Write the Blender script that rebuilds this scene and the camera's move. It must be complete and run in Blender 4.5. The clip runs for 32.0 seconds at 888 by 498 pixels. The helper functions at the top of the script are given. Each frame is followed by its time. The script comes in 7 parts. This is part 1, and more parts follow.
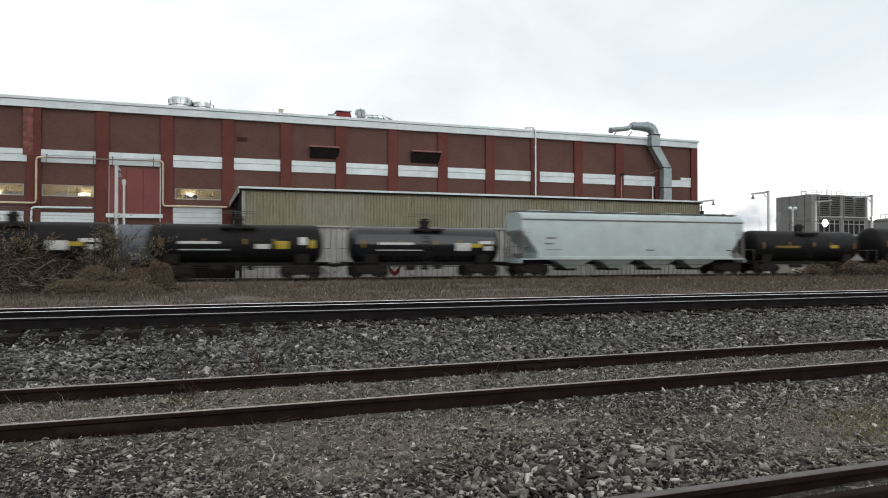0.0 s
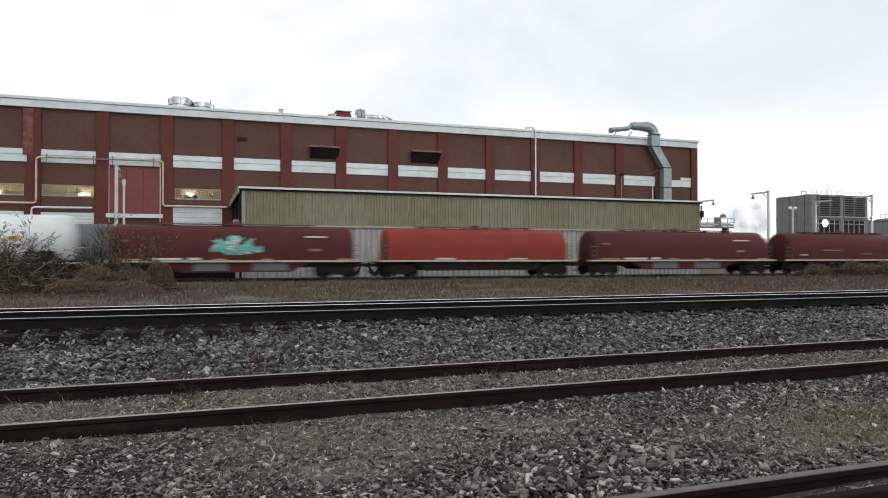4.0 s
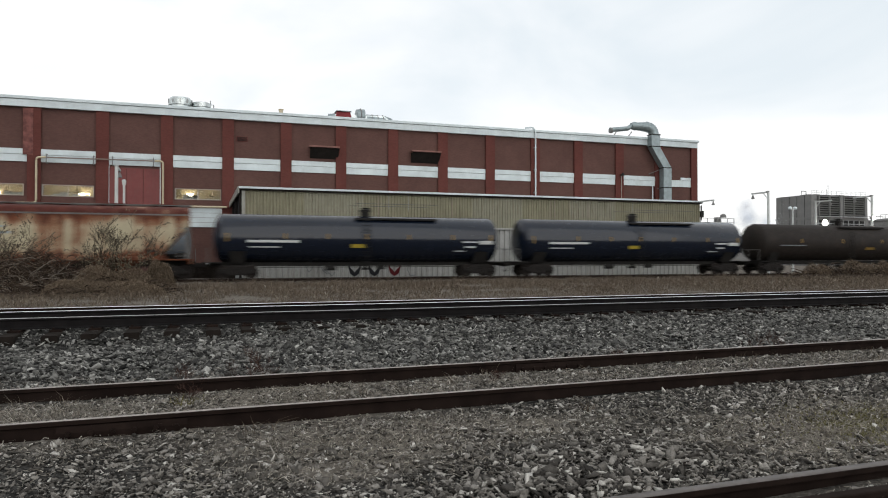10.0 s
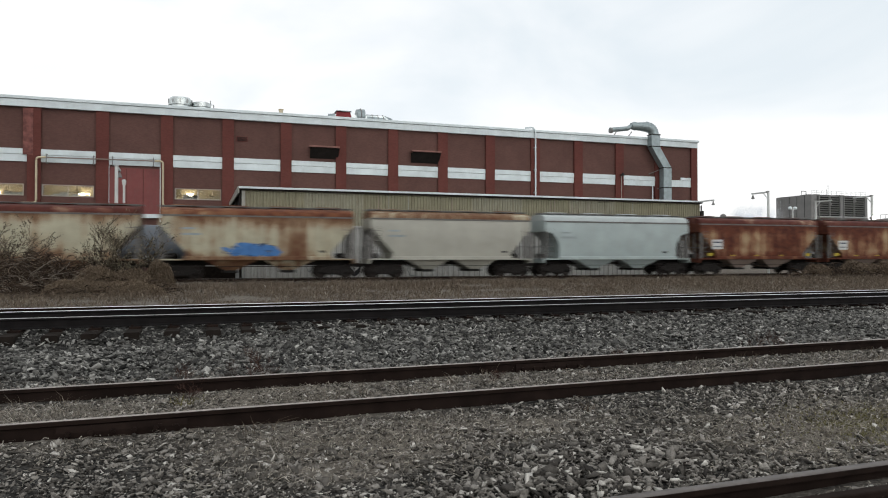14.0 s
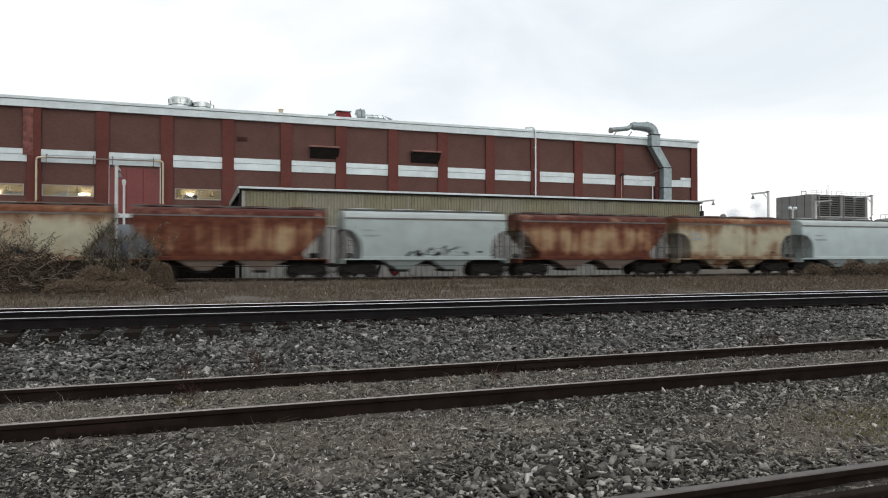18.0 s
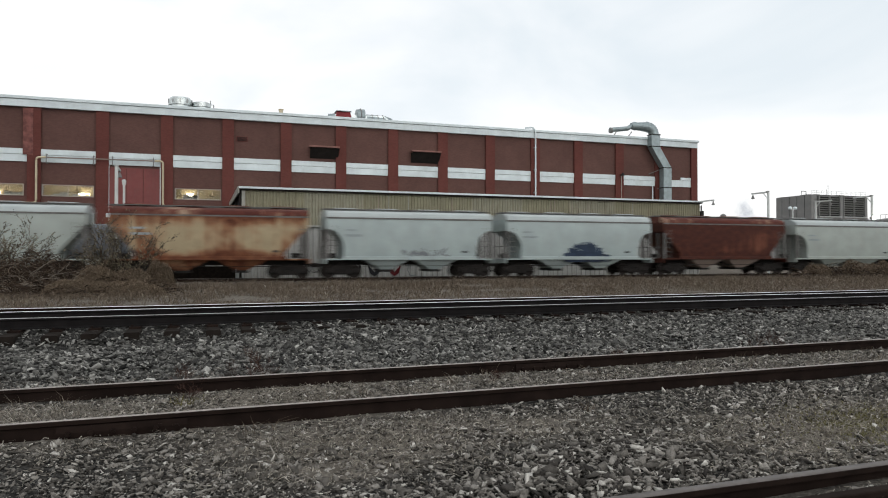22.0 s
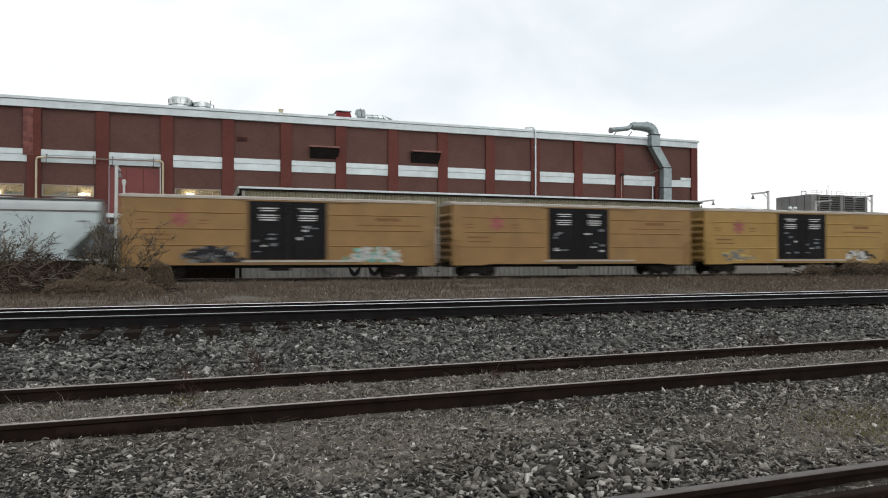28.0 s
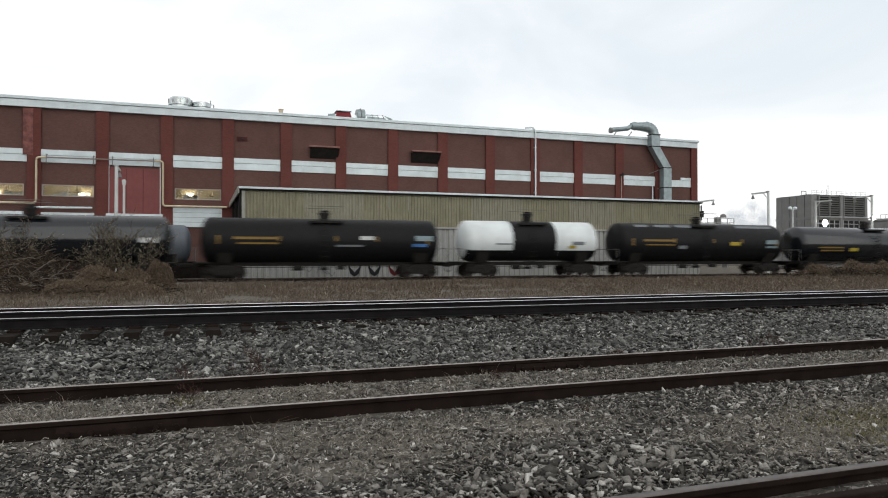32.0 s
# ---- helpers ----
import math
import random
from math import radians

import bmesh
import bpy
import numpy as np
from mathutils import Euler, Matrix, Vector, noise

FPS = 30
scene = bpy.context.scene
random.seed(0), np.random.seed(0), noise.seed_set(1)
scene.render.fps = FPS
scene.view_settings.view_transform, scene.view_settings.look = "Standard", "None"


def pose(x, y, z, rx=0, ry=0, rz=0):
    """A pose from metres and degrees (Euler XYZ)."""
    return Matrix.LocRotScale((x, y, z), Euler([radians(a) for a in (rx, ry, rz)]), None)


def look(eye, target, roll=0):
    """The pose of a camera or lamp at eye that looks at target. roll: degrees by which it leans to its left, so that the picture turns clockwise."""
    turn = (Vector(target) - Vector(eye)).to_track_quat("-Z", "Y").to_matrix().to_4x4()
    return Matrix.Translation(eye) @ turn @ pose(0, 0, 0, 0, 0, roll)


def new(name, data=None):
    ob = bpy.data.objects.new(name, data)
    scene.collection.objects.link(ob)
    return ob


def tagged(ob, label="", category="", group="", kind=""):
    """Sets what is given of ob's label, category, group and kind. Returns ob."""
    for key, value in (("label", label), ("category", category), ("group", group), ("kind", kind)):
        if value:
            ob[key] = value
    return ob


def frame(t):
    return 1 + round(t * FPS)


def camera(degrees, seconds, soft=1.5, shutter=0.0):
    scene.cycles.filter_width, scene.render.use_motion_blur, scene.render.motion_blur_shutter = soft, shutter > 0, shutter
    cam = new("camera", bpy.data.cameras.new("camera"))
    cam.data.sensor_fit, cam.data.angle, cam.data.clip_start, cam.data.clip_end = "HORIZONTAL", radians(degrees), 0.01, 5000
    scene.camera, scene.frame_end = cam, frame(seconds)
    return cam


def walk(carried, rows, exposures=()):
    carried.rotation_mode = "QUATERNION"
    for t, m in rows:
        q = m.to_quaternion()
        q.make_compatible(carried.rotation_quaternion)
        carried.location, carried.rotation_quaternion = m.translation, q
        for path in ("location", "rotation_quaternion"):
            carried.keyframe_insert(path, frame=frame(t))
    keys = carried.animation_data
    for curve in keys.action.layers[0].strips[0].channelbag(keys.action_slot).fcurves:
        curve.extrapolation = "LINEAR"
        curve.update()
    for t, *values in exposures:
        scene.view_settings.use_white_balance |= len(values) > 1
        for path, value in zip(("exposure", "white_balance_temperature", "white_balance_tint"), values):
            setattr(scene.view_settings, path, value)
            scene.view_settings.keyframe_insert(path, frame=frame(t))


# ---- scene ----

# Axes: x along the tracks, y away from the camera across them, z up; z = 0 is the top of the train's rails.
CAM_H = 1.42
cam = camera(65.0, 32.0, soft=1.05, shutter=0.5)
VIEW = pose(0, 0, CAM_H, 90.605, 0, -19.29)
walk(cam, [(0, VIEW), (32.0, VIEW)])

# ---------------------------------------------------------------- light
world = bpy.data.worlds.new("overcast_sky")
scene.world = world
world.use_nodes = True
wn, wl = world.node_tree.nodes, world.node_tree.links
wn.clear()
w_out, w_bg = wn.new("ShaderNodeOutputWorld"), wn.new("ShaderNodeBackground")
w_sky = wn.new("ShaderNodeTexSky")
w_sky.sky_type, w_sky.sun_disc = "NISHITA", False
w_sky.sun_elevation, w_sky.sun_rotation = radians(25), radians(188)
w_tc, w_map, w_noise, w_ramp = (wn.new("ShaderNodeTexCoord"), wn.new("ShaderNodeMapping"), wn.new("ShaderNodeTexNoise"),
                                wn.new("ShaderNodeValToRGB"))
w_map.inputs["Scale"].default_value = (1.5, 1.5, 3.2)
w_map.inputs["Location"].default_value = (0.35, 0.1, 0.3)
w_noise.inputs["Scale"].default_value, w_noise.inputs["Detail"].default_value = 1.5, 5.0
w_noise.inputs["Roughness"].default_value, w_noise.inputs["Distortion"].default_value = 0.5, 0.5
w_ramp.color_ramp.elements[0].position, w_ramp.color_ramp.elements[0].color = 0.33, (0.76, 0.82, 0.86, 1)
w_ramp.color_ramp.elements[1].position, w_ramp.color_ramp.elements[1].color = 0.58, (1.0, 1.0, 1.0, 1)
w_dim, w_mix = wn.new("ShaderNodeVectorMath"), wn.new("ShaderNodeMix")
w_dim.operation = "SCALE"
w_dim.inputs["Scale"].default_value = 0.12
w_mix.data_type = "RGBA"
w_mix.inputs["Factor"].default_value = 0.93
wl.new(w_tc.outputs["Generated"], w_map.inputs["Vector"])
wl.new(w_map.outputs["Vector"], w_noise.inputs["Vector"])
w_sep, w_low, w_add = wn.new("ShaderNodeSeparateXYZ"), wn.new("ShaderNodeMapRange"), wn.new("ShaderNodeMath")
w_low.inputs["From Min"].default_value, w_low.inputs["From Max"].default_value = 0.06, 0.24
w_low.inputs["To Min"].default_value, w_low.inputs["To Max"].default_value = 0.25, 0.0
wl.new(w_tc.outputs["Generated"], w_sep.inputs["Vector"])
wl.new(w_sep.outputs["Z"], w_low.inputs["Value"])
wl.new(w_noise.outputs["Fac"], w_add.inputs[0])
wl.new(w_low.outputs["Result"], w_add.inputs[1])
wl.new(w_add.outputs["Value"], w_ramp.inputs["Fac"])
wl.new(w_sky.outputs["Color"], w_dim.inputs[0])
wl.new(w_dim.outputs["Vector"], w_mix.inputs["A"])
wl.new(w_ramp.outputs["Color"], w_mix.inputs["B"])
wl.new(w_mix.outputs["Result"], w_bg.inputs["Color"])
w_bg.inputs["Strength"].default_value = 1.03
wl.new(w_bg.outputs["Background"], w_out.inputs["Surface"])

sun = new("sun", bpy.data.lights.new("sun", "SUN"))
sun.data.energy, sun.data.angle, sun.data.color = 1.0, radians(75), (1.0, 0.98, 0.95)
sun.matrix_world = look((20, -40, 33), (10, 30, 0))
scene.view_settings.exposure = 0.1


# ---------------------------------------------------------------- materials
class Mat:
    """A small node builder round one Principled material."""

    def __init__(self, name, rough=0.7, metal=0.0, spec=0.5):
        self.m = bpy.data.materials.new(name)
        self.m.use_nodes = True
        self.n, self.l = self.m.node_tree.nodes, self.m.node_tree.links
        self.p = self.n["Principled BSDF"]
        self.p.inputs["Roughness"].default_value = rough
        self.p.inputs["Metallic"].default_value = metal
        self.p.inputs["Specular IOR Level"].default_value = spec

    def coord(self, scale=(1, 1, 1), kind="Object", shift=False):
        tc, mp = self.n.new("ShaderNodeTexCoord"), self.n.new("ShaderNodeMapping")
        mp.inputs["Scale"].default_value = scale
        self.l.new(tc.outputs[kind], mp.inputs["Vector"])
        if shift:
            oi, mu = self.n.new("ShaderNodeObjectInfo"), self.n.new("ShaderNodeVectorMath")
            mu.operation = "SCALE"
            mu.inputs[0].default_value = (37.0, 11.0, 23.0)
            self.l.new(oi.outputs["Random"], mu.inputs["Scale"])
            self.l.new(mu.outputs["Vector"], mp.inputs["Location"])
        return mp.outputs["Vector"]

    def noise(self, vec, scale, detail=4.0, rough=0.55):
        t = self.n.new("ShaderNodeTexNoise")
        t.inputs["Scale"].default_value, t.inputs["Detail"].default_value = scale, detail
        t.inputs["Roughness"].default_value = rough
        self.l.new(vec, t.inputs["Vector"])
        return t.outputs["Fac"]

    def ramp(self, fac, stops):
        r = self.n.new("ShaderNodeValToRGB")
        el = r.color_ramp.elements
        while len(el) < len(stops):
            el.new(0.5)
        for e, (pos, c) in zip(el, stops):
            e.position = pos
            e.color = (c, c, c, 1) if isinstance(c, (int, float)) else (*c, 1)
        self.l.new(fac, r.inputs["Fac"])
        return r.outputs["Color"]

    def mix(self, fac, a, b, mode="MIX"):
        x = self.n.new("ShaderNodeMix")
        x.data_type, x.blend_type = "RGBA", mode
        for sock, val in ((x.inputs["Factor"], fac), (x.inputs["A"], a), (x.inputs["B"], b)):
            if isinstance(val, bpy.types.NodeSocket):
                self.l.new(val, sock)
            elif isinstance(val, (int, float)):
                sock.default_value = val
            else:
                sock.default_value = (*val, 1)
        return x.outputs["Result"]

    def math(self, op, a, b):
        x = self.n.new("ShaderNodeMath")
        x.operation = op
        x.use_clamp = True
        for sock, val in ((x.inputs[0], a), (x.inputs[1], b)):
            if isinstance(val, bpy.types.NodeSocket):
                self.l.new(val, sock)
            else:
                sock.default_value = val
        return x.outputs["Value"]

    def color(self, sock):
        if isinstance(sock, bpy.types.NodeSocket):
            self.l.new(sock, self.p.inputs["Base Color"])
        else:
            self.p.inputs["Base Color"].default_value = (*sock, 1)
        return self

    def roughness(self, sock):
        self.l.new(sock, self.p.inputs["Roughness"])
        return self

    def bump(self, fac, strength=0.3, dist=0.02):
        b = self.n.new("ShaderNodeBump")
        b.inputs["Strength"].default_value, b.inputs["Distance"].default_value = strength, dist
        self.l.new(fac, b.inputs["Height"])
        self.l.new(b.outputs["Normal"], self.p.inputs["Normal"])
        return self


def scaled(c, k):
    return tuple(min(1.0, v * k) for v in c)


def paint(name, col, rough=0.5, grime=(0.10, 0.085, 0.07), dirt=0.35, metal=0.0, spec=0.4):
    """Weathered paint: patchy tone, dust at two scales, streaks that run down."""
    col = scaled(col, 0.83)
    m = Mat(name, rough, metal, spec)
    v = m.coord(shift=True)
    s = m.coord((2.2, 2.2, 0.28), shift=True)
    tone = m.ramp(m.noise(v, 0.8), [(0.3, scaled(col, 0.85)), (0.7, scaled(col, 1.08))])
    streak = m.ramp(m.noise(s, 2.6, 6), [(0.5, 0.0), (0.74, 1.0)])
    fine = m.ramp(m.noise(v, 9.0, 5), [(0.45, 0.0), (0.8, 0.6)])
    fac = m.math("MULTIPLY", m.math("ADD", streak, fine), dirt)
    m.color(m.mix(fac, tone, grime))
    m.roughness(m.ramp(m.noise(v, 4.0), [(0.3, max(0.05, rough - 0.08)), (0.7, min(1.0, rough + 0.12))]))
    m.bump(m.noise(v, 14.0), 0.12, 0.01)
    return m.m


def rusty(name, base, rust_a, rust_b, amount=0.5, belt=0.0):
    """Old paint that rust has eaten: big patches, streaks that run down, fine pitting. belt: how far old paint survives in a belt along the middle of the side."""
    m = Mat(name, 0.8, 0.0, 0.2)
    base, rust_a, rust_b = scaled(base, 0.87), scaled(rust_a, 0.87), scaled(rust_b, 0.87)
    v = m.coord(shift=True)
    s = m.coord((1.0, 1.0, 0.05), shift=True)
    big = m.noise(m.coord((0.30, 0.30, 0.30), shift=True), 1.5, 4)
    streak = m.noise(s, 2.8, 5)
    wear = m.math("ADD", m.math("MULTIPLY", big, 0.52), m.math("MULTIPLY", streak, 0.48))
    if belt:
        sep = m.n.new("ShaderNodeSeparateXYZ")
        m.l.new(m.coord(), sep.inputs["Vector"])
        k = m.math("DIVIDE", sep.outputs["Z"], 5.0)
        zone = m.ramp(k, [(0.24, 1.0), (0.36, 0.0), (0.60, 0.0), (0.74, 1.0)])
        wear = m.math("ADD", m.math("SUBTRACT", wear, belt * 0.5), m.math("MULTIPLY", zone, belt))
    lo = 0.60 - 0.22 * amount
    mask = m.ramp(wear, [(lo - 0.05, 0.0), (lo + 0.045, 1.0)])
    edge = m.ramp(wear, [(lo - 0.12, 0.0), (lo - 0.02, 0.75)])
    rust = m.mix(m.ramp(m.noise(v, 3.0, 6), [(0.35, 0.0), (0.65, 1.0)]), rust_a, rust_b)
    body = m.mix(m.ramp(m.noise(v, 1.5), [(0.3, 0.0), (0.7, 1.0)]), scaled(base, 0.82), scaled(base, 1.06))
    col = m.mix(edge, body, scaled(rust_b, 1.35))
    col = m.mix(mask, col, rust)
    fine = m.coord((1.0, 1.0, 0.35), shift=True)
    col = m.mix(m.ramp(m.noise(fine, 5.0, 7, 0.7), [(0.54, 0.0), (0.74, 0.5)]), col, scaled(rust_a, 0.8))
    m.color(col)
    m.bump(m.noise(v, 22.0), 0.25, 0.01)
    return m.m


def plain(name, col, rough=0.6, metal=0.0, var=0.2, scale=6.0, bump=0.15, spec=0.2):
    m = Mat(name, rough, metal, spec)
    v = m.coord(shift=True)
    m.color(m.ramp(m.noise(v, scale, 5), [(0.3, scaled(col, 1 - var)), (0.7, scaled(col, 1 + var))]))
    if bump:
        m.bump(m.noise(v, scale * 4), bump, 0.01)
    return m.m


def glow(name, col, strength):
    m = Mat(name, 0.5)
    m.color(col)
    m.p.inputs["Emission Color"].default_value = (*col, 1)
    m.p.inputs["Emission Strength"].default_value = strength
    return m.m


def island(name, stops, rough=0.85, bump_scale=30.0, mottle=0.35, relief=0.3):
    """For many joined pieces: each island takes its own tone."""
    m = Mat(name, rough, 0.0, 0.1)
    g = m.n.new("ShaderNodeNewGeometry")
    v = m.coord()
    tone = m.ramp(g.outputs["Random Per Island"], stops)
    m.color(m.mix(mottle, tone, m.ramp(m.noise(v, bump_scale, 4), [(0.3, 0.25), (0.7, 1.0)]), "MULTIPLY"))
    m.bump(m.noise(v, bump_scale * 1.7), relief, 0.006)
    return m.m


def ground_material():
    """Ballast floor, coloured near black for the shade between stones, with brown soil and trodden litter where the
    mesh's soil attribute says so.
    """
    m = Mat("gravel_ground", 0.95, 0.0, 0.05)
    v = m.coord()
    vor = m.n.new("ShaderNodeTexVoronoi")
    vor.inputs["Scale"].default_value = 34.0
    m.l.new(v, vor.inputs["Vector"])
    stone = m.ramp(vor.outputs["Color"], [(0.1, (0.012, 0.0115, 0.011)), (0.6, (0.032, 0.031, 0.029)), (0.95, (0.085, 0.082, 0.076))])
    soil = m.ramp(m.noise(v, 9.0, 8, 0.7), [(0.30, (0.052, 0.045, 0.038)), (0.5, (0.130, 0.116, 0.099)), (0.72, (0.235, 0.214, 0.186))])
    at = m.n.new("ShaderNodeAttribute")
    at.attribute_name = "soil"
    edge = m.math("ADD", at.outputs["Fac"], m.math("MULTIPLY", m.noise(v, 5.0, 5), 0.5))
    m.color(m.mix(m.ramp(edge, [(0.42, 0.0), (0.80, 1.0)]), stone, soil))
    m.bump(vor.outputs["Distance"], 0.6, 0.03)
    return m.m


def brick_material(name, col, mortar):
    m = Mat(name, 0.9, 0.0, 0.15)
    tc, mp = m.n.new("ShaderNodeTexCoord"), m.n.new("ShaderNodeMapping")
    mp.inputs["Rotation"].default_value = (radians(90), 0, 0)
    m.l.new(tc.outputs["Object"], mp.inputs["Vector"])
    b = m.n.new("ShaderNodeTexBrick")
    b.inputs["Scale"].default_value = 1.0
    b.inputs["Brick Width"].default_value, b.inputs["Row Height"].default_value = 0.22, 0.076
    b.inputs["Mortar Size"].default_value = 0.008
    b.inputs["Color1"].default_value, b.inputs["Color2"].default_value = (*scaled(col, 0.90), 1), (*scaled(col, 1.10), 1)
    b.inputs["Mortar"].default_value = (*mortar, 1)
    m.l.new(mp.outputs["Vector"], b.inputs["Vector"])
    v = m.coord()
    tone = m.ramp(m.noise(v, 0.35, 6), [(0.3, 0.86), (0.7, 1.08)])
    m.color(m.mix(1.0, b.outputs["Color"], tone, "MULTIPLY"))
    m.bump(b.outputs["Fac"], 0.15, 0.006)
    return m.m


M_GROUND = ground_material()
M_STONE = island("ballast_stone", [(0.0, (0.030, 0.027, 0.024)), (0.3, (0.099, 0.091, 0.081)), (0.62, (0.222, 0.206, 0.184)), (0.88, (0.335, 0.314, 0.283)), (1.0, (0.64, 0.615, 0.565))], bump_scale=80.0, mottle=0.5, relief=0.8)
M_BALLAST = island("dark_ballast_stone", [(0.0, (0.0185, 0.0183, 0.0178)), (0.35, (0.087, 0.085, 0.080)), (0.7, (0.19, 0.186, 0.173)), (0.93, (0.315, 0.308, 0.286)), (1.0, (0.56, 0.55, 0.51))], bump_scale=70.0, mottle=0.6, relief=0.8)
M_DRYGRASS = island("dry_grass", [(0.0, (0.07, 0.060, 0.049)), (0.5, (0.195, 0.174, 0.145)), (0.9, (0.36, 0.33, 0.28)), (1.0, (0.55, 0.51, 0.44))], 0.9)
M_WEEDS = island("brown_weeds", [(0.0, (0.055, 0.042, 0.032)), (0.6, (0.126, 0.098, 0.073)), (0.94, (0.20, 0.161, 0.12)), (1.0, (0.38, 0.335, 0.26))], 0.9)
M_OLIVE = island("olive_grass", [(0.0, (0.085, 0.082, 0.045)), (0.6, (0.16, 0.15, 0.095)), (1.0, (0.27, 0.25, 0.17))], 0.9)
M_BUSH = island("dead_bush", [(0.0, (0.075, 0.055, 0.038)), (0.6, (0.165, 0.124, 0.087)), (1.0, (0.30, 0.24, 0.175))], 0.9)
M_GREEN = island("green_weeds", [(0.0, (0.10, 0.092, 0.040)), (1.0, (0.215, 0.195, 0.092))], 0.8)
M_TWIG = island("bare_twigs", [(0.0, (0.014, 0.0095, 0.007)), (0.7, (0.06, 0.042, 0.030)), (1.0, (0.18, 0.142, 0.108))], 0.9)
M_STALK = island("dark_red_stalks", [(0.0, (0.035, 0.018, 0.014)), (1.0, (0.085, 0.05, 0.04))], 0.9)
M_BRANCH = island("pale_branches", [(0.0, (0.10, 0.084, 0.068)), (1.0, (0.26, 0.225, 0.19))], 0.9)
M_LEAF = island("withered_leaves", [(0.0, (0.035, 0.032, 0.022)), (0.55, (0.10, 0.088, 0.058)), (1.0, (0.26, 0.225, 0.16))], 0.8)
M_RAIL = plain("rusty_rail", (0.0145, 0.0095, 0.0078), 0.85, 0.0, 0.35, 5.0, 0.3, spec=0.05)
M_RAILTOP = plain("worn_rail_top", (0.30, 0.275, 0.255), 0.5, 0.5, 0.2, 4.0, 0.1)
M_RAILOLD = plain("old_rail_top", (0.115, 0.104, 0.098), 0.6, 0.3, 0.3, 6.0, 0.2)
M_RAILMAIN = plain("main_line_rail", (0.0105, 0.0095, 0.0096), 0.85, 0.0, 0.3, 5.0, 0.3, spec=0.06)
M_RAILSHINE = plain("polished_rail_top", (0.78, 0.78, 0.79), 0.38, 1.0, 0.06, 3.0, 0.0)
M_RAILDULL = plain("dull_rail_top", (0.36, 0.355, 0.35), 0.32, 1.0, 0.1, 3.0, 0.0)
M_TIE = plain("creosoted_tie", (0.016, 0.013, 0.011), 0.95, 0, 0.35, 5.0, 0.4, spec=0.05)
M_BRICK = brick_material("brown_brick", (0.106, 0.055, 0.047), (0.106, 0.062, 0.053))
M_BRICKRED = brick_material("red_brick", (0.112, 0.037, 0.031), (0.112, 0.045, 0.038))
M_WHITE = paint("white_trim_paint", (0.71, 0.79, 0.81), 0.6, (0.34, 0.36, 0.37), 0.12)
M_FASCIA = paint("pale_metal_fascia", (0.67, 0.745, 0.765), 0.45, (0.32, 0.34, 0.35), 0.2)
M_REDDOOR = paint("red_painted_door", (0.19, 0.045, 0.042), 0.6, dirt=0.15)
M_GALV = plain("galvanised_steel", (0.25, 0.295, 0.305), 0.42, 0.45, 0.18, 2.0, 0.05)
M_DARK = plain("dark_iron", (0.02, 0.019, 0.018), 0.7, 0.0, 0.3, 5.0)
M_HOODTOP = plain("brown_hood_plate", (0.20, 0.10, 0.085), 0.7, 0.0, 0.3, 2.0)
M_WINFRAME = paint("pale_window_frame", (0.42, 0.39, 0.36), 0.6, dirt=0.2)
M_REDFAN = plain("dark_red_fan_housing", (0.17, 0.018, 0.022), 0.5, 0.0, 0.3, 2.0)
M_HOOD = plain("rusty_hood", (0.014, 0.011, 0.010), 0.8, 0.0, 0.4, 2.0)
M_CREAM = paint("cream_pipe_paint", (0.60, 0.52, 0.36), 0.55, dirt=0.2)
M_POLE = paint("white_pole_paint", (0.62, 0.65, 0.64), 0.6, (0.25, 0.17, 0.12), 0.3)
M_GALVBRIGHT = plain("bright_galvanised_steel", (0.50, 0.54, 0.54), 0.25, 0.9, 0.15, 2.0, 0.05)
M_SHED = paint("olive_sheet_metal", (0.245, 0.232, 0.152), 0.6, (0.095, 0.075, 0.045), 0.55)
M_SHED2 = paint("faded_olive_sheet_metal", (0.27, 0.262, 0.192), 0.6, (0.11, 0.085, 0.05), 0.55)
M_SHEDLOW = paint("pale_sheet_metal", (0.40, 0.402, 0.385), 0.6, (0.17, 0.155, 0.13), 0.5)
M_SHEDROOF = paint("shed_roof_sheet", (0.34, 0.34, 0.30), 0.6, dirt=0.4)
M_GREY = paint("grey_cladding", (0.215, 0.215, 0.21), 0.7, dirt=0.15)
M_GREYLIGHT = paint("light_grey_steel", (0.40, 0.41, 0.41), 0.6, dirt=0.2)
M_LOUVRE = plain("louvre_blades", (0.095, 0.095, 0.09), 0.6, 0.0, 0.15, 1.0, 0)
# near-black colour for the shade inside openings; also for dark seams
M_SHADEBLACK = plain("shade_and_seam_black", (0.02, 0.02, 0.02), 0.9, 0, 0.1, 1.0, 0)
M_ROOM = plain("warm_room_wall", (0.36, 0.30, 0.20), 0.8, 0, 0.3, 1.2, 0)
M_LAMP = glow("floodlight_glow", (1.0, 0.90, 0.78), 60.0)
M_TUBE = glow("tube_light_glow", (1.0, 0.88, 0.66), 15.0)
M_ROOFGRAVEL = plain("roof_gravel", (0.22, 0.22, 0.21), 0.9)
M_GLASSM = Mat("window_glass", 0.05)
M_GLASSM.color((0.8, 0.85, 0.85))
M_GLASSM.p.inputs["Transmission Weight"].default_value = 1.0
M_GLASSM.p.inputs["IOR"].default_value = 1.2
M_GLASS = M_GLASSM.m

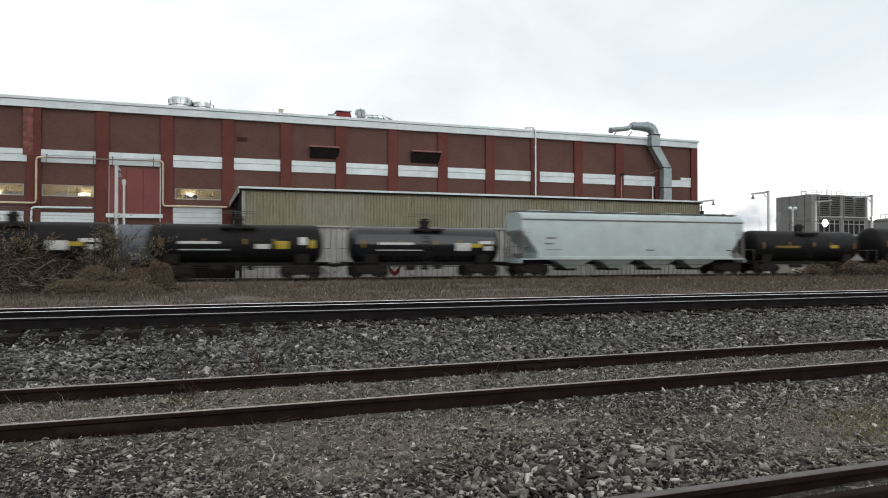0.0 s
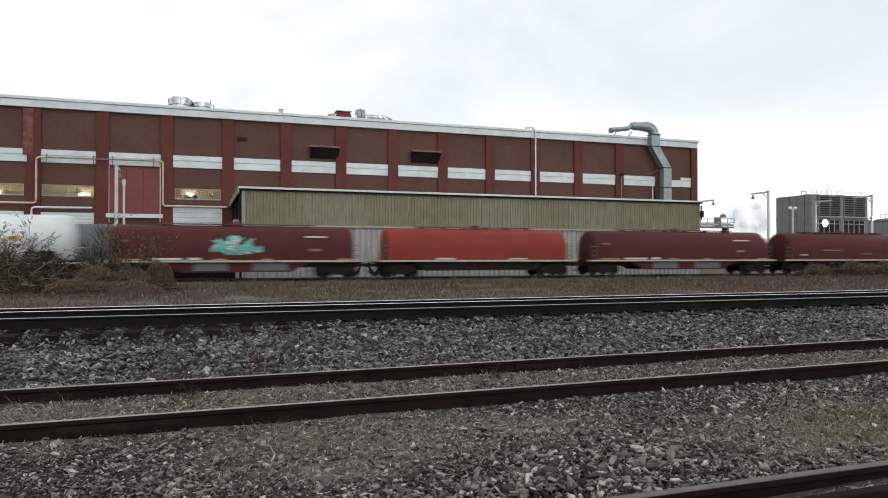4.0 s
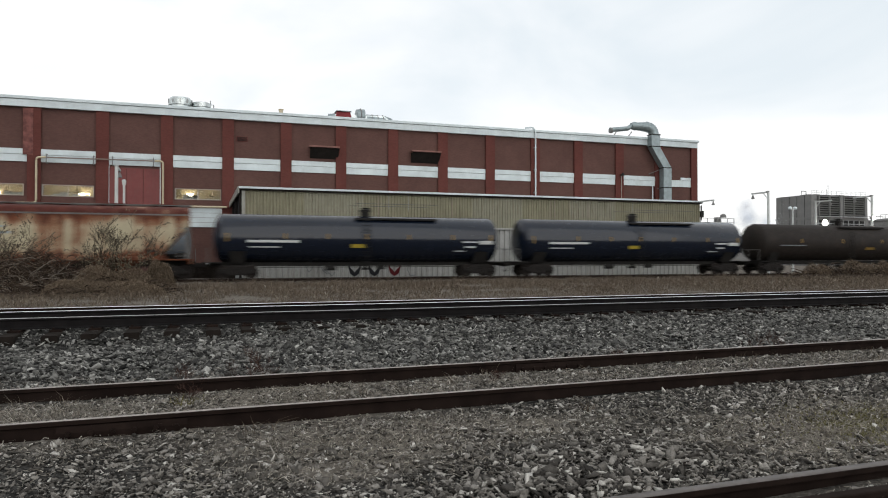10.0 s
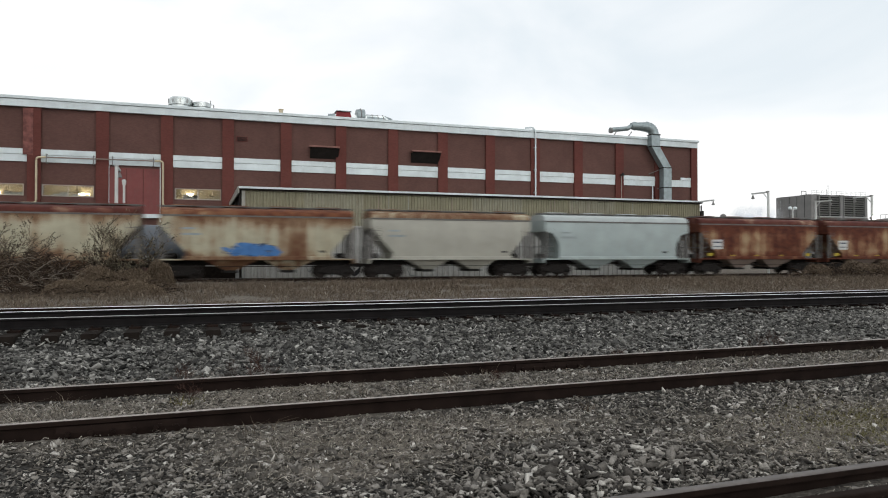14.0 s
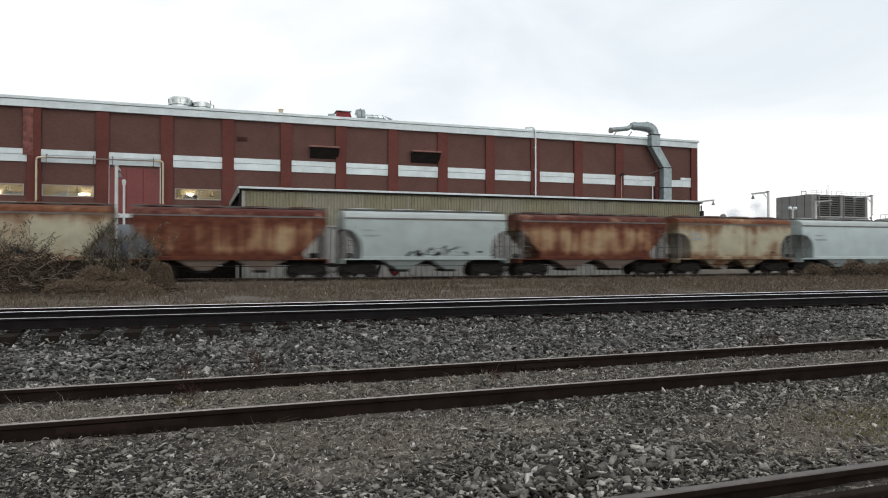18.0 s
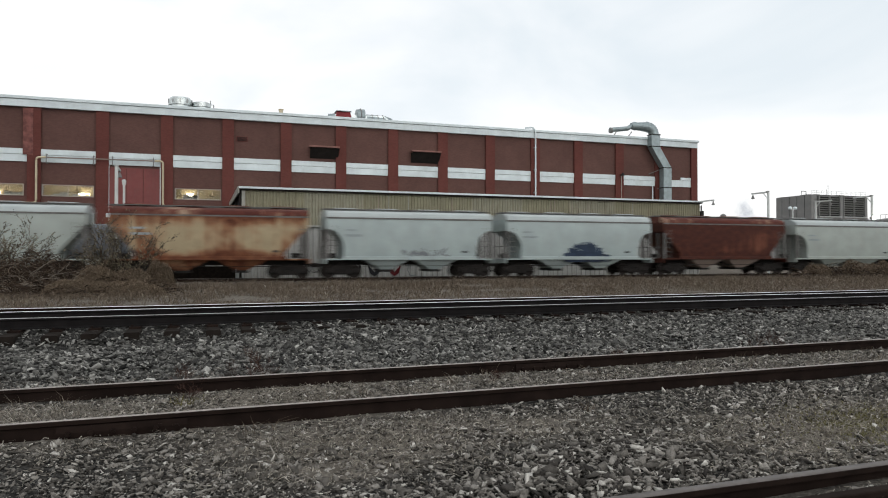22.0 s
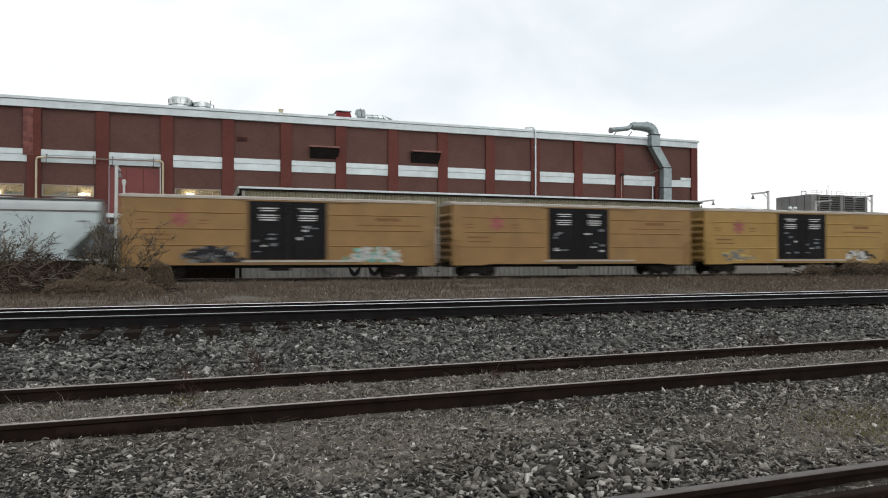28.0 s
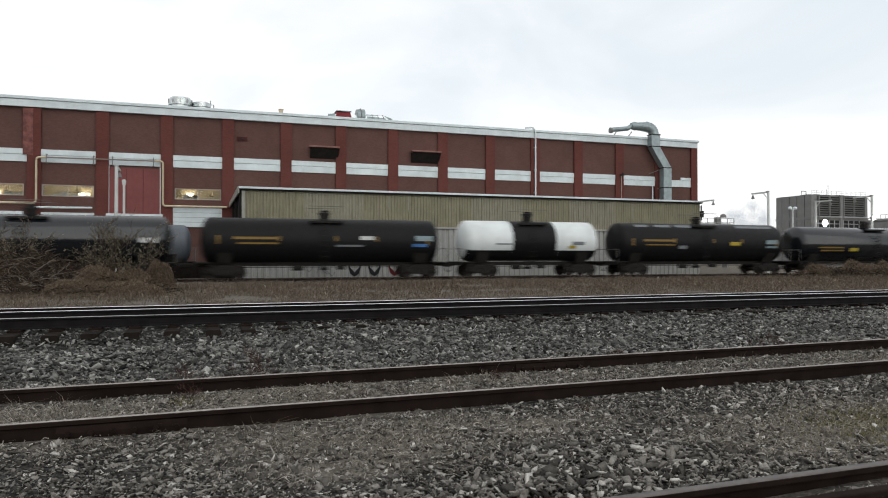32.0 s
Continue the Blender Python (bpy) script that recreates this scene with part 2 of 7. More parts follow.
# train paints
M_TRUCK = plain("grimy_truck_steel", (0.013, 0.011, 0.010), 0.8, 0.1, 0.4, 3.0, 0.3)
M_WHEEL = plain("steel_wheel", (0.022, 0.018, 0.016), 0.7, 0.1, 0.3, 3.0, 0.1)
M_UNDER = plain("underframe_black", (0.011, 0.010, 0.009), 0.75, 0.0, 0.4, 2.0, 0.2)
M_STEEL = plain("grey_steel_part", (0.12, 0.115, 0.11), 0.65, 0.2, 0.3, 3.0, 0.1)
M_BLACK = paint("black_tank_paint", (0.0065, 0.0065, 0.0072), 0.5, (0.022, 0.020, 0.018), 0.22, spec=0.14)
M_BLACKGLOSS = paint("glossy_black_tank_paint", (0.006, 0.010, 0.020), 0.17, (0.018, 0.02, 0.026), 0.15, spec=0.42)
M_BROWNBLACK = paint("sooty_brown_tank_paint", (0.019, 0.0155, 0.0135), 0.6, (0.042, 0.031, 0.024), 0.5, spec=0.15)
M_GREYTANK = paint("grey_black_tank_paint", (0.007, 0.009, 0.0115), 0.15, (0.02, 0.019, 0.018), 0.2, spec=0.55)
M_TANKWHITE = paint("white_tank_paint", (0.71, 0.755, 0.755), 0.5, (0.36, 0.345, 0.30), 0.22)
M_TANKCREAM = rusty("stained_cream_tank_paint", (0.55, 0.49, 0.375), (0.36, 0.22, 0.10), (0.44, 0.33, 0.18), 0.16)
M_TANKOFF = paint("off_white_tank_paint", (0.60, 0.57, 0.49), 0.5, (0.38, 0.30, 0.20), 0.35)
M_PARKED = paint("faded_blue_grey_tank_paint", (0.105, 0.125, 0.15), 0.55, (0.10, 0.08, 0.07), 0.5)
M_TANKBLUE = paint("pale_blue_tank_paint", (0.18, 0.25, 0.275), 0.45, (0.13, 0.14, 0.13), 0.4)
M_BAND = paint("oxide_red_band", (0.155, 0.028, 0.024), 0.5, (0.08, 0.03, 0.03), 0.25)
M_BANDBROWN = paint("brown_band", (0.115, 0.045, 0.036), 0.6, (0.06, 0.035, 0.03), 0.3)
M_COILRED = paint("oxide_red_cover", (0.082, 0.0165, 0.017), 0.6, (0.05, 0.026, 0.025), 0.45, spec=0.15)
M_COILORANGE = paint("faded_orange_red_cover", (0.235, 0.034, 0.025), 0.6, (0.12, 0.05, 0.04), 0.4, spec=0.15)
M_PALE = paint("pale_grey_blue_hopper_paint", (0.345, 0.408, 0.405), 0.5, (0.25, 0.25, 0.23), 0.3)
# pale roof paint with the sky's brightness on the roof put into its colour
M_ROOFLIT = paint("pale_hopper_roof_paint", (0.385, 0.43, 0.43), 0.35, (0.27, 0.27, 0.25), 0.35)
M_PALEBLUE = paint("grey_blue_hopper_paint", (0.27, 0.345, 0.375), 0.5, (0.2, 0.2, 0.19), 0.3)
M_PALEWHITE = paint("white_grey_hopper_paint", (0.44, 0.52, 0.53), 0.5, (0.30, 0.29, 0.27), 0.22)
M_PALEGREEN = paint("pale_grey_green_hopper_paint", (0.335, 0.375, 0.35), 0.55, (0.25, 0.235, 0.21), 0.35)
M_PALECREAM = paint("off_white_hopper_paint", (0.36, 0.357, 0.31), 0.55, (0.30, 0.27, 0.22), 0.35)
M_TAN = paint("dusty_tan_hopper_paint", (0.25, 0.195, 0.165), 0.6, (0.16, 0.12, 0.10), 0.35)
M_RUSTCREAM = rusty("rust_streaked_cream_paint", (0.37, 0.30, 0.19), (0.07, 0.021, 0.012), (0.17, 0.065, 0.03), 0.38, 0.16)
M_RUSTCREAM2 = rusty("lightly_rusted_cream_paint", (0.40, 0.378, 0.28), (0.10, 0.04, 0.022), (0.17, 0.10, 0.055), 0.20, 0.12)
M_RUSTRED = rusty("rust_red_paint", (0.34, 0.245, 0.145), (0.052, 0.0145, 0.010), (0.12, 0.037, 0.018), 0.60, 0.13)
M_RUSTORANGE = rusty("rust_eaten_cream_paint", (0.42, 0.37, 0.255), (0.06, 0.018, 0.011), (0.15, 0.05, 0.022), 0.42, 0.15)
M_RUSTDARK = rusty("dark_rust_red_paint", (0.17, 0.07, 0.04), (0.036, 0.012, 0.009), (0.075, 0.022, 0.013), 0.85, 0.10)
M_ORANGE = rusty("orange_paint_with_rust", (0.225, 0.075, 0.023), (0.08, 0.022, 0.012), (0.13, 0.042, 0.017), 0.35)
M_ORANGE2 = rusty("faded_orange_paint", (0.34, 0.145, 0.045), (0.13, 0.042, 0.018), (0.19, 0.075, 0.028), 0.2)
M_RUSTTOP = rusty("rust_red_roof_edge", (0.33, 0.24, 0.17), (0.055, 0.014, 0.011), (0.10, 0.027, 0.018), 0.66)
M_BOXYELLOW = paint("boxcar_yellow_paint", (0.258, 0.146, 0.047), 0.55, (0.20, 0.13, 0.07), 0.28)
M_BOXYELLOW2 = paint("bright_boxcar_yellow_paint", (0.325, 0.198, 0.052), 0.55, (0.22, 0.14, 0.07), 0.25)
M_BOXDOOR = paint("black_boxcar_door", (0.0065, 0.0065, 0.008), 0.5, (0.02, 0.019, 0.018), 0.2, spec=0.12)
M_BOXROOF = plain("galvanised_boxcar_roof", (0.36, 0.33, 0.29), 0.5, 0.2, 0.15, 2.0)
M_MARKWHITE = plain("white_stencil", (0.45, 0.46, 0.45), 0.6, 0, 0.1, 3.0, 0)
M_MARKGREY = plain("grey_stencil", (0.14, 0.15, 0.16), 0.6, 0, 0.15, 3.0, 0)
M_MARKPALE = plain("faded_grey_stencil", (0.22, 0.25, 0.26), 0.6, 0, 0.2, 5.0, 0)
M_MARKBROWN = plain("faded_brown_stencil", (0.15, 0.075, 0.028), 0.6, 0, 0.2, 5.0, 0)
M_MARKYELLOW = plain("yellow_reflector", (0.33, 0.25, 0.03), 0.5, 0, 0.1, 3.0, 0)
M_MARKDULL = plain("dull_amber_reflector", (0.17, 0.105, 0.025), 0.5, 0, 0.15, 3.0, 0)
M_MARKTEAL = plain("teal_spray_paint", (0.09, 0.34, 0.28), 0.6, 0, 0.3, 3.0, 0)
M_MARKBLUE = plain("dark_blue_spray_paint", (0.022, 0.034, 0.06), 0.6, 0, 0.3, 3.0, 0)
M_MARKBLUE2 = plain("blue_spray_paint", (0.05, 0.14, 0.33), 0.6, 0, 0.3, 3.0, 0)
M_MARKBLACK = plain("black_spray_paint", (0.015, 0.015, 0.018), 0.6, 0, 0.3, 3.0, 0)
M_MARKRED = plain("red_spray_paint", (0.075, 0.006, 0.008), 0.6, 0, 0.2, 3.0, 0)
M_MARKPURPLE = plain("faded_purple_red_mark", (0.23, 0.075, 0.07), 0.6, 0, 0.25, 3.0, 0)
M_MARKOCHRE = plain("ochre_spray_paint", (0.42, 0.32, 0.10), 0.6, 0, 0.25, 3.0, 0)


# ---------------------------------------------------------------- geometry helpers
class Geo:
    """Vertices and faces of one part."""

    def __init__(self):
        self.v, self.f = [], []

    def add(self, vs, fs):
        n = len(self.v)
        self.v.extend(vs)
        self.f.extend([tuple(i + n for i in f) for f in fs])
        return self

    def box(self, x0, x1, y0, y1, z0, z1, c=0.0):
        """A box; c chamfers the upright and long edges."""
        if c <= 0:
            return self.add([(x, y, z) for x in (x0, x1) for y in (y0, y1) for z in (z0, z1)],
                            [(0, 1, 3, 2), (4, 6, 7, 5), (0, 4, 5, 1), (2, 3, 7, 6), (0, 2, 6, 4), (1, 5, 7, 3)])
        ring = [(y0 + c, z0), (y1 - c, z0), (y1, z0 + c), (y1, z1 - c), (y1 - c, z1), (y0 + c, z1), (y0, z1 - c), (y0, z0 + c)]
        return self.extrude_x(ring, x0, x1)

    def extrude_x(self, ring, x0, x1):
        n = len(ring)
        vs = [(x0, y, z) for y, z in ring] + [(x1, y, z) for y, z in ring]
        return self.add(vs, [tuple(range(n - 1, -1, -1)), tuple(range(n, 2 * n))] +
                        [(i, (i + 1) % n, n + (i + 1) % n, n + i) for i in range(n)])

    def extrude_y(self, ring, y0, y1):
        """ring of (x, z)."""
        n = len(ring)
        vs = [(x, y0, z) for x, z in ring] + [(x, y1, z) for x, z in ring]
        return self.add(vs, [tuple(range(n)), tuple(range(2 * n - 1, n - 1, -1))] +
                        [((i + 1) % n, i, n + i, n + (i + 1) % n) for i in range(n)])

    def extrude_z(self, ring, z0, z1):
        n = len(ring)
        vs = [(x, y, z0) for x, y in ring] + [(x, y, z1) for x, y in ring]
        return self.add(vs, [tuple(range(n - 1, -1, -1)), tuple(range(n, 2 * n))] +
                        [(i, (i + 1) % n, n + (i + 1) % n, n + i) for i in range(n)])

    def rings(self, rows, close=True):
        """Lofts rings of equal length."""
        n = len(rows[0])
        vs = [p for r in rows for p in r]
        fs = [(k * n + i, k * n + (i + 1) % n, (k + 1) * n + (i + 1) % n, (k + 1) * n + i)
              for k in range(len(rows) - 1) for i in range(n)]
        if close:
            fs += [tuple(range(n - 1, -1, -1)), tuple(range((len(rows) - 1) * n, len(rows) * n))]
        return self.add(vs, fs)

    def tube(self, pts, r, n=6):
        rows = []
        pts = [Vector(p) for p in pts]
        for i, p in enumerate(pts):
            d = (pts[min(i + 1, len(pts) - 1)] - pts[max(i - 1, 0)]).normalized()
            a = d.orthogonal().normalized() if abs(d.z) > 0.95 else d.cross(Vector((0, 0, 1))).normalized()
            b = d.cross(a)
            rr = r[i] if isinstance(r, (list, tuple)) else r
            rows.append([tuple(p + (a * math.cos(q) + b * math.sin(q)) * rr) for q in (2 * math.pi * k / n for k in range(n))])
        return self.rings(rows)

    def lathe(self, prof, centre, axis="x", n=32):
        """prof: (distance along the axis, radius)."""
        rows = []
        cx, cy, cz = centre
        for d, r in prof:
            ring = []
            for k in range(n):
                q = 2 * math.pi * k / n
                a, b = r * math.cos(q), r * math.sin(q)
                ring.append((cx + d, cy + a, cz + b) if axis == "x" else (cx + a, cy + d, cz - b) if axis == "y" else (cx + a, cy + b, cz + d))
            rows.append(ring)
        return self.rings(rows)


MESHES = {}


def mesh_of(name, geo, smooth=False):
    me = bpy.data.meshes.new(name)
    me.from_pydata(geo.v, [], geo.f)
    me.update()
    if smooth:
        me.polygons.foreach_set("use_smooth", [True] * len(me.polygons))
        me.set_sharp_from_angle(angle=radians(38))
    return me


def part(name, geo, material, parent=None, label="", smooth=False, at=None, key=None):
    """One mesh object under a thing; key shares the mesh between alike parts."""
    if key is not None and key in MESHES:
        me = MESHES[key]
    else:
        me = mesh_of(name, geo() if callable(geo) else geo, smooth)
        me.materials.append(material)
        if key is not None:
            MESHES[key] = me
    ob = new(name, me)
    if key is not None:
        ob.material_slots[0].link = "OBJECT"
        ob.material_slots[0].material = material
    if parent is not None:
        ob.parent = parent
    if at is not None:
        ob.matrix_basis = at if isinstance(at, Matrix) else Matrix.Translation(at)
    if label:
        tagged(ob, label)
    return ob


def thing(name, label, category, group="", kind="", at=None):
    ob = new(name)
    ob.empty_display_size = 0.3
    tagged(ob, label, category, group, kind)
    if at is not None:
        ob.matrix_basis = at if isinstance(at, Matrix) else Matrix.Translation(at)
    return ob


def solid(name, geo, material, label, category="", group="", kind="", smooth=False):
    return tagged(part(name, geo, material, smooth=smooth), label, category, group, kind)


# ---------------------------------------------------------------- ground
def ground_z(x, y):
    """Height of the yard: level by the near tracks, lower towards the far track and the shed."""
    shoulder = min(1.0, max(0.0, (x - 0.2) / 1.6))
    keys = ((-50, 0.06), (0.6, 0.07), (1.6, 0.125), (3.15, 0.125), (3.9, 0.065), (4.6, 0.06), (5.6, 0.085), (7.6, 0.085), (8.6, 0.04), (10.4, 0.05), (11.7, 0.02 + 0.10 * shoulder), (12.25, 0.145 + 0.045 * shoulder), (12.9, 0.20), (14.6, 0.20),
            (15.2, 0.20), (16.2, 0.19), (17.2, 0.0), (20.6, -0.15), (27, -0.27), (44.0, -0.34), (45.4, -0.20), (48.4, -0.20), (50, -0.34), (54, -0.34), (55, -0.2), (57.8, -0.2),
            (58.8, -0.34), (400, -0.34))
    for (a, za), (b, zb) in zip(keys, keys[1:]):
        if y <= b:
            k = (y - a) / (b - a)
            k = min(1.0, max(0.0, k))
            z = za + (zb - za) * k * k * (3 - 2 * k)
            break
    else:
        z = keys[-1][1]
    if y < 44 and -60 < x < 120:
        z += 0.035 * noise.noise(Vector((x * 0.7, y * 0.7, 3.1))) + 0.012 * noise.noise(Vector((x * 3.1, y * 3.1, 1.7)))
    return z


def build_ground():
    xs = [-3000, -900, -300, -120, -60] + [-30 + 1.5 * i for i in range(7)] + [-19.5 + 0.5 * i for i in range(160)] + [62 + 4 * i for i in range(15)] + [160, 300, 900, 3000]
    ys = [-1500, -300, -60, -15, -4] + [-1 + 0.3 * i for i in range(82)] + [24 + 1.0 * i for i in range(28)] + [53, 60, 80, 130, 300, 900, 4500]
    g = Geo()
    g.v = [(x, y, ground_z(x, y)) for y in ys for x in xs]
    n = len(xs)
    g.f = [(j * n + i, j * n + i + 1, (j + 1) * n + i + 1, (j + 1) * n + i) for j in range(len(ys) - 1) for i in range(n - 1)]
    ground = solid("ground", g, M_GROUND, "grey gravel and soil of a railway yard", kind="structure", smooth=True)
    soil = ground.data.attributes.new("soil", "FLOAT", "POINT")
    soil.data.foreach_set("value", np.clip(soilness(np.array([p[0] for p in g.v]), np.array([p[1] for p in g.v])), 0.0, 1.0).astype(np.float32))
    return ground


def bump_at(x, y, cx, cy, wx, wy):
    return np.exp(-((x - cx) / wx) ** 2 - ((y - cy) / wy) ** 2)


def patchy(x, y, scale, seed):
    return np.array([noise.noise(Vector((a * scale, b * scale, seed))) for a, b in zip(x, y)])


def soilness(x, y):
    """0 where stone covers the yard, 1 where soil and straw do."""
    k = math.tan(radians(1.15))
    d = y - (6.53 + k * x)
    s = 0.18 + 0.55 * patchy(x, y, 0.55, 4.0) + 0.35 * patchy(x, y, 1.9, 9.0)
    s = s + 0.30 * np.exp(-(d / 0.75) ** 2) + 0.42 * np.exp(-((d + 1.45) / 0.5) ** 2) * np.clip((x + 0.6) / 0.8, 0, 1) * np.clip((3.4 - x) / 0.8, 0, 1)
    s = s + 0.95 * bump_at(x, y, 4.6, 3.95, 1.3, 0.65) + 0.4 * bump_at(x, y, 0.9, 4.35, 0.8, 0.35)
    s = s - 0.8 * bump_at(x, y, 2.6, 3.85, 0.8, 0.5) - 0.6 * bump_at(x, y, -0.6, 4.4, 0.9, 0.5) - 0.5 * bump_at(x, y, 4.6, 5.45, 1.1, 0.35) - 0.5 * bump_at(x, y, 1.7, 3.6, 0.5, 0.25)
    far = np.where((y > 8.3) & (y < 16.0), -0.5 + 0.35 * patchy(x, y, 0.35, 7.0), np.where(y >= 16.0, 0.8, s))
    return np.where(y < 8.3, s, far)


build_ground()


def rail_ring(y, top):
    """Cross-section of a flat-bottomed rail."""
    h = [(-0.07, -0.181), (0.07, -0.181), (0.07, -0.170), (0.012, -0.150), (0.010, -0.045), (0.036, -0.034), (0.036, -0.007),
         (-0.036, -0.007), (-0.036, -0.034), (-0.010, -0.045), (-0.012, -0.150), (-0.07, -0.170)]
    return [(y + a, top + b) for a, b in h]


def head_ring(y, top, k=1.0):
    """Crown of the rail head with rounded shoulders; k narrows it to a worn strip."""
    h = [(-0.036, -0.007), (0.036, -0.007), (0.034, -0.004), (0.027, -0.001), (0.013, 0.0), (-0.013, 0.0), (-0.027, -0.001), (-0.034, -0.004)]
    return [(y + a * k, top + b) for a, b in h]


def build_track(label, y, top, x0, x1, turn, gauge, head, tie_x0, tie_x1, rails=(0, 1), tie_top=-0.185, tie_half=1.3, plates=False, worn=1.0):
    root = thing("railway_track", label, "railway track", kind="structure", at=pose(0, y, top, 0, 0, turn))
    for k in rails:
        yy = (k - 0.5) * gauge
        r = part("rail", Geo().extrude_x(rail_ring(yy, 0), x0, x1), M_RAILMAIN if plates else M_RAIL, root)
        part("railhead", Geo().extrude_x(head_ring(yy, 0.001, worn), x0, x1), head[k] if isinstance(head, tuple) else head, r, "worn running surface", smooth=True)
    x, i = tie_x0, 0
    rnd = random.Random(int(y * 10))
    while x < tie_x1:
        m = pose(x + rnd.uniform(-0.03, 0.03), rnd.uniform(-0.06, 0.06), tie_top + rnd.uniform(-0.012, 0.0), 0, 0, rnd.uniform(-1.5, 1.5))
        t = part("tie", lambda: Geo().extrude_y([(-0.115, -0.2), (0.115, -0.2), (0.115, -0.012), (0.10, 0.0), (-0.10, 0.0), (-0.115, -0.012)], -tie_half, tie_half), M_TIE, root,
                 key=("tie", tie_half), at=m)
        if plates:
            for yy in (-gauge / 2, gauge / 2):
                part("tie_plate", lambda: Geo().box(-0.09, 0.09, -0.19, 0.19, 0.0, 0.032).box(-0.06, -0.03, -0.13, -0.10, 0.032, 0.065).box(0.03, 0.06, 0.10, 0.13, 0.032, 0.065), M_RAIL, t,
                     at=(0, yy, 0), key="tie_plate")
        x += 0.6
    return root


build_track("main line track with polished rails on dark ballast", 13.55, 0.43, -400, 700, 0.0, 1.5, (M_RAILDULL, M_RAILSHINE), -7.0, 24.0, tie_top=-0.212, tie_half=1.5, plates=True)
spare = thing("spare_rail", "spare steel rail lying along the far side of the main line", "rail", at=(0, 15.5, 0.41))
part("rail_body", Geo().extrude_x(rail_ring(0, 0), -60, 90), M_RAIL, spare)
part("railhead", Geo().extrude_x(head_ring(0, 0.001), -60, 90), M_RAILSHINE, spare, smooth=True)
near_track = build_track("rusty siding track sunk in gravel and dry grass", 6.53, 0.22, -60, 90, 1.15, 1.5, M_RAILTOP, -3.5, 12.0, tie_top=-0.205, worn=0.38)
front_track = build_track("rusty siding track beside gravel", 2.25, 0.22, -30, 60, 0.0, 1.5, M_RAILOLD, 1.6, 6.0, tie_top=-0.23, worn=0.85)
part("check_rail", Geo().extrude_x(rail_ring(0.44, -0.005), 1.2, 24), M_RAIL, front_track)
part("check_railhead", Geo().extrude_x(head_ring(0.44, -0.004), 1.2, 24), M_RAIL, front_track)
dock_track = build_track("disused siding track that runs into the loading shed", 56.4, 0.0, -60, 44, 0.0, 1.5, M_RAILTOP, -20.0, 4.0)
far_track = build_track("train's track half hidden by dry weeds", 46.8, 0.0, -900, 1100, -1.15, 1.5, M_RAILTOP, -14.0, 62.0)


def joint_bar(x, y):
    """Bolted bar that joins two rail ends on the siding."""
    j = part("joint_bar", Geo().extrude_x([(-0.045, -0.15), (-0.02, -0.15), (-0.016, -0.05), (-0.04, -0.045), (-0.05, -0.09)], -0.45, 0.45), M_RAIL, near_track, at=(x, y, 0))
    for i in range(6):
        part("bolt", lambda: Geo().lathe([(-0.075, 0.018), (-0.045, 0.022)], (0, 0, -0.098), "y", 6), M_RAIL, j, at=(-0.37 + 0.148 * i, 0, 0), key="railbolt")


for x_, y_ in ((-0.55, -0.75), (3.9, 0.75), (8.2, -0.75)):
    joint_bar(x_, y_)


# ---------------------------------------------------------------- train: shared parts
CARS = []          # (thing, centre along the train)
LINE_YAW = -1.15   # degrees by which the train's track leans towards the yard
BODY_LIFT = 0.12   # height of a hopper body over its plan on the trucks
HALF_W = 1.5


def wheel_geo():
    g = Geo()
    for s in (-1, 1):
        g.lathe([(s * 0.70, 0.02), (s * 0.70, 0.455), (s * 0.745, 0.445), (s * 0.80, 0.435), (s * 0.81, 0.38), (s * 0.77, 0.33), (s * 0.76, 0.16),
                 (s * 0.83, 0.12), (s * 0.85, 0.02)][::s], (0, 0, 0.435), "y", 20)
    g.lathe([(-1.0, 0.075), (1.0, 0.075)], (0, 0, 0.435), "y", 8)
    return g


def side_frame_geo(y):
    s = 1 if y > 0 else -1
    ring = [(-1.18, 0.36), (-1.18, 0.60), (-0.78, 0.66), (-0.42, 0.88), (0.42, 0.88), (0.78, 0.66), (1.18, 0.60), (1.18, 0.36), (0.98, 0.30),
            (0.74, 0.42), (0.50, 0.22), (-0.50, 0.22), (-0.74, 0.42), (-0.98, 0.30)]
    g = Geo().extrude_y(ring, y - 0.07, y + 0.07)
    for x in (-0.87, 0.87):
        g.lathe([(0, 0.02), (0, 0.13), (s * 0.16, 0.13), (s * 0.18, 0.09), (s * 0.18, 0.02)][::s], (x, y, 0.435), "y", 10)
    for x in (-0.22, 0, 0.22):
        g.lathe([(0.27, 0.085), (0.56, 0.085)], (x, y + s * 0.03, 0), "z", 8)
    return g


def bolster_geo():
    g = Geo().box(-0.22, 0.22, -1.1, 1.1, 0.55, 0.80, 0.04)
    g.lathe([(0.8, 0.22), (0.98, 0.22)], (0, 0, 0), "z", 12)
    for s in (-1, 1):
        g.box(s * 0.40 - 0.06, s * 0.40 + 0.06, -0.85, 0.85, 0.36, 0.50)
    return g


def truck(car, x, mat=None):
    t = part("truck", bolster_geo, mat or M_TRUCK, car, at=(x, 0, 0), key="bolster")
    for y in (-1.0, 1.0):
        part("side_frame", lambda: side_frame_geo(y), mat or M_TRUCK, t, key=("side_frame", y))
    for dx in (-0.87, 0.87):
        part("wheelset", wheel_geo, M_WHEEL, t, at=(dx, 0, 0), key="wheelset", smooth=True)


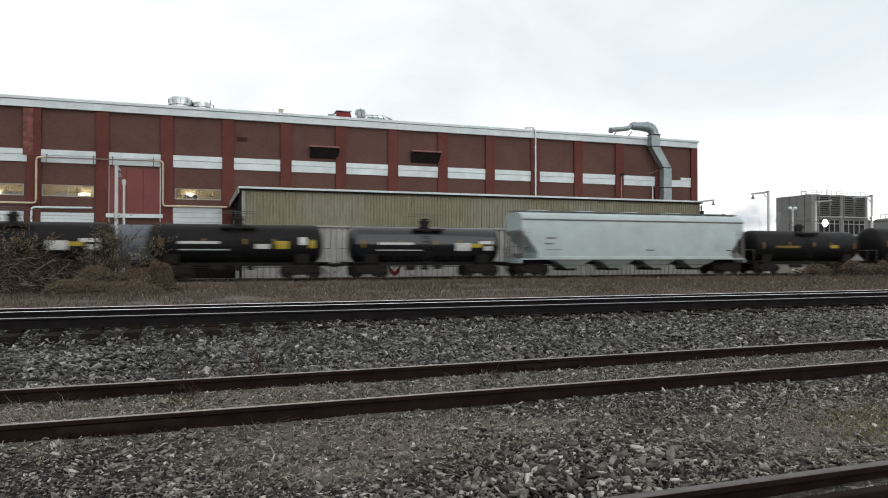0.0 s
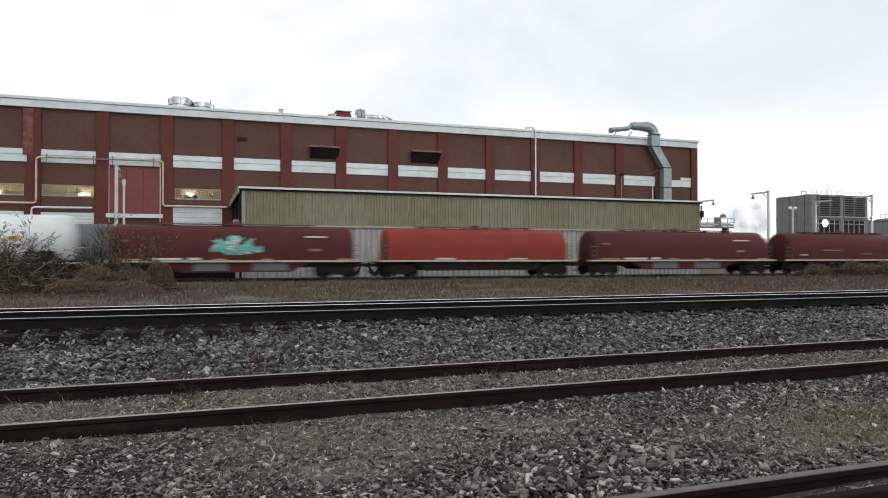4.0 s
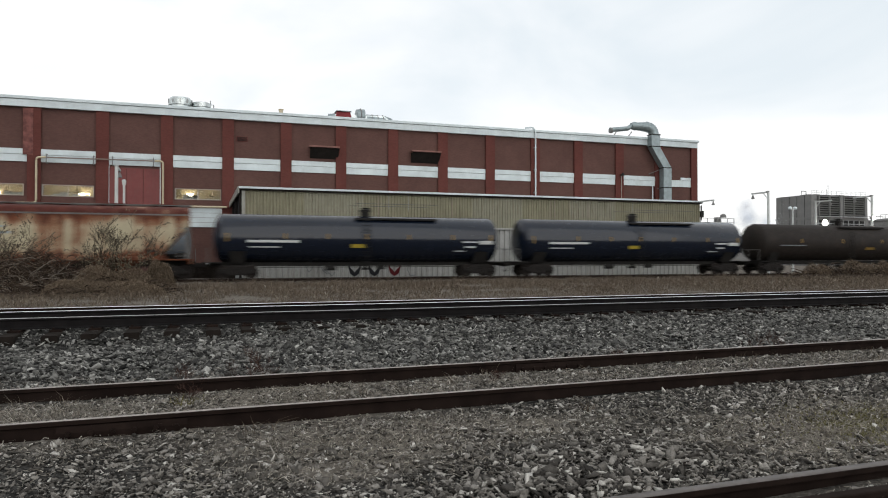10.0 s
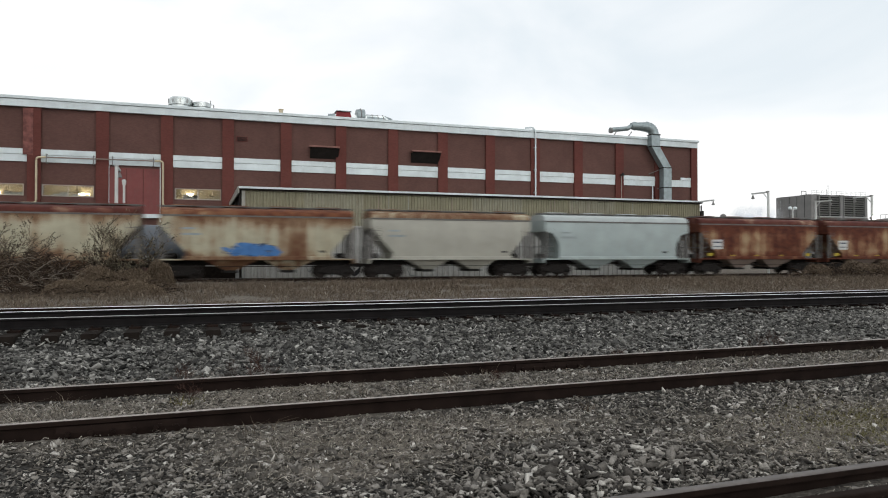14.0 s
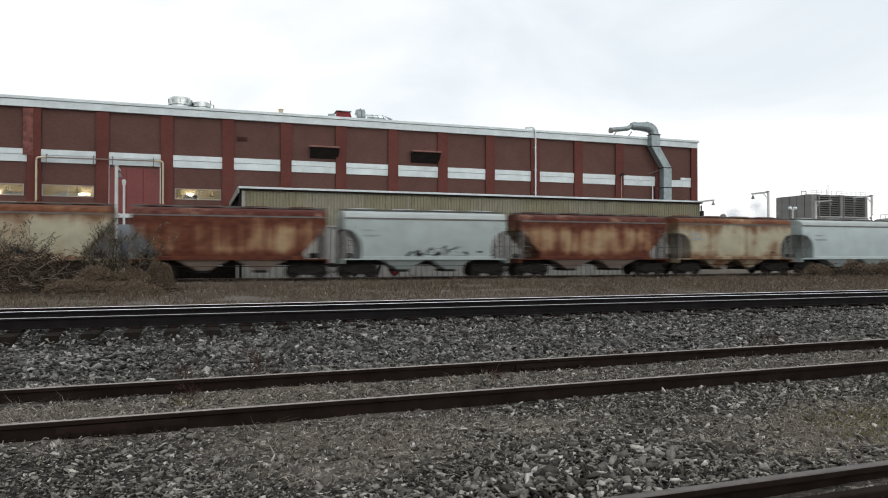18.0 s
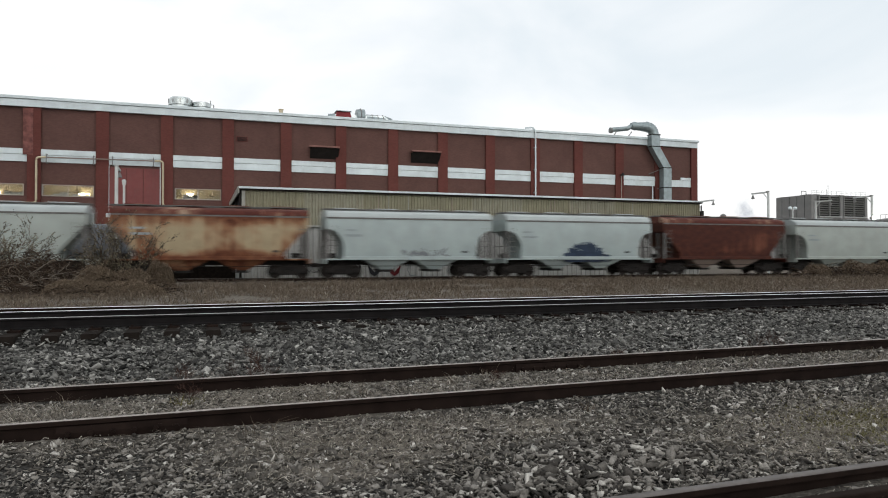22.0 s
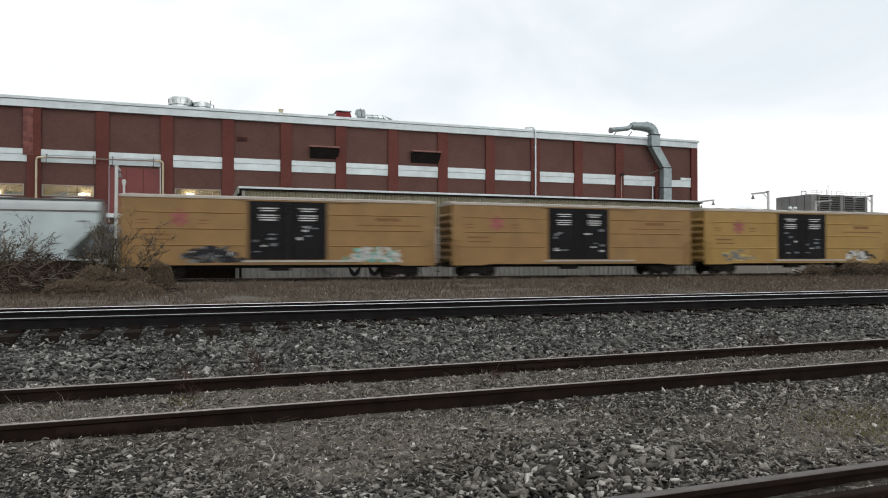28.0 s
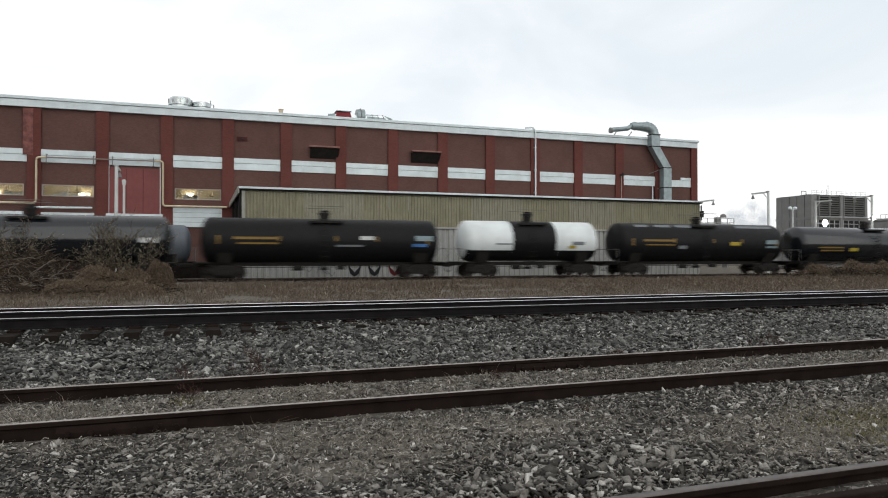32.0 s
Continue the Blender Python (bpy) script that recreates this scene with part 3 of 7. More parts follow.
def coupler_geo(s):
    g = Geo().box(min(0, s * 0.55), max(0, s * 0.55), -0.09, 0.09, 0.74, 0.92, 0.02)
    g.box(min(s * 0.42, s * 0.72), max(s * 0.42, s * 0.72), -0.16, 0.13, 0.69, 0.97, 0.05)
    pts = [(s * 0.25, -0.28, 0.8), (s * 0.34, -0.3, 0.5), (s * 0.5, -0.26, 0.33), (s * 0.66, -0.2, 0.4)]
    g.tube(pts, 0.03, 6)
    return g


def couplers(car, end):
    for s in (-1, 1):
        part("coupler", lambda: coupler_geo(s), M_TRUCK, car, at=(s * end, 0, 0), key=("coupler", s))


def ladder_geo(x, y, z0, z1, w=0.42, step=0.34):
    g = Geo()
    for dx in (-w / 2, w / 2):
        g.tube([(x + dx, y, z0), (x + dx, y, z1)], 0.022, 5)
    z = z0 + 0.12
    while z < z1:
        g.tube([(x - w / 2, y, z), (x + w / 2, y, z)], 0.018, 5)
        z += step
    return g


def marks(car, name, bars, material, label, y=-HALF_W - 0.006):
    """Unreadable stencils as plain bars: (x0, x1, z0, z1) on the side that faces the yard."""
    for x0, x1, z0, z1 in bars:
        part(name, Geo().box(x0, x1, y, y + 0.006, z0, z1), material, car, label)


def spray(car, x0, x1, z0, z1, cols, seed, y=-HALF_W - 0.008, curve=None, strokes=14):
    """Spray-painted scrawl: overlapping bent strokes, one part a colour. curve(z) gives the y of a bowed side."""
    rnd = random.Random(seed)
    for k, mat in enumerate(cols):
        g = Geo()
        off = 0.003 * (len(cols) - k)
        for _ in range(strokes):
            cx = 0.5 * (x0 + x1) + (x1 - x0) * (rnd.random() + rnd.random() - 1) * 0.5
            rim = z0 + (z1 - z0) * math.sqrt(max(0.08, 1 - (2 * (cx - 0.5 * (x0 + x1)) / (x1 - x0)) ** 2)) * rnd.uniform(0.85, 1.0)
            cz = z0 + (rim - z0) * rnd.uniform(0.1, 0.9)
            a, ln, w = rnd.uniform(-0.6, 0.9), rnd.uniform(0.25, 0.75) * min(1.6, x1 - x0), rnd.uniform(0.06, 0.17)
            pts = []
            bend = rnd.uniform(-0.8, 0.8)
            for i in range(6):
                q = (i / 5 - 0.5)
                px = cx + q * ln * math.cos(a) * 0.6
                pz = cz + q * ln * math.sin(a) * 0.8 + bend * (q * q - 0.1) * 0.5
                pts.append((min(x1, max(x0, px)), min(rim, max(z0, pz))))
            top, bot = [], []
            for i, (px, pz) in enumerate(pts):
                ww = w * (0.5 if i in (0, 5) else 1.0)
                for lst, sgn in ((top, 1), (bot, -1)):
                    zz = min(rim, max(z0, pz + sgn * ww))
                    yy = (curve(zz) if curve else y) - off - 0.004
                    lst.append((px + sgn * 0.15 * ww, yy, zz))
            n, base = len(pts), len(g.v)
            if base:
                (ax, ay, az), (bx, by, bz) = g.v[last], bot[0]
                g.add([(ax, ay, az + 0.015), (bx, by, bz + 0.015)], [])
                g.f.append((last, base + 2, base + 1, base))
            last = len(g.v) + n - 1
            g.add(bot + top, [(i, i + 1, n + i + 1, n + i) for i in range(n - 1)])
        part("graffiti", g, mat, car, "sprayed scrawl in " + mat.name.replace("_", " ").split(" spray")[0])


def put_car(car, right, left):
    CARS.append((car, 0.5 * (right + left)))


# ---------------------------------------------------------------- tank cars
def tank_profile(half, r, dome=0.55):
    pr = []
    for i in range(7):
        q = math.pi / 2 * i / 6
        pr.append((-half - dome * math.cos(q), max(0.02, r * math.sin(q))))
    pr += [(half + dome * math.cos(math.pi / 2 * (6 - i) / 6), max(0.02, r * math.sin(math.pi / 2 * (6 - i) / 6))) for i in range(7)]
    return pr


def tank_car(right, left, r, zc, shell, label, band=None, band_w=2.6, deck=False, dome_x=0.0, long_deck=0.0, amber=(), plates=(),
             stencils=(), white_sill=False, group="tank cars of the train", gap=1.05, dome_h=0.42, pale_patches=(), black_belly=False):
    length = right - left
    car = thing("tank_car", label, "tank car", group)
    end = length / 2 - gap / 2                      # end platform
    half = end - 0.75 - 0.10                        # straight shell
    R, C = r, zc
    sh = part("tank_shell", lambda: Geo().lathe(tank_profile(half, R), (0, 0, C), "x", 40), shell, car, smooth=True,
              key=("shell", round(half, 2), R, C))
    # weld seams round the shell
    for i in (-2, -1, 0, 1, 2):
        xs = i * half / 2.6
        part("seam", lambda: Geo().lathe([(-0.03, R - 0.01), (-0.03, R + 0.007), (0.03, R + 0.007), (0.03, R - 0.01)], (0, 0, C), "x", 40), shell, sh,
             at=(xs, 0, 0), key=("seam", R, C), smooth=True)
    if band is not None:
        part("painted_band", Geo().lathe([(-band_w / 2, R - 0.02), (-band_w / 2, R + 0.012), (band_w / 2, R + 0.012), (band_w / 2, R - 0.02)],
                                         (dome_x, 0, C), "x", 40), band, car, "painted band round the middle", smooth=True)
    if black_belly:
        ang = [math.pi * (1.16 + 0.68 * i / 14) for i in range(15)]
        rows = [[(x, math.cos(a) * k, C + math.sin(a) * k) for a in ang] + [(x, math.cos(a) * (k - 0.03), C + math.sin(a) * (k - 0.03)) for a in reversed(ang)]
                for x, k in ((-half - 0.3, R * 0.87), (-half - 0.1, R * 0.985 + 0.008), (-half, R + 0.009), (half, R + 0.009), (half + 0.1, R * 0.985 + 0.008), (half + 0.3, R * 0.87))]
        part("belly", Geo().rings(rows), M_BLACK, car, "black underside of the shell", smooth=True)
    # manway and fittings
    top = C + R
    dm = part("manway", Geo().lathe([(-0.25, 0.34), (dome_h * 0.7, 0.34), (dome_h * 0.7, 0.42), (dome_h, 0.40), (dome_h + 0.05, 0.1)], (dome_x, 0, top), "z", 16),
              band or M_UNDER, car, smooth=True)
    part("hatch_lid", Geo().lathe([(0, 0.30), (0.10, 0.30), (0.14, 0.05)], (dome_x + 0.05, 0, top + dome_h + 0.04), "z", 12), M_UNDER, dm)
    px0, px1 = (dome_x - 1.1, dome_x + 1.1) if not long_deck else (dome_x - 0.9, dome_x + long_deck)
    ring = [(-1.12, top - 0.30), (-1.06, top - 0.30), (-1.06, top - 0.22), (-0.52, top - 0.22), (-0.52, top - 0.28), (0.52, top - 0.28), (0.52, top - 0.22), (1.06, top - 0.22),
            (1.06, top - 0.30), (1.12, top - 0.30), (1.12, top - 0.17), (0.46, top - 0.17), (0.46, top - 0.25), (-0.46, top - 0.25), (-0.46, top - 0.17), (-1.12, top - 0.17)]
    deckp = part("walkway", Geo().extrude_x(ring, px0, px1), M_UNDER, car)
    for s in (-1, 1):
        g = Geo().tube([(px0, s * 1.08, top - 0.2), (px0 + 0.02, s * 1.08, top + 0.78), (px1 - 0.02, s * 1.08, top + 0.78), (px1, s * 1.08, top - 0.2)], 0.022, 5)
        part("handrail", g, M_STEEL, deckp)
    part("ladder", ladder_geo(dome_x - 0.2, -R - 0.09, 0.95, top - 0.25), M_UNDER, car)
    # underframe
    part("center_sill", Geo().box(-end, end, -0.35, 0.35, 0.78, 1.05, 0.03), M_UNDER, car)
    for s in (-1, 1):
        g = Geo().box(s * end - 0.9 if s > 0 else -end, end if s > 0 else -end + 0.9, -HALF_W, HALF_W, 0.98, 1.05)
        g.box(min(s * (end - 0.05), s * end), max(s * (end - 0.05), s * end), -HALF_W, HALF_W, 0.80, 1.05)
        ep = part("end_platform", g, M_MARKWHITE if white_sill else M_UNDER, car)
        g = Geo()
        g.tube([(s * end, -1.45, 1.05), (s * end, -1.45, 1.95), (s * end, 1.45, 1.95), (s * end, 1.45, 1.05)], 0.025, 5)
        part("end_handrail", g, M_MARKWHITE if white_sill else M_STEEL, ep)
        x = s * (half - 0.9)
        ang = [math.pi * (1.18 + 0.64 * i / 10) for i in range(11)]
        ring = [(math.cos(a) * (R + 0.03), C + math.sin(a) * (R + 0.03)) for a in ang] + [(0.9, 0.95), (-0.9, 0.95)]
        part("saddle", Geo().extrude_x(ring, x - 0.45, x + 0.45), M_UNDER, car)
        truck(car, s * (end - 1.75))
    g = Geo()
    for s in (-1, 1):
        g.box(-end, end, s * HALF_W - 0.05, s * HALF_W + 0.05, 0.99, 1.07)
    if white_sill:
        part("side_sill", g, M_MARKWHITE, car, "off-white side sill")
    g = Geo().tube([(-half * 0.75, -0.9, 0.72), (half * 0.75, -0.9, 0.72)], 0.022, 5)
    g.lathe([(-0.35, 0.17), (0.35, 0.17)], (-half * 0.25, -0.75, 0.66), "x", 12)
    g.box(half * 0.1, half * 0.1 + 0.5, -0.95, -0.55, 0.55, 0.85)
    part("brake_gear", g, M_UNDER, car)
    g = Geo().lathe([(0.62, 0.13), (C - R + 0.05, 0.13)], (dome_x, 0, 0), "z", 12)
    g.box(dome_x - 0.25, dome_x + 0.25, -0.2, 0.2, 0.50, 0.66, 0.03)
    part("outlet_valve", g, M_UNDER, car)
    couplers(car, end)

    def curve(z):
        k = (z - C) / R
        return -R * math.sqrt(max(0.0, 1 - k * k)) - 0.012

    def plate(name, x0, x1, z0, z1, mat, lab=""):
        n = 4
        vs = []
        for d in (0.0, 0.014):
            for i in range(n + 1):
                z = z0 + (z1 - z0) * i / n
                vs += [(x0, curve(z) + d, z), (x1, curve(z) + d, z)]
        m = 2 * (n + 1)
        fs = [(2 * i, 2 * i + 1, 2 * i + 3, 2 * i + 2) for i in range(n)]
        fs += [(m + 2 * i, m + 2 * i + 2, m + 2 * i + 3, m + 2 * i + 1) for i in range(n)]
        fs += [(2 * i, 2 * i + 2, m + 2 * i + 2, m + 2 * i) for i in range(n)] + [(2 * i + 1, m + 2 * i + 1, m + 2 * i + 3, 2 * i + 3) for i in range(n)]
        part(name, Geo().add(vs, fs), mat, car, lab)

    for k in amber:                                  # k: place along the shell, -1 to 1
        plate("reflector", k * half - 0.07, k * half + 0.07, C - 0.05 if abs(k) < 0.9 else C - 0.25, C + 0.28, M_MARKDULL, "dull amber reflector patch")
    for k, w, z, h, mat in stencils:
        plate("stencil", k * half - w / 2, k * half + w / 2, C + z, C + z + h, mat)
    for k in pale_patches:
        plate("pale_patch", k[0] * half, k[1] * half, C + 0.78 * R, C + 0.90 * R, M_MARKGREY, "lighter grey patch high on the shell")
    put_car(car, right, left)
    return car, curve, half


# ---------------------------------------------------------------- covered hoppers
def hopper_outline(a, b, curved, z_sill, z_eave, zk0, zk1):
    """Half outline of a hopper's side from the eave's end down to the sill, as (x, z)."""
    if curved:
        pts = [(a, z_eave), (a, zk1 + 0.15)]
        for i in range(1, 7):
            q = math.pi / 2 * i / 6
            pts.append((a - (a - b) * math.sin(q), zk1 + 0.15 - (zk1 + 0.15 - zk0 + 0.25) * (1 - math.cos(q))))
    else:
        pts = [(a, z_eave), (a, zk1), (b, zk0)]
    return pts + [(b, z_sill)]


def hopper_y(z):
    """Half width of a hopper's bowed side at height z."""
    return 1.34 + 0.17 * math.sin(math.pi * min(1.0, max(0.0, (z - 0.75) / 3.7))) ** 0.8


def hopper_shell(half, eave):
    """Bowed body lofted along the car, from the outline of its lower edge."""
    rows = []
    low = half[1:]                       # without the eave corner
    for sgn, pts in ((-1, low), (1, low[::-1])):
        for x, z0 in pts:
            zs = [z0 + (eave - z0) * i / 9 for i in range(10)]
            rows.append([(sgn * x, -hopper_y(z), z) for z in zs] + [(sgn * x, hopper_y(z), z) for z in reversed(zs)])
    return Geo().rings(rows)


def hopper_car(right, left, body, roof, label, bays=2, curved=False, sill=None, top=4.5, stencils=(), group="covered hopper cars of the train",
               gap=1.15, eave=3.92, posts=None, cut=1.25, hatches=4, logo=None):
    length = right - left
    car = thing("covered_hopper_car", label, "hopper car", group)
    a = length / 2 - gap / 2
    b = a - cut
    sill = sill or body
    zs, ze = 1.14, eave
    half = hopper_outline(a, b, curved, zs, ze, 2.05 if curved else 1.55, 2.95 if curved else 3.2)
    key = ("hop", round(a, 2), curved, ze, cut)
    part("hopper_body", lambda: hopper_shell(half, ze), body, car, key=key, smooth=True)
    # rounded roof
    W2 = hopper_y(ze) + 0.02
    arc = [(-W2 - 0.01, ze - 0.05)]
    rise = top - 0.12 - ze
    for i in range(13):
        q = math.pi * i / 12
        arc.append((-W2 * math.cos(q), ze + rise * math.sin(q) ** 0.8))
    arc.append((W2 + 0.01, ze - 0.05))
    part("roof", lambda: Geo().extrude_x(arc[::-1], -a, a), roof, car, key=("hoproof", round(a, 2), top, ze), smooth=True)
    g = Geo()
    for s in (-1, 1):
        g.box(-a, a, s * W2 - 0.03, s * W2 + 0.03, ze - 0.15, ze - 0.06)
    part("eave_rail", g, M_STEEL, car, key=("eave", round(a, 2), ze))
    g = Geo()
    for y in (-0.42, 0.42):
        g.box(-a - 0.1, a + 0.1, y - 0.15, y + 0.15, top - 0.07, top - 0.02)
    for i in range(9):
        x = -a + 0.2 + (2 * a - 0.4) * i / 8
        g.box(x - 0.03, x + 0.03, -0.55, 0.55, top - 0.16, top - 0.07)
    part("running_board", g, M_STEEL, car, key=("board", round(a, 2), top))
    for i in range(hatches):
        x = (i + 0.5) / hatches * 2 * a - a
        part("roof_hatch", lambda: Geo().box(-0.75, 0.75, -0.24, 0.24, top - 0.16, top + 0.05, 0.03), roof, car, at=(x, 0, 0), key=("hatch", top))
    g = Geo()
    for s in (-1, 1):
        g.box(-b - 0.1, b + 0.1, s * HALF_W - 0.06, s * HALF_W + 0.06, 1.06, 1.30, 0.015)
    part("side_sill", g, sill, car, key=("hopsill", round(b, 2)))
    for s in (-1, 1):
        g = Geo().box(min(s * b, s * (a + 0.12)), max(s * b, s * (a + 0.12)), -HALF_W, HALF_W, 1.06, 1.14)
        g.box(min(s * (a + 0.02), s * (a + 0.12)), max(s * (a + 0.02), s * (a + 0.12)), -HALF_W, HALF_W, 0.82, 1.14)
        ep = part("end_platform", g, sill, car, key=("hopend", s, round(a, 2), cut))
        for y in (-HALF_W + 0.06, -0.6, 0.6, HALF_W - 0.06):
            part("corner_post", lambda: Geo().box(-0.07, 0.07, -0.05, 0.05, 1.14, 3.1), posts or M_STEEL, ep, at=(s * (a - 0.07), y, 0), key="hoppost")
        part("ladder", lambda: ladder_geo(s * (a - 0.42), -HALF_W + 0.02, 1.2, 3.3), posts or M_STEEL, ep, key=("hoplad", s, round(a, 2)))
        g = Geo()
        g.tube([(s * (a + 0.08), -1.4, 1.14), (s * (a + 0.08), -1.4, 2.0), (s * (a + 0.08), 1.4, 2.0), (s * (a + 0.08), 1.4, 1.14)], 0.022, 5)
        part("end_handrail", g, M_STEEL, ep, key=("hoprail", s, round(a, 2)))
        part("brake_cylinder", Geo().lathe([(-0.3, 0.16), (0.3, 0.16)], (s * (a - 0.6), 0.5, 1.35), "x", 12), M_UNDER, ep, key=("brk", s, round(a, 2)))
        truck(car, s * (a - 1.15))
    part("center_sill", Geo().box(-a - 0.1, a + 0.1, -0.28, 0.28, 0.72, 1.06, 0.02), M_UNDER, car, key=("hopcs", round(a, 2)))
    span = 2 * (a - 2.35)
    for i in range(bays):
        x = -span / 2 + span * (i + 0.5) / bays
        w = span / bays / 2 * 0.96

        def chute():
            g = Geo()
            for s in (-1, 1):
                r0 = [(-w, s * 0.12, 1.12), (w, s * 0.12, 1.12), (w, s * 1.42, 1.12), (-w, s * 1.42, 1.12)]
                r1 = [(-0.32, s * 0.18, 0.42), (0.32, s * 0.18, 0.42), (0.32, s * 0.95, 0.42), (-0.32, s * 0.95, 0.42)]
                if s < 0:
                    r0, r1 = r0[::-1], r1[::-1]
                g.rings([r0, r1])
            return g
        ch = part("chute", chute, M_PALEGREEN if bays >= 4 else M_TAN if "rust" in body.name and "cream" not in body.name else body, car, at=(x, 0, 0), key=("chute", round(w, 2)))
        part("outlet_gate", lambda: Geo().box(-0.42, 0.42, -1.05, 1.05, 0.26, 0.42, 0.02), M_UNDER, ch, key="gate")
    part("brake_pipe", lambda: Geo().tube([(-a + 1.8, -1.1, 0.66), (a - 1.8, -1.1, 0.66)], 0.025, 5), M_UNDER, car, key=("bpipe", round(a, 2)))
    for k, (x0, x1, z0, z1, mat) in enumerate(stencils):
        ya, yb = -hopper_y(z0) - 0.003 * k, -hopper_y(z1) - 0.003 * k
        part("stencil", Geo().rings([[(x0 * a, ya - 0.012, z0), (x1 * a, ya - 0.012, z0), (x1 * a, yb - 0.012, z1), (x0 * a, yb - 0.012, z1)],
                                     [(x0 * a, ya + 0.004, z0), (x1 * a, ya + 0.004, z0), (x1 * a, yb + 0.004, z1), (x0 * a, yb + 0.004, z1)]]), mat, car)
    for piece in car.children:
        if not piece.name.startswith("truck"):
            piece.matrix_basis = Matrix.Translation((0, 0, BODY_LIFT)) @ piece.matrix_basis
    couplers(car, a + 0.1)
    put_car(car, right, left)
    return car, a


# ---------------------------------------------------------------- rounded red covered cars
def coil_car(right, left, cover, label, deep=True, bars=()):
    length = right - left
    car = thing("covered_coil_car", label, "freight car", "rounded covered cars of the train")
    end = length / 2 - 0.55
    a = end - 0.6
    ztop, zb = 3.38, 1.16

    def section(k):
        pts = [(-1.46 * k, zb)]
        for i in range(17):
            q = math.pi * i / 16
            pts.append((-1.46 * k * math.cos(q) * (1 + 0.0), 1.95 + (ztop - 1.95) * k * math.sin(q)))
        return pts + [(1.46 * k, zb)]

    def cover_geo():
        rows = []
        for x, k in ((-a, 0.86), (-a + 0.06, 0.93), (-a + 0.22, 1.0), (a - 0.22, 1.0), (a - 0.06, 0.93), (a, 0.86)):
            rows.append([(x, y, z) for y, z in section(k)])
        return Geo().rings(rows)
    cv = part("cover", cover_geo, cover, car, smooth=True, key=("cover", round(a, 2)))
    for i in range(5):
        part("seam", lambda: Geo().rings([[(x, y * 1.006, zb + (z - zb) * 1.006) for y, z in section(1.0)] for x in (-0.03, 0.03)]), cover, cv,
             at=(-a + (i + 1) * a / 3, 0, 0), key="coverseam", smooth=True)
    g = Geo().box(-a * 0.66, a * 0.66, -0.35, 0.35, ztop + 0.06, ztop + 0.11)
    for i in range(6):
        x = -a * 0.6 + a * 1.2 * i / 5
        g.box(x - 0.04, x + 0.04, -0.3, 0.3, ztop - 0.1, ztop + 0.06)
    part("walkway", g, M_BANDBROWN, car, key=("coilwalk", round(a, 2)))
    part("hatch", lambda: Geo().lathe([(0.0, 0.34), (0.22, 0.34), (0.30, 0.1)], (0, 0, ztop), "z", 14), M_BANDBROWN, car, key="coilhatch")
    g = Geo()
    for s in (-1, 1):
        g.box(-end, end, s * 1.48 - 0.05, s * 1.48 + 0.05, 1.05, 1.17)
    part("side_sill", g, M_BOXROOF, car, "pale worn side sill")
    g = Geo()
    if deep:
        for y in (-1.2, 1.2):
            g.extrude_y([(-a * 0.62, 1.05), (-a * 0.45, 0.42), (a * 0.45, 0.42), (a * 0.62, 1.05)], y - 0.04, y + 0.04)
    else:
        for y in (-1.1, 1.1):
            g.extrude_y([(-a * 0.72, 1.05), (-a * 0.62, 0.44), (a * 0.62, 0.44), (a * 0.72, 1.05)], y - 0.04, y + 0.04)
    g.box(-end, end, -0.32, 0.32, 0.70, 1.04, 0.02)
    part("underframe", g, cover if deep else M_UNDER, car)
    if deep:
        marks(car, "worn_panel", [(-a * 0.36, -a * 0.08, 0.52, 0.98), (a * 0.12, a * 0.42, 0.52, 0.98)], M_PARKED, "faded grey panel on the sill", y=-1.25)
    for s in (-1, 1):
        ep = part("end_platform", Geo().box(min(s * (end - 0.5), s * end), max(s * (end - 0.5), s * end), -1.45, 1.45, 0.95, 1.05), M_UNDER, car)
        part("ladder", ladder_geo(s * (a + 0.12), -1.38, 1.0, 2.4), M_STEEL, ep)
        truck(car, s * (end - 1.6))
    couplers(car, end)
    for x0, x1, z0, z1, mat in bars:
        part("stencil", Geo().box(x0 * a, x1 * a, -1.535, -1.525, z0, z1) if z1 < 1.4 else Geo().box(x0 * a, x1 * a, -1.475, -1.455, z0, z1), mat, car)
    put_car(car, right, left)
    return car, a


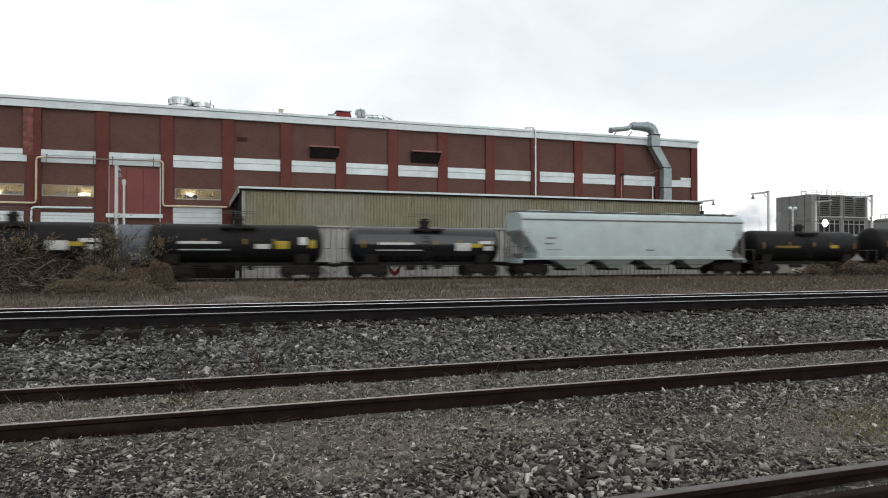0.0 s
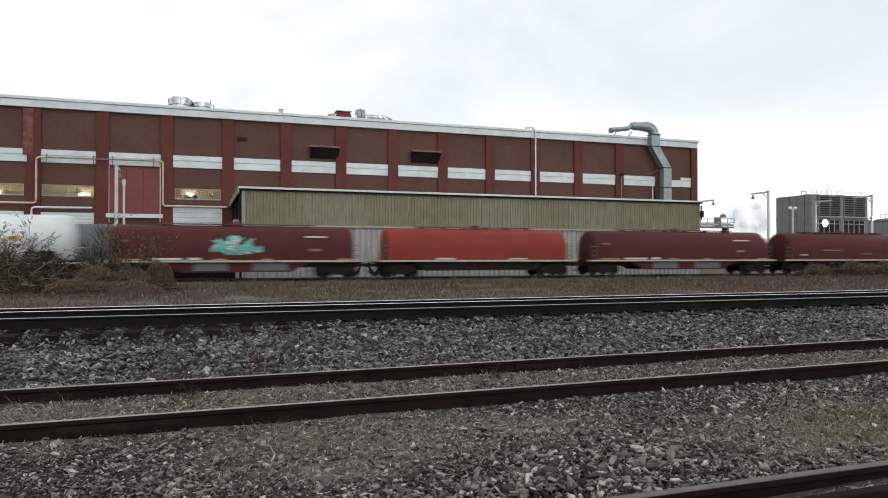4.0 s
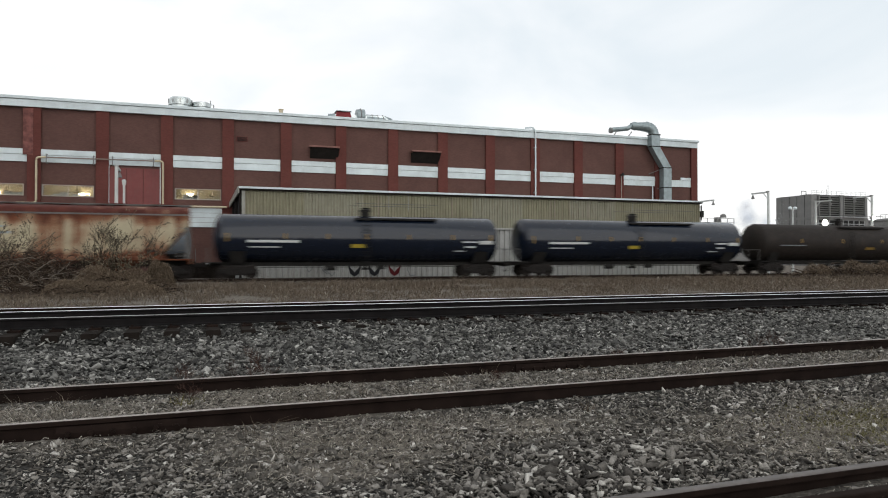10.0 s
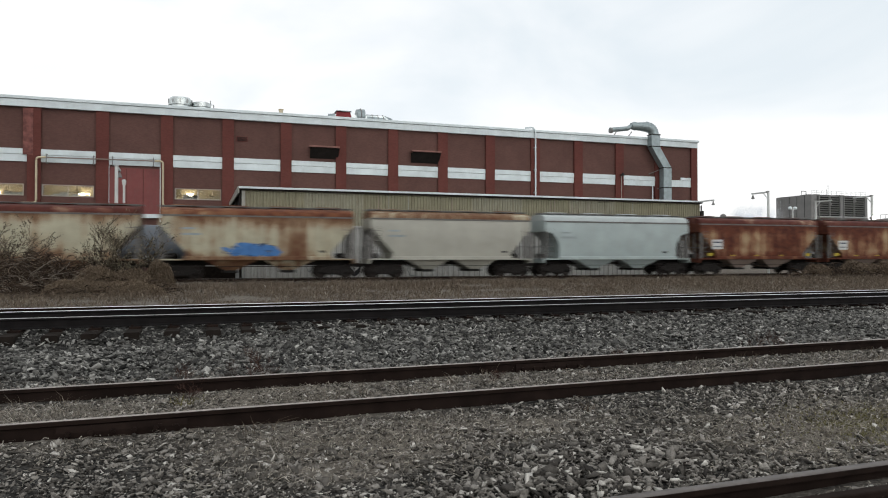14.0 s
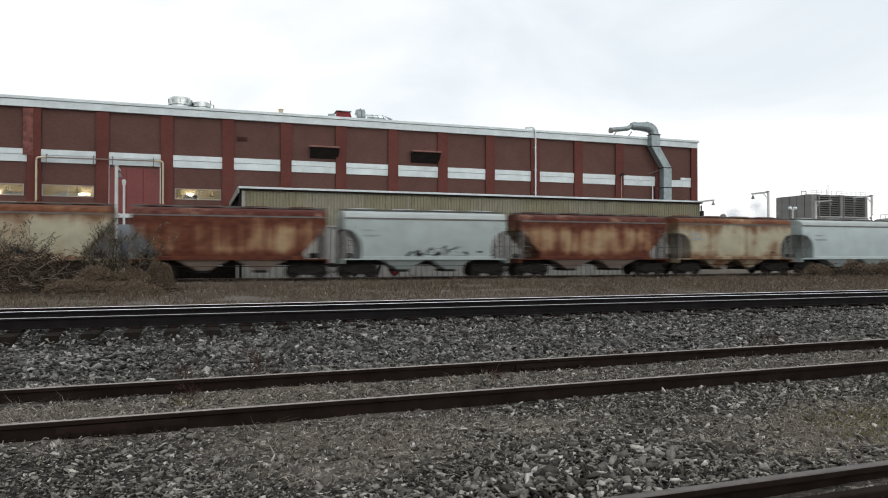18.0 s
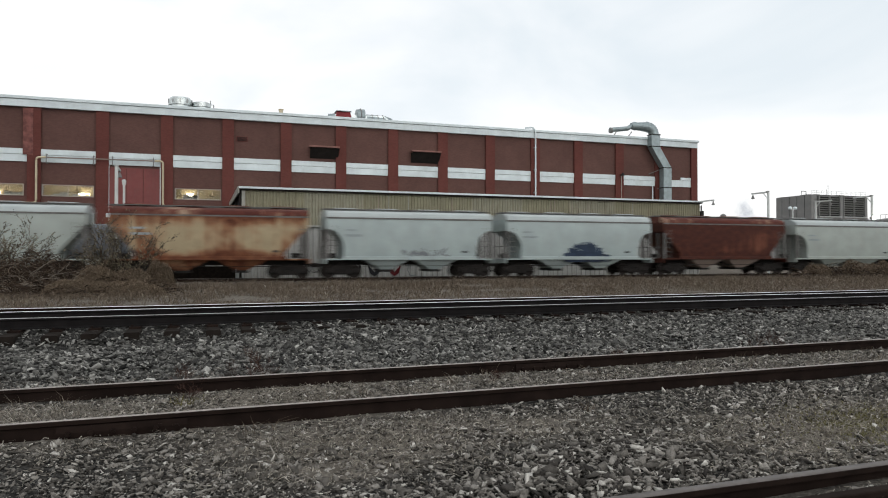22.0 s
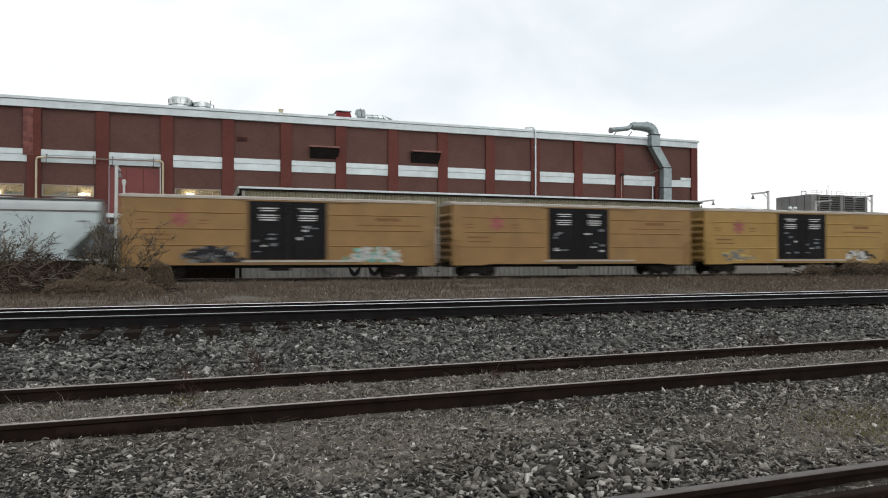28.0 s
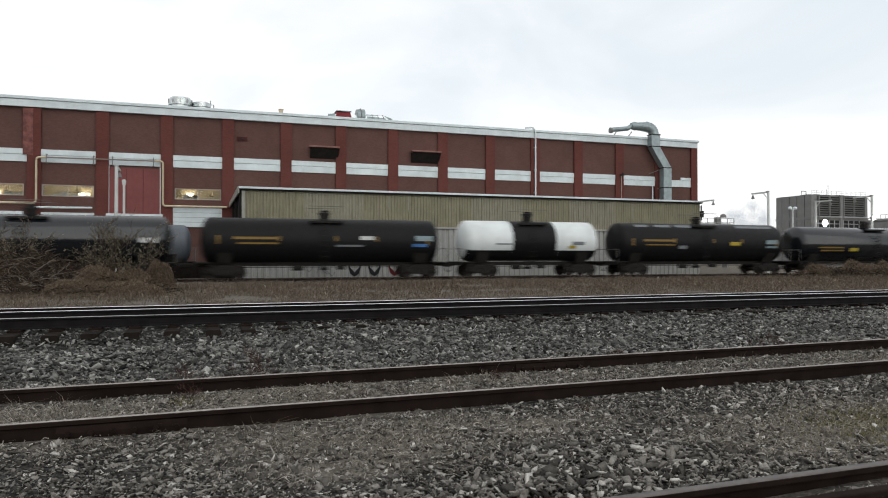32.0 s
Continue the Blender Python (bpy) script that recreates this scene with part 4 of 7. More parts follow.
# ---------------------------------------------------------------- box cars
def box_car(right, left, body, label, seed):
    length = right - left
    car = thing("box_car", label, "box car", "yellow box cars of the train")
    a = length / 2 - 0.62
    z0, z1 = 1.02, 5.05
    part("body", Geo().box(-a, a, -HALF_W, HALF_W, z0, z1), body, car)
    # roof, shallow pitch with cross ribs
    ring = [(-HALF_W - 0.06, z1 - 0.06), (HALF_W + 0.06, z1 - 0.06), (HALF_W + 0.06, z1 + 0.08), (0, z1 + 0.26), (-HALF_W - 0.06, z1 + 0.08)]
    rf = part("roof", Geo().extrude_x(ring, -a - 0.05, a + 0.05), M_BOXROOF, car, "pale galvanised roof")
    for i in range(12):
        x = -a + 0.6 + (2 * a - 1.2) * i / 11
        part("roof_rib", lambda: Geo().extrude_x([(-HALF_W, z1 + 0.08), (0, z1 + 0.255), (HALF_W, z1 + 0.08), (HALF_W, z1 + 0.13), (0, z1 + 0.31), (-HALF_W, z1 + 0.13)],
                                                 -0.04, 0.04), M_BOXROOF, rf, at=(x, 0, 0), key="roofrib")
    # horizontal side corrugations on both halves
    dw = 2.45
    for s in (-1, 1):
        for zz in (2.10, 3.12, 4.12):
            x0, x1 = sorted((s * (dw + 0.25), s * (a - 0.9)))
            part("side_rib", Geo().extrude_x([(-HALF_W - 0.045, zz), (-HALF_W, zz - 0.05), (-HALF_W, zz + 0.05)][::-1], x0, x1), body, car)
        x0, x1 = sorted((s * (a - 0.12), s * a))
        part("corner_post", Geo().box(x0, x1, -HALF_W - 0.025, HALF_W + 0.025, z0, z1), body, car)
        # ridged end wall
        for i in range(7):
            zz = 1.25 + 0.5 * i
            e = s * a
            part("end_rib", Geo().extrude_y([(e, zz - 0.18), (e + s * 0.10, zz - 0.06), (e + s * 0.10, zz + 0.06), (e, zz + 0.18)][::(-1 if s > 0 else 1)], -HALF_W + 0.15, HALF_W - 0.15),
                 body, car)
        part("ladder", ladder_geo(s * (a - 0.35), -HALF_W - 0.08, 0.7, 2.6), body, car)
    for s in (-1, 1):
        x0, x1 = sorted((0.01 * s, s * dw))
        d = part("door", Geo().box(x0, x1, -HALF_W - 0.07, -HALF_W + 0.01, 1.22, 4.88, 0.015), M_BOXDOOR, car, "black sliding plug door")
        for zz in (1.9, 2.75, 3.6, 4.35):
            part("door_rib", Geo().box(x0 + 0.12, x1 - 0.12, -HALF_W - 0.10, -HALF_W - 0.07, zz - 0.04, zz + 0.04), M_BOXDOOR, d)
        for xx in (x0 + 0.35, x1 - 0.35):
            part("lock_rod", Geo().tube([(xx, -HALF_W - 0.12, 1.25), (xx, -HALF_W - 0.12, 4.84)], 0.025, 6), M_BOXDOOR, d)
        xm = 0.5 * (x0 + x1)
        for zz, w in ((4.42, 1.1), (4.27, 0.8), (3.98, 1.1), (3.83, 1.1), (3.68, 1.0)):
            part("stencil", Geo().box(xm - w / 2, xm + w / 2, -HALF_W - 0.112, -HALF_W - 0.10, zz, zz + 0.07), M_MARKWHITE, d)
        rn = random.Random(seed + s)
        for _ in range(6):
            x, zz, w = rn.uniform(x0 + 0.2, x1 - 0.7), rn.uniform(1.6, 3.3), rn.uniform(0.2, 0.5)
            part("notice", Geo().box(x, x + w, -HALF_W - 0.112, -HALF_W - 0.10, zz, zz + rn.uniform(0.05, 0.2)), M_MARKWHITE if rn.random() < 0.5 else M_MARKGREY, d)
    part("door_track", Geo().box(-dw * 1.15, dw * 1.9, -HALF_W - 0.12, -HALF_W, 1.05, 1.17), M_BOXROOF, car, "worn pale door track")
    part("top_track", Geo().box(-dw * 1.15, dw * 1.9, -HALF_W - 0.10, -HALF_W, 4.90, 4.96), body, car)
    # flower-like emblem drawn as crossed bars, and faded bars of writing
    ex = -a * 0.66
    for k, ang in enumerate((30, 90, 150)):
        g = Geo().box(-0.55, 0.55, -HALF_W - 0.006 - 0.003 * k, -HALF_W + 0.002, -0.13, 0.13)
        part("emblem", g, M_MARKPURPLE, car, "faded purple-red emblem", at=pose(ex, 0, 3.75, 0, ang, 0))
    marks(car, "stencil", [(-a * 0.90, -a * 0.84, 3.6, 3.68), (-a * 0.90, -a * 0.84, 3.4, 3.46), (-a * 0.55, -a * 0.49, 3.6, 3.68), (-a * 0.55, -a * 0.49, 3.4, 3.46),
                           (-a * 0.88, -a * 0.72, 2.68, 2.8), (-a * 0.88, -a * 0.7, 2.4, 2.5), (a * 0.58, a * 0.75, 3.75, 3.95), (a * 0.45, a * 0.9, 3.42, 3.5)],
          M_MARKBROWN, "faded brown stencil")
    if seed == 50:
        spray(car, -a * 0.68, -a * 0.26, 0.95, 2.15, (M_MARKBLACK, M_MARKGREY, M_MARKBLACK), 5, strokes=26)
        spray(car, -a * 0.62, -a * 0.30, 1.3, 2.0, (M_MARKWHITE,), 55, strokes=6)
        spray(car, a * 0.3, a * 0.84, 0.95, 2.15, (M_MARKWHITE, M_MARKTEAL), 6, strokes=24)
    if seed == 48:
        spray(car, -a * 0.85, -a * 0.45, 1.05, 2.05, (M_MARKGREY, M_MARKOCHRE), 7, strokes=14)
        spray(car, a * 0.45, a * 0.85, 1.05, 2.05, (M_MARKWHITE, M_MARKBLACK), 8, strokes=14)
    g = Geo().box(-a, a, -0.3, 0.3, 0.66, 1.02)
    for x in (-a * 0.5, -a * 0.2, a * 0.1, a * 0.35):
        g.box(x - 0.1, x + 0.1, -1.3, 1.3, 0.82, 1.02)
    g.box(-a * 0.12, a * 0.02, -1.1, -0.6, 0.5, 0.85)
    part("underframe", g, M_UNDER, car)
    g = Geo()
    for s in (-1, 1):
        g.extrude_y([(-a, 1.02), (-a, 0.80), (-a * 0.78, 0.80), (-a * 0.72, 0.88), (a * 0.72, 0.88), (a * 0.78, 0.80), (a, 0.80), (a, 1.02)][::-1], s * HALF_W - 0.04, s * HALF_W + 0.03)
    part("side_sill", g, body, car)
    for s in (-1, 1):
        truck(car, s * (a - 2.2))
    couplers(car, a + 0.1)
    put_car(car, right, left)
    return car, a


# ---------------------------------------------------------------- the train, from its head to its tail
W_, G_, Y_, D_ = M_MARKWHITE, M_MARKGREY, M_MARKYELLOW, M_MARKDULL
AMB = (-0.93, -0.42, 0.08, 0.45, 0.93)
AMB_LONG = (-0.97, -0.58, -0.28, 0.0, 0.32, 0.66, 0.97)
LONG_ST = ((-0.66, 3.2, -0.30, 0.16, W_), (-0.72, 1.9, -0.62, 0.07, W_), (-0.06, 0.9, -0.62, 0.24, Y_), (0.80, 1.1, -0.25, 0.10, W_), (0.93, 1.0, -0.35, 0.25, W_),
           (0.80, 0.7, -0.6, 0.12, W_), (0.72, 0.8, -0.85, 0.07, W_))
SHORT_ST = ((-0.48, 2.4, -0.05, 0.16, W_), (-0.42, 3.2, -0.45, 0.07, W_), (0.50, 1.1, -0.45, 0.55, W_), (0.70, 0.8, -0.22, 0.26, Y_), (0.84, 1.0, 0.02, 0.22, W_),
            (0.88, 0.6, -0.42, 0.3, W_))
SHORT_ST2 = ((-0.48, 2.4, -0.05, 0.16, W_), (-0.42, 3.0, -0.45, 0.07, W_), (0.3, 0.9, -0.35, 0.3, W_), (0.55, 0.8, -0.35, 0.5, Y_), (0.82, 0.5, -0.1, 0.5, W_), (0.94, 0.4, -0.3, 0.5, Y_))

tank_car(202.0, 183.9, 1.42, 2.5, M_BLACK, "black tank car with amber patches along its side", amber=AMB, stencils=SHORT_ST)
tank_car(183.9, 170.9, 1.25, 2.3, M_BLACK, "short black tank car with yellow lettering bars", amber=AMB, stencils=((-0.45, 2.4, -0.2, 0.2, D_), (0.5, 0.8, -0.2, 0.26, Y_)))
hopper_car(170.9, 150.6, M_PALEWHITE, M_PALEWHITE, "long clean pale grey-white covered hopper car", bays=4, top=4.66, eave=4.05, cut=1.3, hatches=5, gap=1.0,
           stencils=((-0.80, -0.72, 2.55, 2.68, G_), (-0.81, -0.74, 2.15, 2.28, G_), (0.83, 0.87, 1.7, 1.8, M_MARKBLACK), (-0.8, -0.68, 1.75, 1.8, G_), (0.06, 0.14, 1.72, 1.82, G_)))
tank_car(150.6, 138.05, 1.23, 2.25, M_GREYTANK, "short black tank car with white and yellow markings", amber=AMB, stencils=SHORT_ST)
tank_car(138.05, 125.55, 1.23, 2.25, M_BLACK, "short black tank car with scrawled yellow and white markings", amber=AMB, stencils=SHORT_ST2)
tank_car(125.55, 112.7, 1.23, 2.25, M_BLACK, "short black tank car with a yellow placard", amber=AMB, stencils=SHORT_ST)
tank_car(112.7, 92.9, 1.55, 2.60, M_BLACKGLOSS, "long glossy black tank car with amber patches", amber=AMB_LONG, stencils=LONG_ST, long_deck=4.5, dome_x=0.3)
BAR_A = ((-0.7, -0.45, 1.20, 1.32, W_), (-0.95, -0.75, 1.20, 1.28, Y_), (-0.2, -0.1, 1.20, 1.28, Y_), (0.2, 0.28, 1.20, 1.28, Y_), (0.86, 0.98, 1.20, 1.28, Y_),
         (-0.4, -0.3, 1.2, 1.34, W_), (0.57, 0.75, 2.62, 2.72, W_), (-0.93, -0.85, 2.3, 2.4, G_), (0.6, 0.7, 1.75, 1.9, G_))
coil_car(92.9, 77.3, M_COILRED, "dark red covered freight car with a rounded top", deep=False, bars=((-0.5, -0.2, 1.9, 1.98, G_), (0.1, 0.3, 1.6, 1.66, G_), (-0.85, -0.75, 1.5, 1.58, W_), (0.8, 0.9, 1.2, 1.3, W_)))
coil_car(77.3, 59.2, M_COILRED, "dark red rounded freight car with yellow sill marks", bars=BAR_A)
coil_car(59.2, 43.5, M_COILORANGE, "faded orange-red rounded freight car", deep=False, bars=((-0.5, -0.3, 1.2, 1.32, W_), (0.3, 0.5, 1.2, 1.3, W_)))
teal_car, teal_a = coil_car(43.5, 26.57, M_COILRED, "dark red rounded freight car with teal graffiti", bars=BAR_A)
spray(teal_car, -teal_a * 0.26, teal_a * 0.22, 1.5, 2.75, (M_MARKTEAL, M_MARKTEAL, M_MARKWHITE), 3, curve=lambda z: -1.46 * math.sqrt(max(0.0, 1 - max(0.0, (z - 1.95) / 1.43) ** 2)) - 0.012, strokes=16)

WT = ((-0.52, 2.6, -0.10, 0.06, G_), (-0.5, 2.2, -0.26, 0.05, G_), (-0.48, 2.4, -0.42, 0.05, G_), (0.60, 0.7, -0.18, 0.26, Y_))
for r_, l_, mat_, band_, lab_ in ((26.57, 11.42, M_TANKWHITE, M_BAND, "white tank car with a dark red middle band"),
                                  (11.42, -3.60, M_TANKCREAM, M_BANDBROWN, "stained cream tank car with a brown middle band"),
                                  (-3.60, -18.64, M_TANKWHITE, M_BAND, "white tank car with a dark red band and yellow placard"),
                                  (-18.64, -33.21, M_TANKOFF, M_BAND, "yellowed white tank car with a dark red band")):
    tank_car(r_, l_, 1.39, 2.50, mat_, lab_, band=band_, stencils=WT, white_sill=True, gap=0.9)
tank_car(-33.21, -53.11, 1.52, 2.58, M_BLACK, "long black tank car with pale end plates", stencils=((-0.66, 2.6, -0.5, 0.08, W_), (0.4, 0.8, -0.6, 0.2, Y_), (0.62, 0.8, -0.5, 0.3, W_), (0.88, 1.3, 0.0, 0.35, G_), (0.1, 0.6, -0.1, 0.2, G_)),
         long_deck=-5.0 + 8.6, dome_x=0.2)
tank_car(-53.11, -73.31, 1.52, 2.58, M_BROWNBLACK, "long sooty brown-black tank car", amber=(-0.6, -0.1, 0.4), stencils=((-0.7, 2.6, -0.3, 0.08, G_), (0.25, 1.0, -0.6, 0.2, D_), (0.88, 1.2, 0.0, 0.35, G_), (0.75, 0.5, -0.3, 0.2, W_)),
         long_deck=4.0, dome_x=0.2)
tank_car(-73.31, -94.35, 1.55, 2.60, M_BLACKGLOSS, "long glossy blue-black tank car with amber patches", amber=AMB_LONG, stencils=LONG_ST, long_deck=4.8, dome_x=0.2)
tank_car(-94.35, -115.26, 1.55, 2.60, M_BLACKGLOSS, "long glossy black tank car with a yellow placard", amber=AMB_LONG, stencils=LONG_ST, long_deck=4.8, dome_x=0.2)

ST = ((-0.79, -0.66, 2.96, 3.08, M_MARKPALE), (-0.79, -0.60, 2.60, 2.74, M_MARKPALE), (0.62, 0.68, 1.55, 1.68, M_MARKBLACK))
BADGE = ((-0.82, -0.65, 1.86, 2.62, W_), (-0.80, -0.67, 2.36, 2.46, M_MARKBLUE), (-0.80, -0.67, 2.02, 2.12, G_), (-0.88, -0.80, 1.33, 1.58, Y_), (-0.5, -0.44, 1.33, 1.42, Y_), (-0.1, -0.04, 1.33, 1.42, Y_), (0.32, 0.38, 1.33, 1.42, Y_), (0.78, 0.86, 1.33, 1.55, Y_))
HOPS = (
    (-115.26, -128.30, M_RUSTORANGE, M_RUSTTOP, "rust-streaked cream and orange covered hopper car", False, ST),
    (-128.30, -141.41, M_RUSTRED, M_ROOFLIT, "rusty orange-red covered hopper car with a pale roof", False, BADGE),
    (-141.41, -153.65, M_PALECREAM, M_RUSTCREAM, "off-white covered hopper car with rust at its roof", False, ST),
    (-153.65, -166.37, M_RUSTRED, M_RUSTTOP, "rusty red covered hopper car with cream patches", False, BADGE),
    (-166.37, -179.15, M_RUSTRED, M_RUSTTOP, "deep rust red covered hopper car with a white badge", False, BADGE),
    (-179.15, -192.52, M_PALE, M_ROOFLIT, "pale blue-grey covered hopper car with curved ends", True, ST),
    (-192.52, -205.26, M_PALECREAM, M_RUSTCREAM2, "cream covered hopper car with light rust stains", False, ST),
    (-205.26, -218.24, M_RUSTCREAM2, M_RUSTCREAM, "rust-stained cream covered hopper car with blue graffiti", False, ST),
    (-218.24, -231.16, M_RUSTCREAM2, M_RUSTTOP, "stained cream covered hopper car with a rusty roof", False, ST),
    (-231.16, -244.08, M_ORANGE2, M_RUSTTOP, "orange covered hopper car with rust stains", False, ()),
    (-244.08, -256.44, M_ORANGE, M_RUSTTOP, "orange-brown covered hopper car with a pale patch", False, ((-0.8, -0.65, 2.0, 2.2, D_), (0.56, 0.80, 3.25, 3.58, M_PALECREAM))),
    (-256.44, -270.15, M_PALEWHITE, M_ROOFLIT, "clean white-blue covered hopper car with curved ends", True, ST),
    (-270.15, -282.17, M_RUSTCREAM2, M_RUSTCREAM, "cream covered hopper car with running rust streaks", True, ST),
    (-282.17, -295.43, M_RUSTRED, M_RUSTTOP, "brown rusty covered hopper car with cream patches", False, ()),
    (-295.43, -308.05, M_PALE, M_ROOFLIT, "pale blue-grey covered hopper car with dark graffiti", True, ST),
    (-308.05, -320.89, M_RUSTRED, M_RUSTTOP, "rust red covered hopper car with cream blotches", False, ()),
    (-320.89, -333.62, M_RUSTCREAM2, M_RUSTCREAM, "cream covered hopper car with black graffiti", False, ()),
    (-333.62, -346.61, M_RUSTRED, M_RUSTTOP, "rusty orange covered hopper car", False, ()),
    (-346.61, -359.56, M_PALE, M_ROOFLIT, "pale grey covered hopper car with faint graffiti", False, ST),
    (-359.56, -372.41, M_PALEGREEN, M_ROOFLIT, "pale grey-green covered hopper car", True, ST),
    (-372.41, -385.18, M_RUSTDARK, M_RUSTTOP, "dark rust red covered hopper car", False, ()),
    (-385.18, -398.18, M_PALE, M_ROOFLIT, "pale grey covered hopper car with dark blue graffiti", True, ST),
    (-398.18, -410.86, M_PALE, M_ROOFLIT, "pale blue-grey covered hopper car with small graffiti", True, ST),
    (-410.86, -423.76, M_RUSTCREAM, M_RUSTTOP, "rust-stained cream covered hopper car with a dark red roof", False, ST),
    (-423.76, -436.62, M_PALEGREEN, M_ROOFLIT, "pale grey-green covered hopper car with dark stencils", False, ST),
    (-436.62, -449.67, M_PALEGREEN, M_ROOFLIT, "pale grey-green covered hopper car with a clean side", False, ST),
    (-449.67, -462.20, M_PALE, M_ROOFLIT, "pale grey covered hopper car with black scrawls", False, ST),
    (-462.20, -475.27, M_PALE, M_ROOFLIT, "pale grey covered hopper car with a dark sign", False, ((0.56, 0.74, 3.30, 3.62, M_MARKBLUE), (-0.85, -0.75, 2.2, 2.3, G_), (0.6, 0.68, 1.5, 1.62, M_MARKBLACK))),
    (-475.27, -488.04, M_PALECREAM, M_PALECREAM, "off-white covered hopper car with curved ends", True, ST),
    (-488.04, -501.33, M_PALEBLUE, M_ROOFLIT, "pale blue-grey covered hopper car with dark ends", False, ST),
    (-501.33, -514.04, M_TAN, M_TAN, "dusty tan covered hopper car with ribbed ends", False, ((0.32, 0.42, 3.3, 3.6, G_), (0.48, 0.58, 3.3, 3.6, G_), (0.66, 0.76, 3.3, 3.6, G_), (0.82, 0.9, 3.3, 3.6, G_))),
)
for i_, (r_, l_, body_, roof_, lab_, curved_, st_) in enumerate(HOPS):
    c_, a_ = hopper_car(r_, l_, body_, roof_, lab_, curved=curved_, stencils=st_, cut=1.5 if not curved_ else 1.15,
                        posts=None if not curved_ else M_STEEL)
    if "blue graffiti" in lab_ and "dark" not in lab_:
        spray(c_, -a_ * 0.45, a_ * 0.25, 1.35, 2.35, (M_MARKBLUE2, M_MARKBLUE2, M_MARKBLUE), 20 + i_, curve=lambda z: -hopper_y(z), strokes=26)
    elif "dark blue graffiti" in lab_:
        spray(c_, -a_ * 0.42, a_ * 0.48, 1.0, 1.9, (M_MARKBLUE, M_MARKBLUE, M_MARKBLACK), 20 + i_, curve=lambda z: -hopper_y(z), strokes=34)
        spray(c_, -a_ * 0.22, a_ * 0.3, 1.5, 2.5, (M_MARKBLUE, M_MARKBLUE, M_MARKBLUE), 60 + i_, curve=lambda z: -hopper_y(z), strokes=20)
    elif "graffiti" in lab_ or "scrawl" in lab_:
        spray(c_, -a_ * 0.3, a_ * 0.6, 1.4, 2.2, (M_MARKBLACK if "black" in lab_ or "dark" in lab_ else G_,), 20 + i_, curve=lambda z: -hopper_y(z), strokes=9)

box_car(-514.04, -534.49, M_BOXYELLOW2, "bright yellow box car with black doors and grey graffiti", 48)
box_car(-534.49, -555.25, M_BOXYELLOW, "tan-yellow box car with two black doors", 49)
box_car(-555.25, -576.11, M_BOXYELLOW, "tan-yellow box car with black doors and large graffiti", 50)
c_, a_ = hopper_car(-576.11, -595.7, M_PALEWHITE, M_ROOFLIT, "long white covered hopper car with coloured graffiti", bays=4, top=4.75, eave=4.05, cut=1.7,
                    hatches=5, gap=1.0, stencils=((-0.88, -0.80, 3.2, 3.3, G_), (-0.8, -0.74, 3.0, 3.1, G_), (0.88, 0.94, 3.3, 3.4, G_), (0.72, 0.78, 2.0, 2.1, G_)))
spray(c_, -a_ * 0.72, a_ * 0.5, 1.3, 2.2, (G_, M_PALE), 61, curve=lambda z: -hopper_y(z), strokes=20)
spray(c_, -a_ * 0.38, a_ * 0.1, 1.2, 2.4, (M_MARKTEAL, M_MARKOCHRE, G_), 62, curve=lambda z: -hopper_y(z), strokes=12)
tank_car(-595.7, -608.5, 1.32, 2.42, M_TANKBLUE, "pale blue-grey tank car", stencils=((-0.55, 1.8, -0.15, 0.14, G_), (0.4, 0.6, -0.1, 0.2, G_)), gap=1.1, dome_h=0.12)
tank_car(-608.5, -626.8, 1.46, 2.45, M_GREYTANK, "long grey-black tank car with amber lettering", stencils=((-0.68, 2.6, -0.35, 0.12, D_), (-0.66, 2.4, -0.6, 0.12, D_), (-0.36, 0.9, -0.6, 0.28, Y_), (0.92, 1.1, 0.1, 0.3, W_)))
BK = ((-0.62, 2.7, 0.05, 0.16, D_), (-0.6, 2.5, -0.25, 0.10, D_), (0.36, 0.9, -0.22, 0.28, Y_), (0.86, 1.1, -0.10, 0.32, M_TANKBLUE), (0.86, 1.1, -0.42, 0.16, M_TANKBLUE), (-0.32, 0.7, -0.5, 0.25, G_))
PP = ((-0.86, -0.70), (-0.62, -0.42), (-0.36, -0.16), (0.44, 0.92))
tank_car(-626.8, -644.0, 1.50, 2.50, M_BLACK, "black tank car with a yellow placard and grey patches", amber=AMB, stencils=BK, pale_patches=PP)
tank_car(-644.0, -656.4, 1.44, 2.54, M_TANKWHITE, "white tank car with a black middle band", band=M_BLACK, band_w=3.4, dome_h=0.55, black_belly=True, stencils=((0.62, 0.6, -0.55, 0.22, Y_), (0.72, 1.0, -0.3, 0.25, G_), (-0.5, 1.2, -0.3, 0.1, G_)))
tank_car(-656.4, -673.7, 1.46, 2.45, M_BLACK, "black tank car with amber lettering and white plates", amber=AMB, stencils=BK[:2] + ((0.36, 0.9, 0.05, 0.25, W_), (0.2, 1.8, -0.4, 0.12, G_), (0.9, 1.2, 0.0, 0.35, M_TANKBLUE), (0.86, 1.0, -0.4, 0.2, M_MARKBLUE2)))
tank_car(-673.7, -691.0, 1.46, 2.45, M_GREYTANK, "long grey tank car at the tail", stencils=((0.9, 1.0, -0.2, 0.3, W_),))

# a tank car that stands on the siding behind the train
parked, p_curve, p_half = tank_car(0.2, -18.4, 1.42, 2.36, M_PARKED, "parked blue-grey tank car with white graffiti on the siding", group="parked tank cars", dome_x=-5.5)
CARS.pop()
parked.matrix_basis = pose(-9.1, 56.4, 0)
spray(parked, 2.9, 5.9, 1.15, 1.75, (M_MARKWHITE,), 90, curve=p_curve, strokes=9)


